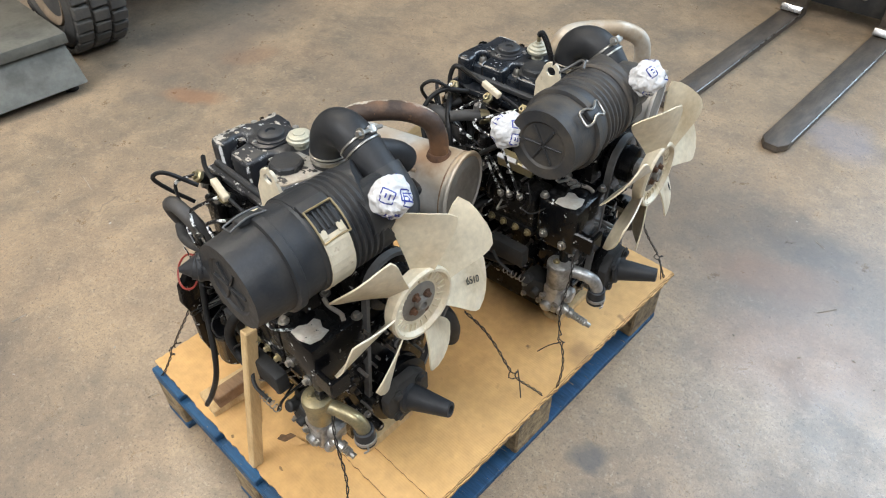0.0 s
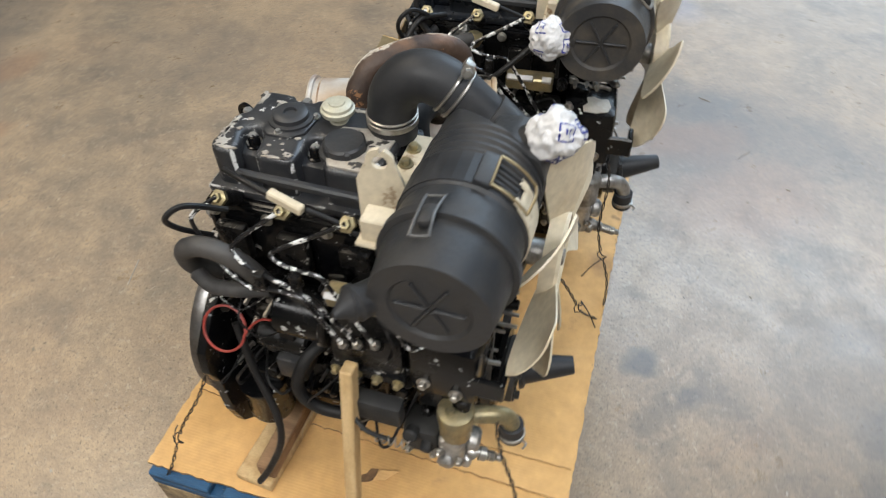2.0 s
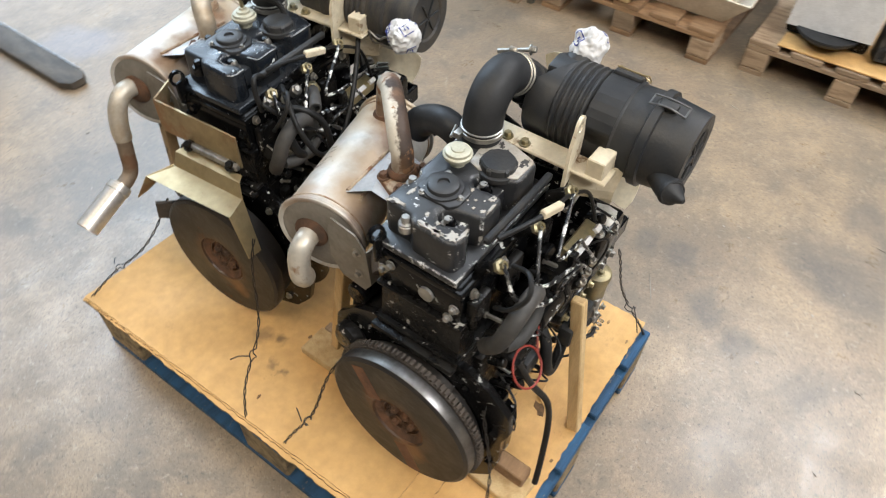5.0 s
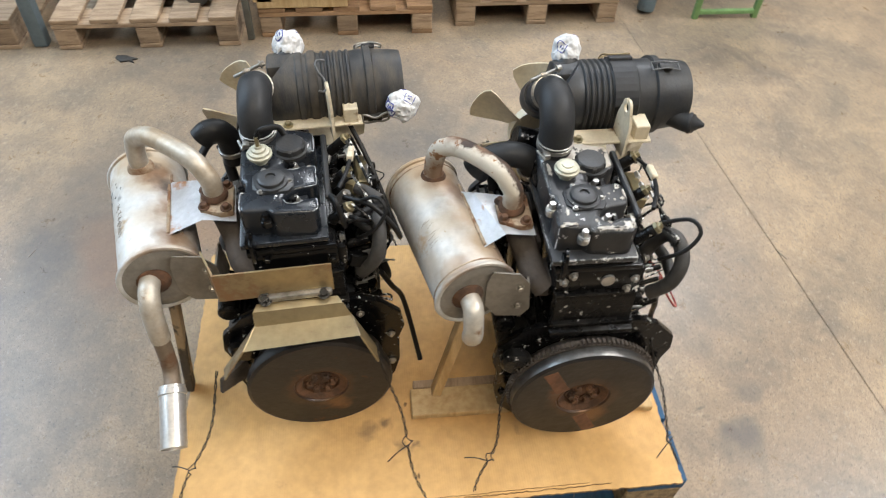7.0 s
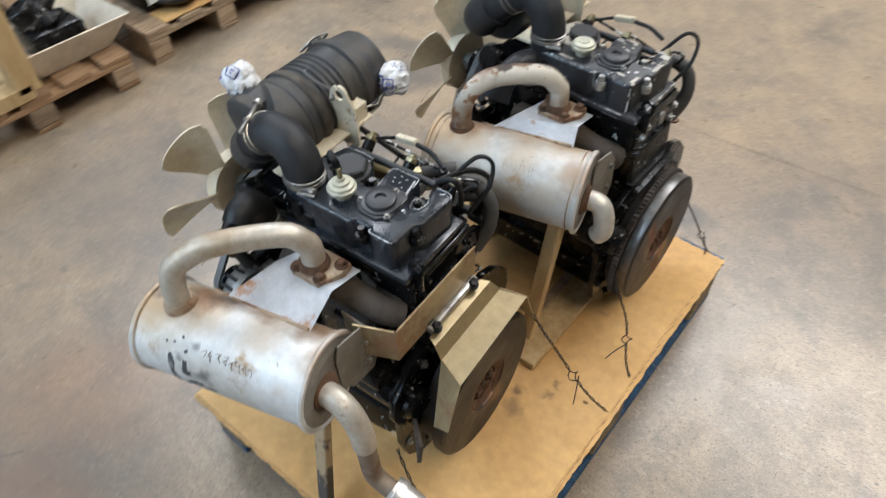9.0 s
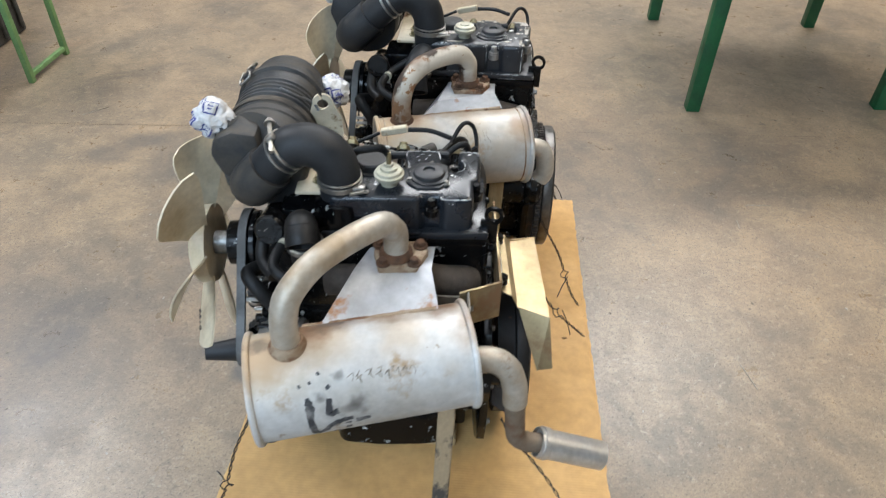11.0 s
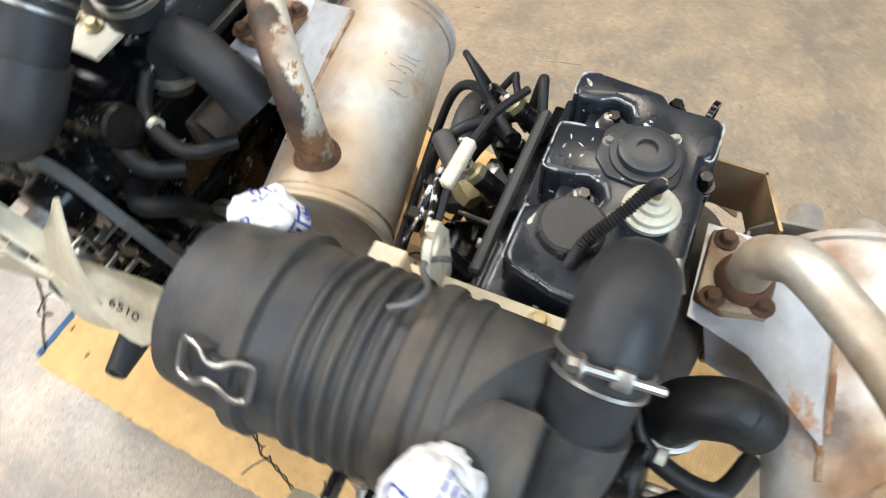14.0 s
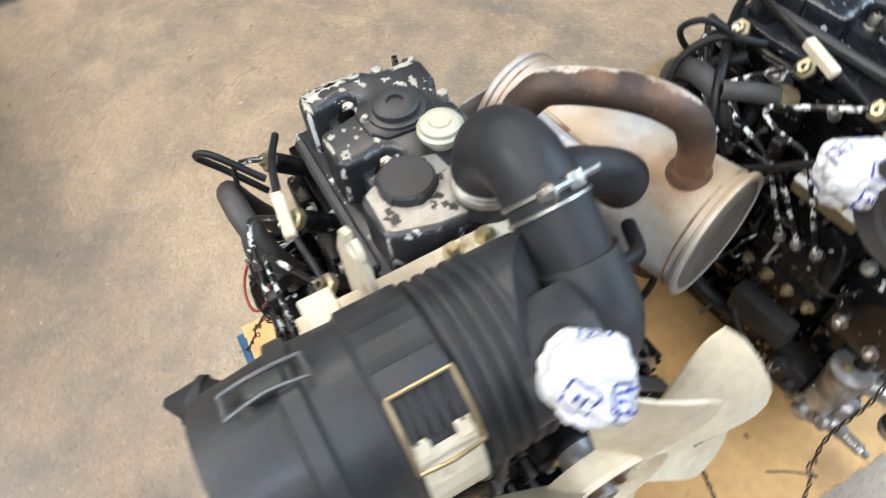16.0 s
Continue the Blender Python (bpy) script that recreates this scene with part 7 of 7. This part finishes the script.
batten((0.28, 0.25, TOP + 0.0115), (0.28, 0.39, TOP + 0.0115), 0.05, 0.020, "short pine block under the engine")


def wire_tie(p, q, sag, seed, label="twisted annealed wire tying the engine to the pallet"):
    """Two wires twisted round one another, with an open loop and a loose end."""
    p, q = V(p), V(q)
    rnd = random.Random(seed)
    a, s, u = basis(q - p)
    n = 70
    root = None
    f_loop = rnd.uniform(0.55, 0.7)
    for k in (0, 1):
        pts = []
        for i in range(n + 1):
            f = i / n
            tw = f * 46 + k * math.pi
            r = 0.0022 + 0.011 * math.exp(-((f - f_loop) / 0.022) ** 2)
            c = p.lerp(q, f) + V((0, 0, -sag)) * math.sin(math.pi * f) + s * 0.008 * math.sin(f * 9 + seed) + u * 0.006 * math.sin(f * 7 + seed * 2)
            pts.append(c + (s * math.cos(tw) + u * math.sin(tw)) * r)
        bm = B()
        tube(bm, pts, 0.0014, 5, raw=True)
        if k == 0:
            e0 = p.lerp(q, f_loop + 0.04)
            tube(bm, [e0, e0 + s * 0.03 + V((0, 0, -0.012)), e0 + s * 0.055 + V((0, 0, -0.035))], 0.0014, 5, 3)
        if root is None:
            root = thing("wire_tie", p, label, "wire", "wire ties")
        bmesh.ops.translate(bm, verts=bm.verts[:], vec=-p)
        part("strand", bm, WIRE, root)


DB = V((0.100, 0.610, -0.010))
wire_tie((0.292, -0.462, 0.530), (0.395, -0.574, 0.172), 0.02, 1)
wire_tie((-0.207, -0.459, 0.540), (-0.352, -0.574, 0.180), 0.03, 2)
wire_tie((0.290, -0.110, 0.530), (0.424, 0.040, 0.186), 0.02, 3)
wire_tie((0.364, 0.153, 0.560), (0.426, 0.088, 0.186), 0.01, 4)
wire_tie((0.335, 0.540, 0.450), (0.424, 0.620, 0.190), 0.02, 5)
wire_tie((-0.222, -0.150, 0.480), (-0.380, -0.060, 0.190), 0.01, 6)
wire_tie((-0.170, 0.149, 0.556), (-0.376, 0.061, 0.190), 0.02, 7)
wire_tie(V((-0.250, -0.100, 0.450)) + DB, (-0.394, 0.645, 0.190), 0.04, 8)

# a torn patch showing the brown inside of the sheet
bm = B()
prism(bm, [(0.034, -0.484), (0.050, -0.478), (0.064, -0.468), (0.058, -0.458), (0.060, -0.448), (0.044, -0.452), (0.040, -0.464), (0.030, -0.470)], TOP - 0.0100, TOP - 0.0088)
tagged(part("torn_patch", bm, TORN), "dark torn patch in the cardboard sheet", "tear")
# small marks and chips on the cardboard
rnd = random.Random(11)
for k in range(7):
    bm = B()
    x, y = rnd.uniform(-0.33, 0.4), rnd.choice((rnd.uniform(-0.56, -0.47), rnd.uniform(-0.02, 0.12)))
    o = [(x + rnd.uniform(0.004, 0.009) * math.cos(a), y + rnd.uniform(0.002, 0.005) * math.sin(a)) for a in [i * 1.05 for i in range(6)]]
    zz = TOP - 0.0100 if y < -0.42 else TOP
    prism(bm, o, zz + 0.0003, zz + 0.0022)
    tagged(part("wood_chip", bm, CARD_EDGE), "small torn chip lying on the cardboard", "chip", "chips on the cardboard")
bm = B()
sheet(bm, [(0.056, -0.474, TOP - 0.008), (0.080, -0.466, TOP - 0.007), (0.104, -0.446, TOP + 0.004), (0.066, -0.452, TOP - 0.001)], 0.002)
tagged(part("torn_flap", bm, CARDBOARD), "torn cardboard flap on the sheet", "flap")

# ---- fork truck forks ----
truck = thing("fork_truck", (0.02, 3.6, 0), "dark fork truck with worn steel forks lowered to the floor", "fork truck")
TO = V((0.02, 3.6, 0))
for xc in (-0.203, 0.278):
    bm = B()
    w = 0.055
    o = [(xc - w, 3.12), (xc - w, 1.80), (xc - 0.028, 1.755), (xc + 0.028, 1.755), (xc + w, 1.80), (xc + w, 3.12)]
    prism(bm, [(x, y) for x, y in o], 0.006, 0.034, 0.004)
    bmesh.ops.translate(bm, verts=bm.verts[:], vec=-TO)
    fk = part("fork", bm, FORK, truck, "worn dark steel fork with a bright rubbed edge")
    bm = B()
    box(bm, V((xc, 3.135, 0.30)) - TO, (0.11, 0.05, 0.60), 0.012)
    box(bm, V((xc, 3.09, 0.045)) - TO, (0.11, 0.07, 0.045), 0.012)
    part("fork_shank", bm, FORK, fk)
    bm = B()
    box(bm, V((xc, 3.052, 0.06)) - TO, (0.112, 0.012, 0.035), 0.003, rot=(-25, 0, 0))
    part("rubbed_heel", bm, STEEL_EDGE, fk, "bright rubbed metal")
    bm = B()
    box(bm, V((xc + w - 0.001, 2.45, 0.0345)) - TO, (0.005, 1.25, 0.004), 0.0015, seg=1)
    part("bright_edge", bm, STEEL_EDGE, fk)
bm = B()
box(bm, V((0.02, 3.19, 0.14)) - TO, (1.0, 0.04, 0.13), 0.006)
box(bm, V((0.02, 3.19, 0.52)) - TO, (1.0, 0.04, 0.11), 0.006)
part("carriage", bm, MACHINE_DARK, truck)
for x in (-0.28, 0.32):
    bm = B()
    box(bm, V((x, 3.27, 1.0)) - TO, (0.09, 0.12, 1.9), 0.006)
    part("mast_rail", bm, MACHINE_DARK, truck)
bm = B()
box(bm, V((0.02, 3.95, 0.55)) - TO, (1.0, 1.2, 0.85), 0.06)
part("chassis", bm, MACHINE_DARK, truck)
bm = B()
bolt(bm, V((0.10, 3.17, 0.17)) - TO, (0, -1, 0), 0.014, 0.012)
part("carriage_bolt", bm, ZINC, truck)

# ---- weighing platform and the wheeled machine beyond it ----
plat = thing("steel_platform", (-2.775, -0.565, 0), "grey steel platform with an overhanging worn top plate", "platform")
bm = B()
prism(bm, [(-0.45, 0.0), (0.50, 0.0), (0.36, 0.155), (-0.45, 0.155)], -0.65, 0.64, 0.003, m=Matrix(((1, 0, 0, 0), (0, 0, 1, 0), (0, 1, 0, 0.045), (0, 0, 0, 1))))
part("sloping_body", bm, GREY_STEEL, plat)
bm = B()
box(bm, (-0.04, 0, 0.225), (0.86, 1.31, 0.05), 0.004)
part("top_plate", bm, GREY_STEEL, plat)
bm = B()
cyl(bm, (0.42, 0.58, 0.0), (0.42, 0.58, 0.05), 0.03)
part("foot", bm, RUBBER_MATT, plat)
bm = B()
cyl(bm, (0.42, -0.58, 0.0), (0.42, -0.58, 0.05), 0.03)
part("foot", bm, RUBBER_MATT, plat)
bm = B()
cyl(bm, (-0.38, 0.0, 0.0), (-0.38, 0.0, 0.05), 0.03)
part("foot", bm, RUBBER_MATT, plat)

mach = thing("wheeled_machine", (-2.95, 0.9, 0), "dark wheeled machine on dusty block-tread tyres", "machine")
MO = V((-2.95, 0.9, 0))


def wheel(c, r, w, outer):
    """A block-tread tyre with a dished rim; outer: -1 or 1, the side along y that shows."""
    c = V(c)
    bm = B()
    h = w / 2
    lathe(bm, c - V((0, h, 0)), (0, 1, 0), [(0.03, r * 0.60), (0.0, r * 0.72), (0.006, r * 0.90), (0.03, r * 0.965), (w - 0.03, r * 0.965), (w - 0.006, r * 0.90), (w, r * 0.72), (w - 0.03, r * 0.60)], 56)
    ty = part("tyre", bm, TYRE, mach, "dusty black rubber tyre with block tread")
    bm = B()
    for k in range(30):
        a = 2 * math.pi * k / 30
        for row in range(3):
            aa = a + (row % 2) * math.pi / 30
            p = c + V((r * 0.985 * math.cos(aa), -h + w * (row + 0.5) / 3, r * 0.985 * math.sin(aa)))
            box(bm, p, (0.030, w / 3 * 0.86, r * 0.165), 0.005, rot=(0, -math.degrees(aa), 0), seg=1)
    part("tread", bm, TYRE, ty)["kind"] = "stuff"
    bm = B()
    s = outer
    lathe(bm, c + V((0, s * (h - 0.035), 0)), (0, s, 0), [(-0.05, 0), (-0.05, r * 0.40), (0.0, r * 0.44), (0.004, r * 0.50), (0.012, r * 0.53), (0.022, r * 0.56), (0.026, r * 0.61), (0.016, r * 0.62)], 44, closed=False)
    part("rim", bm, RIM_TAN, ty, "dusty tan steel rim")


wheel(V((-2.80, 0.300, 0.36)) - MO, 0.36, 0.27, -1)
wheel(V((-2.86, 1.75, 0.335)) - MO, 0.335, 0.27, 1)
bm = B()
box(bm, V((-3.15, 1.0, 0.62)) - MO, (1.0, 1.15, 0.62), 0.06)
box(bm, V((-2.90, 1.0, 0.36)) - MO, (0.12, 1.3, 0.12), 0.02)
part("chassis", bm, MACHINE_DARK, mach)
bm = B()
box(bm, V((-2.62, 0.95, 0.46)) - MO, (0.10, 0.9, 0.10), 0.01)
part("bumper", bm, GREEN, mach)

# ---- stored pallets with engine parts ----


def stored_pallet(yc, wood, block, label, h=0.148, x0=1.935):
    p = thing("wooden_pallet", (x0 + 0.6, yc, 0), label, "pallet", "stored pallets", rz=90)
    pallet_parts(p, -0.41, 0.41, -0.6, 0.6, wood, block, h, V((0, 0, 0)), 0.05)
    return p


stored_pallet(1.155, PALLET_WOOD, PALLET_WOOD, "weathered wooden pallet carrying dark machine castings")
stored_pallet(0.240, PALLET_DARK, PALLET_WOOD, "brown wooden pallet with a timber frame stacked on it", x0=2.0)
stored_pallet(-0.70, PALLET_WOOD, PALLET_WOOD, "greyed wooden pallet with cardboard and a cylinder block", x0=2.06)
stored_pallet(2.15, PALLET_WOOD, PALLET_WOOD, "weathered wooden pallet carrying dark castings", x0=1.95)


def casting(name, c, size, label, seed, category, material=None, holes=0):
    """A rough cast part with ribs, bosses and bores, upright on its support."""
    rnd = random.Random(seed)
    sx, sy, sz = size
    t = thing(name, c, label, category)
    bm = B()
    box(bm, (0, 0, sz / 2), (sx, sy, sz), 0.015)
    part("casting_body", bm, material or CAST_DARK, t)
    for k in range(5):
        bm = B()
        y = (k - 2) * sy / 5.2
        box(bm, (-sx / 2 - 0.008, y, sz * 0.5), (0.02, sy * 0.05, sz * 0.86), 0.006, seg=1)
        part("rib", bm, material or CAST_DARK, t)
    for k in range(holes):
        bm = B()
        y, z = -sy * 0.42 + sy * 0.84 * (k % 6) / 5, sz * (0.22 if k < 6 else 0.78)
        lathe(bm, (-sx / 2 - 0.001, y, z), (-1, 0, 0), [(0, 0.030), (0.016, 0.027), (0.016, 0.018), (0.002, 0.017), (0.002, 0)], 18)
        part("bore", bm, MACHINE_DARK if k % 2 else CAST_DARK, t)
    for k in range(4):
        bm = B()
        cyl(bm, (rnd.uniform(-0.3, 0.3) * sx, rnd.uniform(-0.4, 0.4) * sy, sz), (rnd.uniform(-0.3, 0.3) * sx, rnd.uniform(-0.4, 0.4) * sy, sz + rnd.uniform(0.03, 0.1)), rnd.uniform(0.03, 0.06), 18, 0.006)
        part("boss", bm, material or CAST_DARK, t)
    return t


GREY_CAST = mat("grey_cast_iron", (0.085, 0.080, 0.072), 0.6, 0.2, color2=(0.05, 0.046, 0.04), scale=18, bump=0.8, bump_scale=60)
# first stored pallet: axle tube and a forked casting
ax_ = thing("axle_tube", (2.25, 1.30, 0.150), "black steel axle tube with flanges on a pallet", "axle")
bm = B()
lathe(bm, (0, -0.30, 0.10), (0, 1, 0), [(0, 0.05), (0.0, 0.10), (0.03, 0.10), (0.032, 0.06), (0.36, 0.06), (0.37, 0.08), (0.42, 0.08), (0.44, 0.04), (0.48, 0.04)], 30)
part("tube", bm, MACHINE_DARK, ax_)
bm = B()
box(bm, (0.12, 0.0, 0.13), (0.14, 0.5, 0.26), 0.03)
part("housing", bm, BLACK_PAINT, ax_)
fk_ = thing("forked_casting", (2.12, 0.93, 0.150), "grey forked cast iron bracket standing on a pallet", "casting")
for s in (-1, 1):
    bm = B()
    tube(bm, [(0, 0, 0.02), (0, s * 0.06, 0.06), (0, s * 0.12, 0.18), (0, s * 0.13, 0.34), (0, s * 0.11, 0.46)], 0.028, 10, 5)
    part("arm", bm, GREY_CAST, fk_)
bm = B()
cyl(bm, (-0.05, 0, 0.03), (0.05, 0, 0.03), 0.055, 20, 0.008)
part("hub", bm, GREY_CAST, fk_)
casting("gearbox_casting", (2.55, 1.05, 0.150), (0.35, 0.5, 0.32), "dark oily gearbox casting on a pallet", 2, "casting")
# upright bars beside the pallets
for y, x, mt, lb in ((0.700, 2.02, GREY_STEEL, "thin grey steel bar leaning between pallets"), (1.655, 2.02, BLUE_GREY, "grey-blue steel upright beside the pallets")):
    bm = B()
    box(bm, (0, 0, 0.45), (0.03 if y < 1 else 0.06, 0.03 if y < 1 else 0.06, 0.9), 0.004, rot=(0, 4, 0))
    ob = part("steel_bar", bm, mt)
    ob.location = (x, y, 0.002)
    tagged(ob, lb, "bar")
# second stored pallet: timber frame, sack with parts
fr = thing("timber_frame", (2.40, 0.42, 0.150), "pine timber collar frame on a brown pallet", "frame")
for nm, c, sz in (("front_rail", (-0.36, 0.02, 0.03), (0.09, 0.42, 0.06)), ("post", (-0.36, -0.18, 0.20), (0.09, 0.09, 0.34)), ("post", (-0.36, 0.20, 0.20), (0.09, 0.09, 0.34)), ("top_rail", (-0.36, 0.01, 0.42), (0.09, 0.46, 0.10)), ("side_rail", (0.0, -0.18, 0.03), (0.64, 0.09, 0.06))):
    bm = B()
    box(bm, c, sz, 0.004, seg=1)
    part(nm, bm, PINE, fr)
sk = thing("open_tray", (2.24, 0.0, 0.150), "cream open tray with slanting sides holding dark parts", "tray")
TRAY = mat("cream_tray", (0.66, 0.58, 0.46), 0.75, color2=(0.54, 0.46, 0.35), scale=12, bump=0.2)
lo = [(-0.13, -0.15), (0.13, -0.15), (0.13, 0.15), (-0.13, 0.15)]
hi = [(-0.19, -0.25), (0.19, -0.23), (0.18, 0.20), (-0.18, 0.20)]
bm = B()
sheet(bm, [(x, y, 0.004) for x, y in lo], 0.006)
part("tray_base", bm, TRAY, sk)
for k in range(4):
    a, b, c, d = lo[k], lo[(k + 1) % 4], hi[(k + 1) % 4], hi[k]
    bm = B()
    sheet(bm, [(*a, 0.003), (*b, 0.003), (*c, 0.125), (*d, 0.125)], 0.006)
    part("tray_side", bm, TRAY, sk)
casting("dark_parts", (2.24, 0.0, 0.158), (0.17, 0.22, 0.12), "dark oily small parts inside a tray", 5, "parts")
# third stored pallet: card, machine with a paper sheet, cylinder block
bm = B()
box(bm, (0, 0, 0), (0.70, 0.76, 0.008), 0.002, seg=1)
ob = part("cardboard_sheet", bm, CARDBOARD)
ob.location = (2.42, -0.78, 0.1535)
tagged(ob, "brown cardboard sheet on a greyed pallet", "cardboard")
mc = casting("covered_unit", (2.34, -0.545, 0.158), (0.30, 0.32, 0.34), "black machine unit with a printed paper sheet taped on", 8, "machine", BLACK_PAINT)
bm = B()
lathe(bm, (-0.16, 0.0, 0.035), (0, 0, 1), [(0, 0.10), (0.02, 0.12), (0.03, 0.12), (0.03, 0)], 28)
part("base_ring", bm, RUBBER, mc)
sh = thing("paper_sheet", (2.140, -0.545, 0.215), "white printed paper sheet hanging on a machine", "paper")
bm = B()
sheet(bm, [(0.0, 0.155, 0.0), (0.0, -0.165, 0.02), (0.02, -0.165, 0.24), (0.02, 0.155, 0.22)], 0.0015)
part("page", bm, PAPER, sh)
for k in range(6):
    bm = B()
    z0 = 0.045 + k * 0.028
    box(bm, (-0.0005 + z0 * 0.09, 0.02 + 0.02 * (k % 2), z0), (0.001, 0.14 + 0.03 * (k % 3), 0.006))
    part("text_line", bm, INK if k == 5 else BLUE_GREY, sh)
cb = casting("cylinder_block", (2.24, -0.92, 0.158), (0.10, 0.36, 0.17), "rusty brown cylinder block with rows of bores", 9, "engine block", GREY_CAST, holes=12)
cb.matrix_world = pose(2.24, -0.90, 0.158, 0, 8, 12)
# stand with green legs and castings behind, and a blue-grey post
st = thing("parts_stand", (2.3, -1.72, 0), "steel stand with pale green legs holding dark castings", "stand")
LEG_GREEN = mat("pale_green_paint", (0.20, 0.36, 0.13), 0.5, color2=(0.16, 0.29, 0.11), scale=12, bump=0.1)
for x, y in ((-0.22, 0.18), (-0.22, -0.14), (0.3, 0.18), (0.3, -0.14)):
    bm = B()
    box(bm, (x, y, 0.40), (0.028, 0.028, 0.80), 0.004)
    part("leg", bm, LEG_GREEN, st)
for x in (-0.22, 0.3):
    bm = B()
    box(bm, (x, 0.02, 0.035), (0.022, 0.31, 0.022), 0.003)
    part("cross_rail", bm, LEG_GREEN, st)
bm = B()
box(bm, (0.04, 0.02, 0.80), (0.62, 0.42, 0.04), 0.005)
part("shelf", bm, GREY_STEEL, st)
casting("dark_casting", (2.50, -1.42, 0.0), (0.3, 0.25, 0.30), "dark oily casting standing on the floor", 15, "casting")
casting("dark_casting", (2.62, -1.95, 0.0), (0.35, 0.40, 0.34), "dark oily casting standing on the floor", 16, "casting", GREY_CAST)
bm = B()
cyl(bm, (0, 0, 0), (0.10, -0.06, 0.75), 0.045, 18, 0.006)
ob = part("leaning_tube", bm, BLUE_GREY)
ob.location = (2.16, -1.30, 0.01)
tagged(ob, "blue-grey painted steel tube leaning beside a pallet", "tube")
# loose rag on the floor before the pallets
bm = B()
prism(bm, [(0.05 * math.cos(k * 0.63) * (1 + 0.4 * math.sin(k * 2.2)), 0.022 * math.sin(k * 0.63) * (1 + 0.5 * math.cos(k * 3.3))) for k in range(10)], 0, 0.008, 0.003)
ob = part("rag", bm, MACHINE_DARK)
ob.matrix_world = pose(1.84, 1.25, 0.001, 0, 0, 70)
tagged(ob, "small dark rag lying on the floor", "rag")

# ---- bench with green legs ----
bench = thing("work_bench", (-1.6, -1.85, 0), "steel work bench with dark green square legs", "bench")
for x, y in ((-1.05, -1.63), (-1.95, -1.75), (-1.05, -2.75), (-1.95, -2.75)):
    bm = B()
    box(bm, (x + 1.6, y + 1.85, 0.42), (0.062, 0.062, 0.84), 0.005)
    part("leg", bm, GREEN, bench)
bm = B()
box(bm, (0.02, -0.29, 0.865), (1.15, 1.36, 0.05), 0.006)
part("bench_top", bm, GREY_STEEL, bench)

# ---- grit and straws on the floor ----
rnd = random.Random(44)
bm = B()
for k in range(150):
    while True:
        x, y = rnd.uniform(-1.7, 1.8), rnd.uniform(-1.7, 2.0)
        if not (-0.5 < x < 0.6 and -0.75 < y < 0.85):
            break
    a = rnd.uniform(0, 6.28)
    if k < 16:
        ln, w = rnd.uniform(0.02, 0.06), 0.0008
    else:
        ln, w = rnd.uniform(0.0015, 0.005), rnd.uniform(0.001, 0.0025)
    dx, dy = math.cos(a), math.sin(a)
    prism(bm, [(x - dx * ln - dy * w, y - dy * ln + dx * w), (x - dx * ln + dy * w, y - dy * ln - dx * w), (x + dx * ln + dy * w, y + dy * ln - dx * w), (x + dx * ln - dy * w, y + dy * ln + dx * w)], 0.0002, 0.0025)
GRIT = mat("floor_grit", (0.20, 0.17, 0.13), 0.8, color2=(0.40, 0.36, 0.31), scale=3.0, mix=(0.45, 0.55), shift=False)
tagged(part("floor_grit", bm, GRIT), "scattered grit and short straws on the concrete", "grit", kind="stuff")
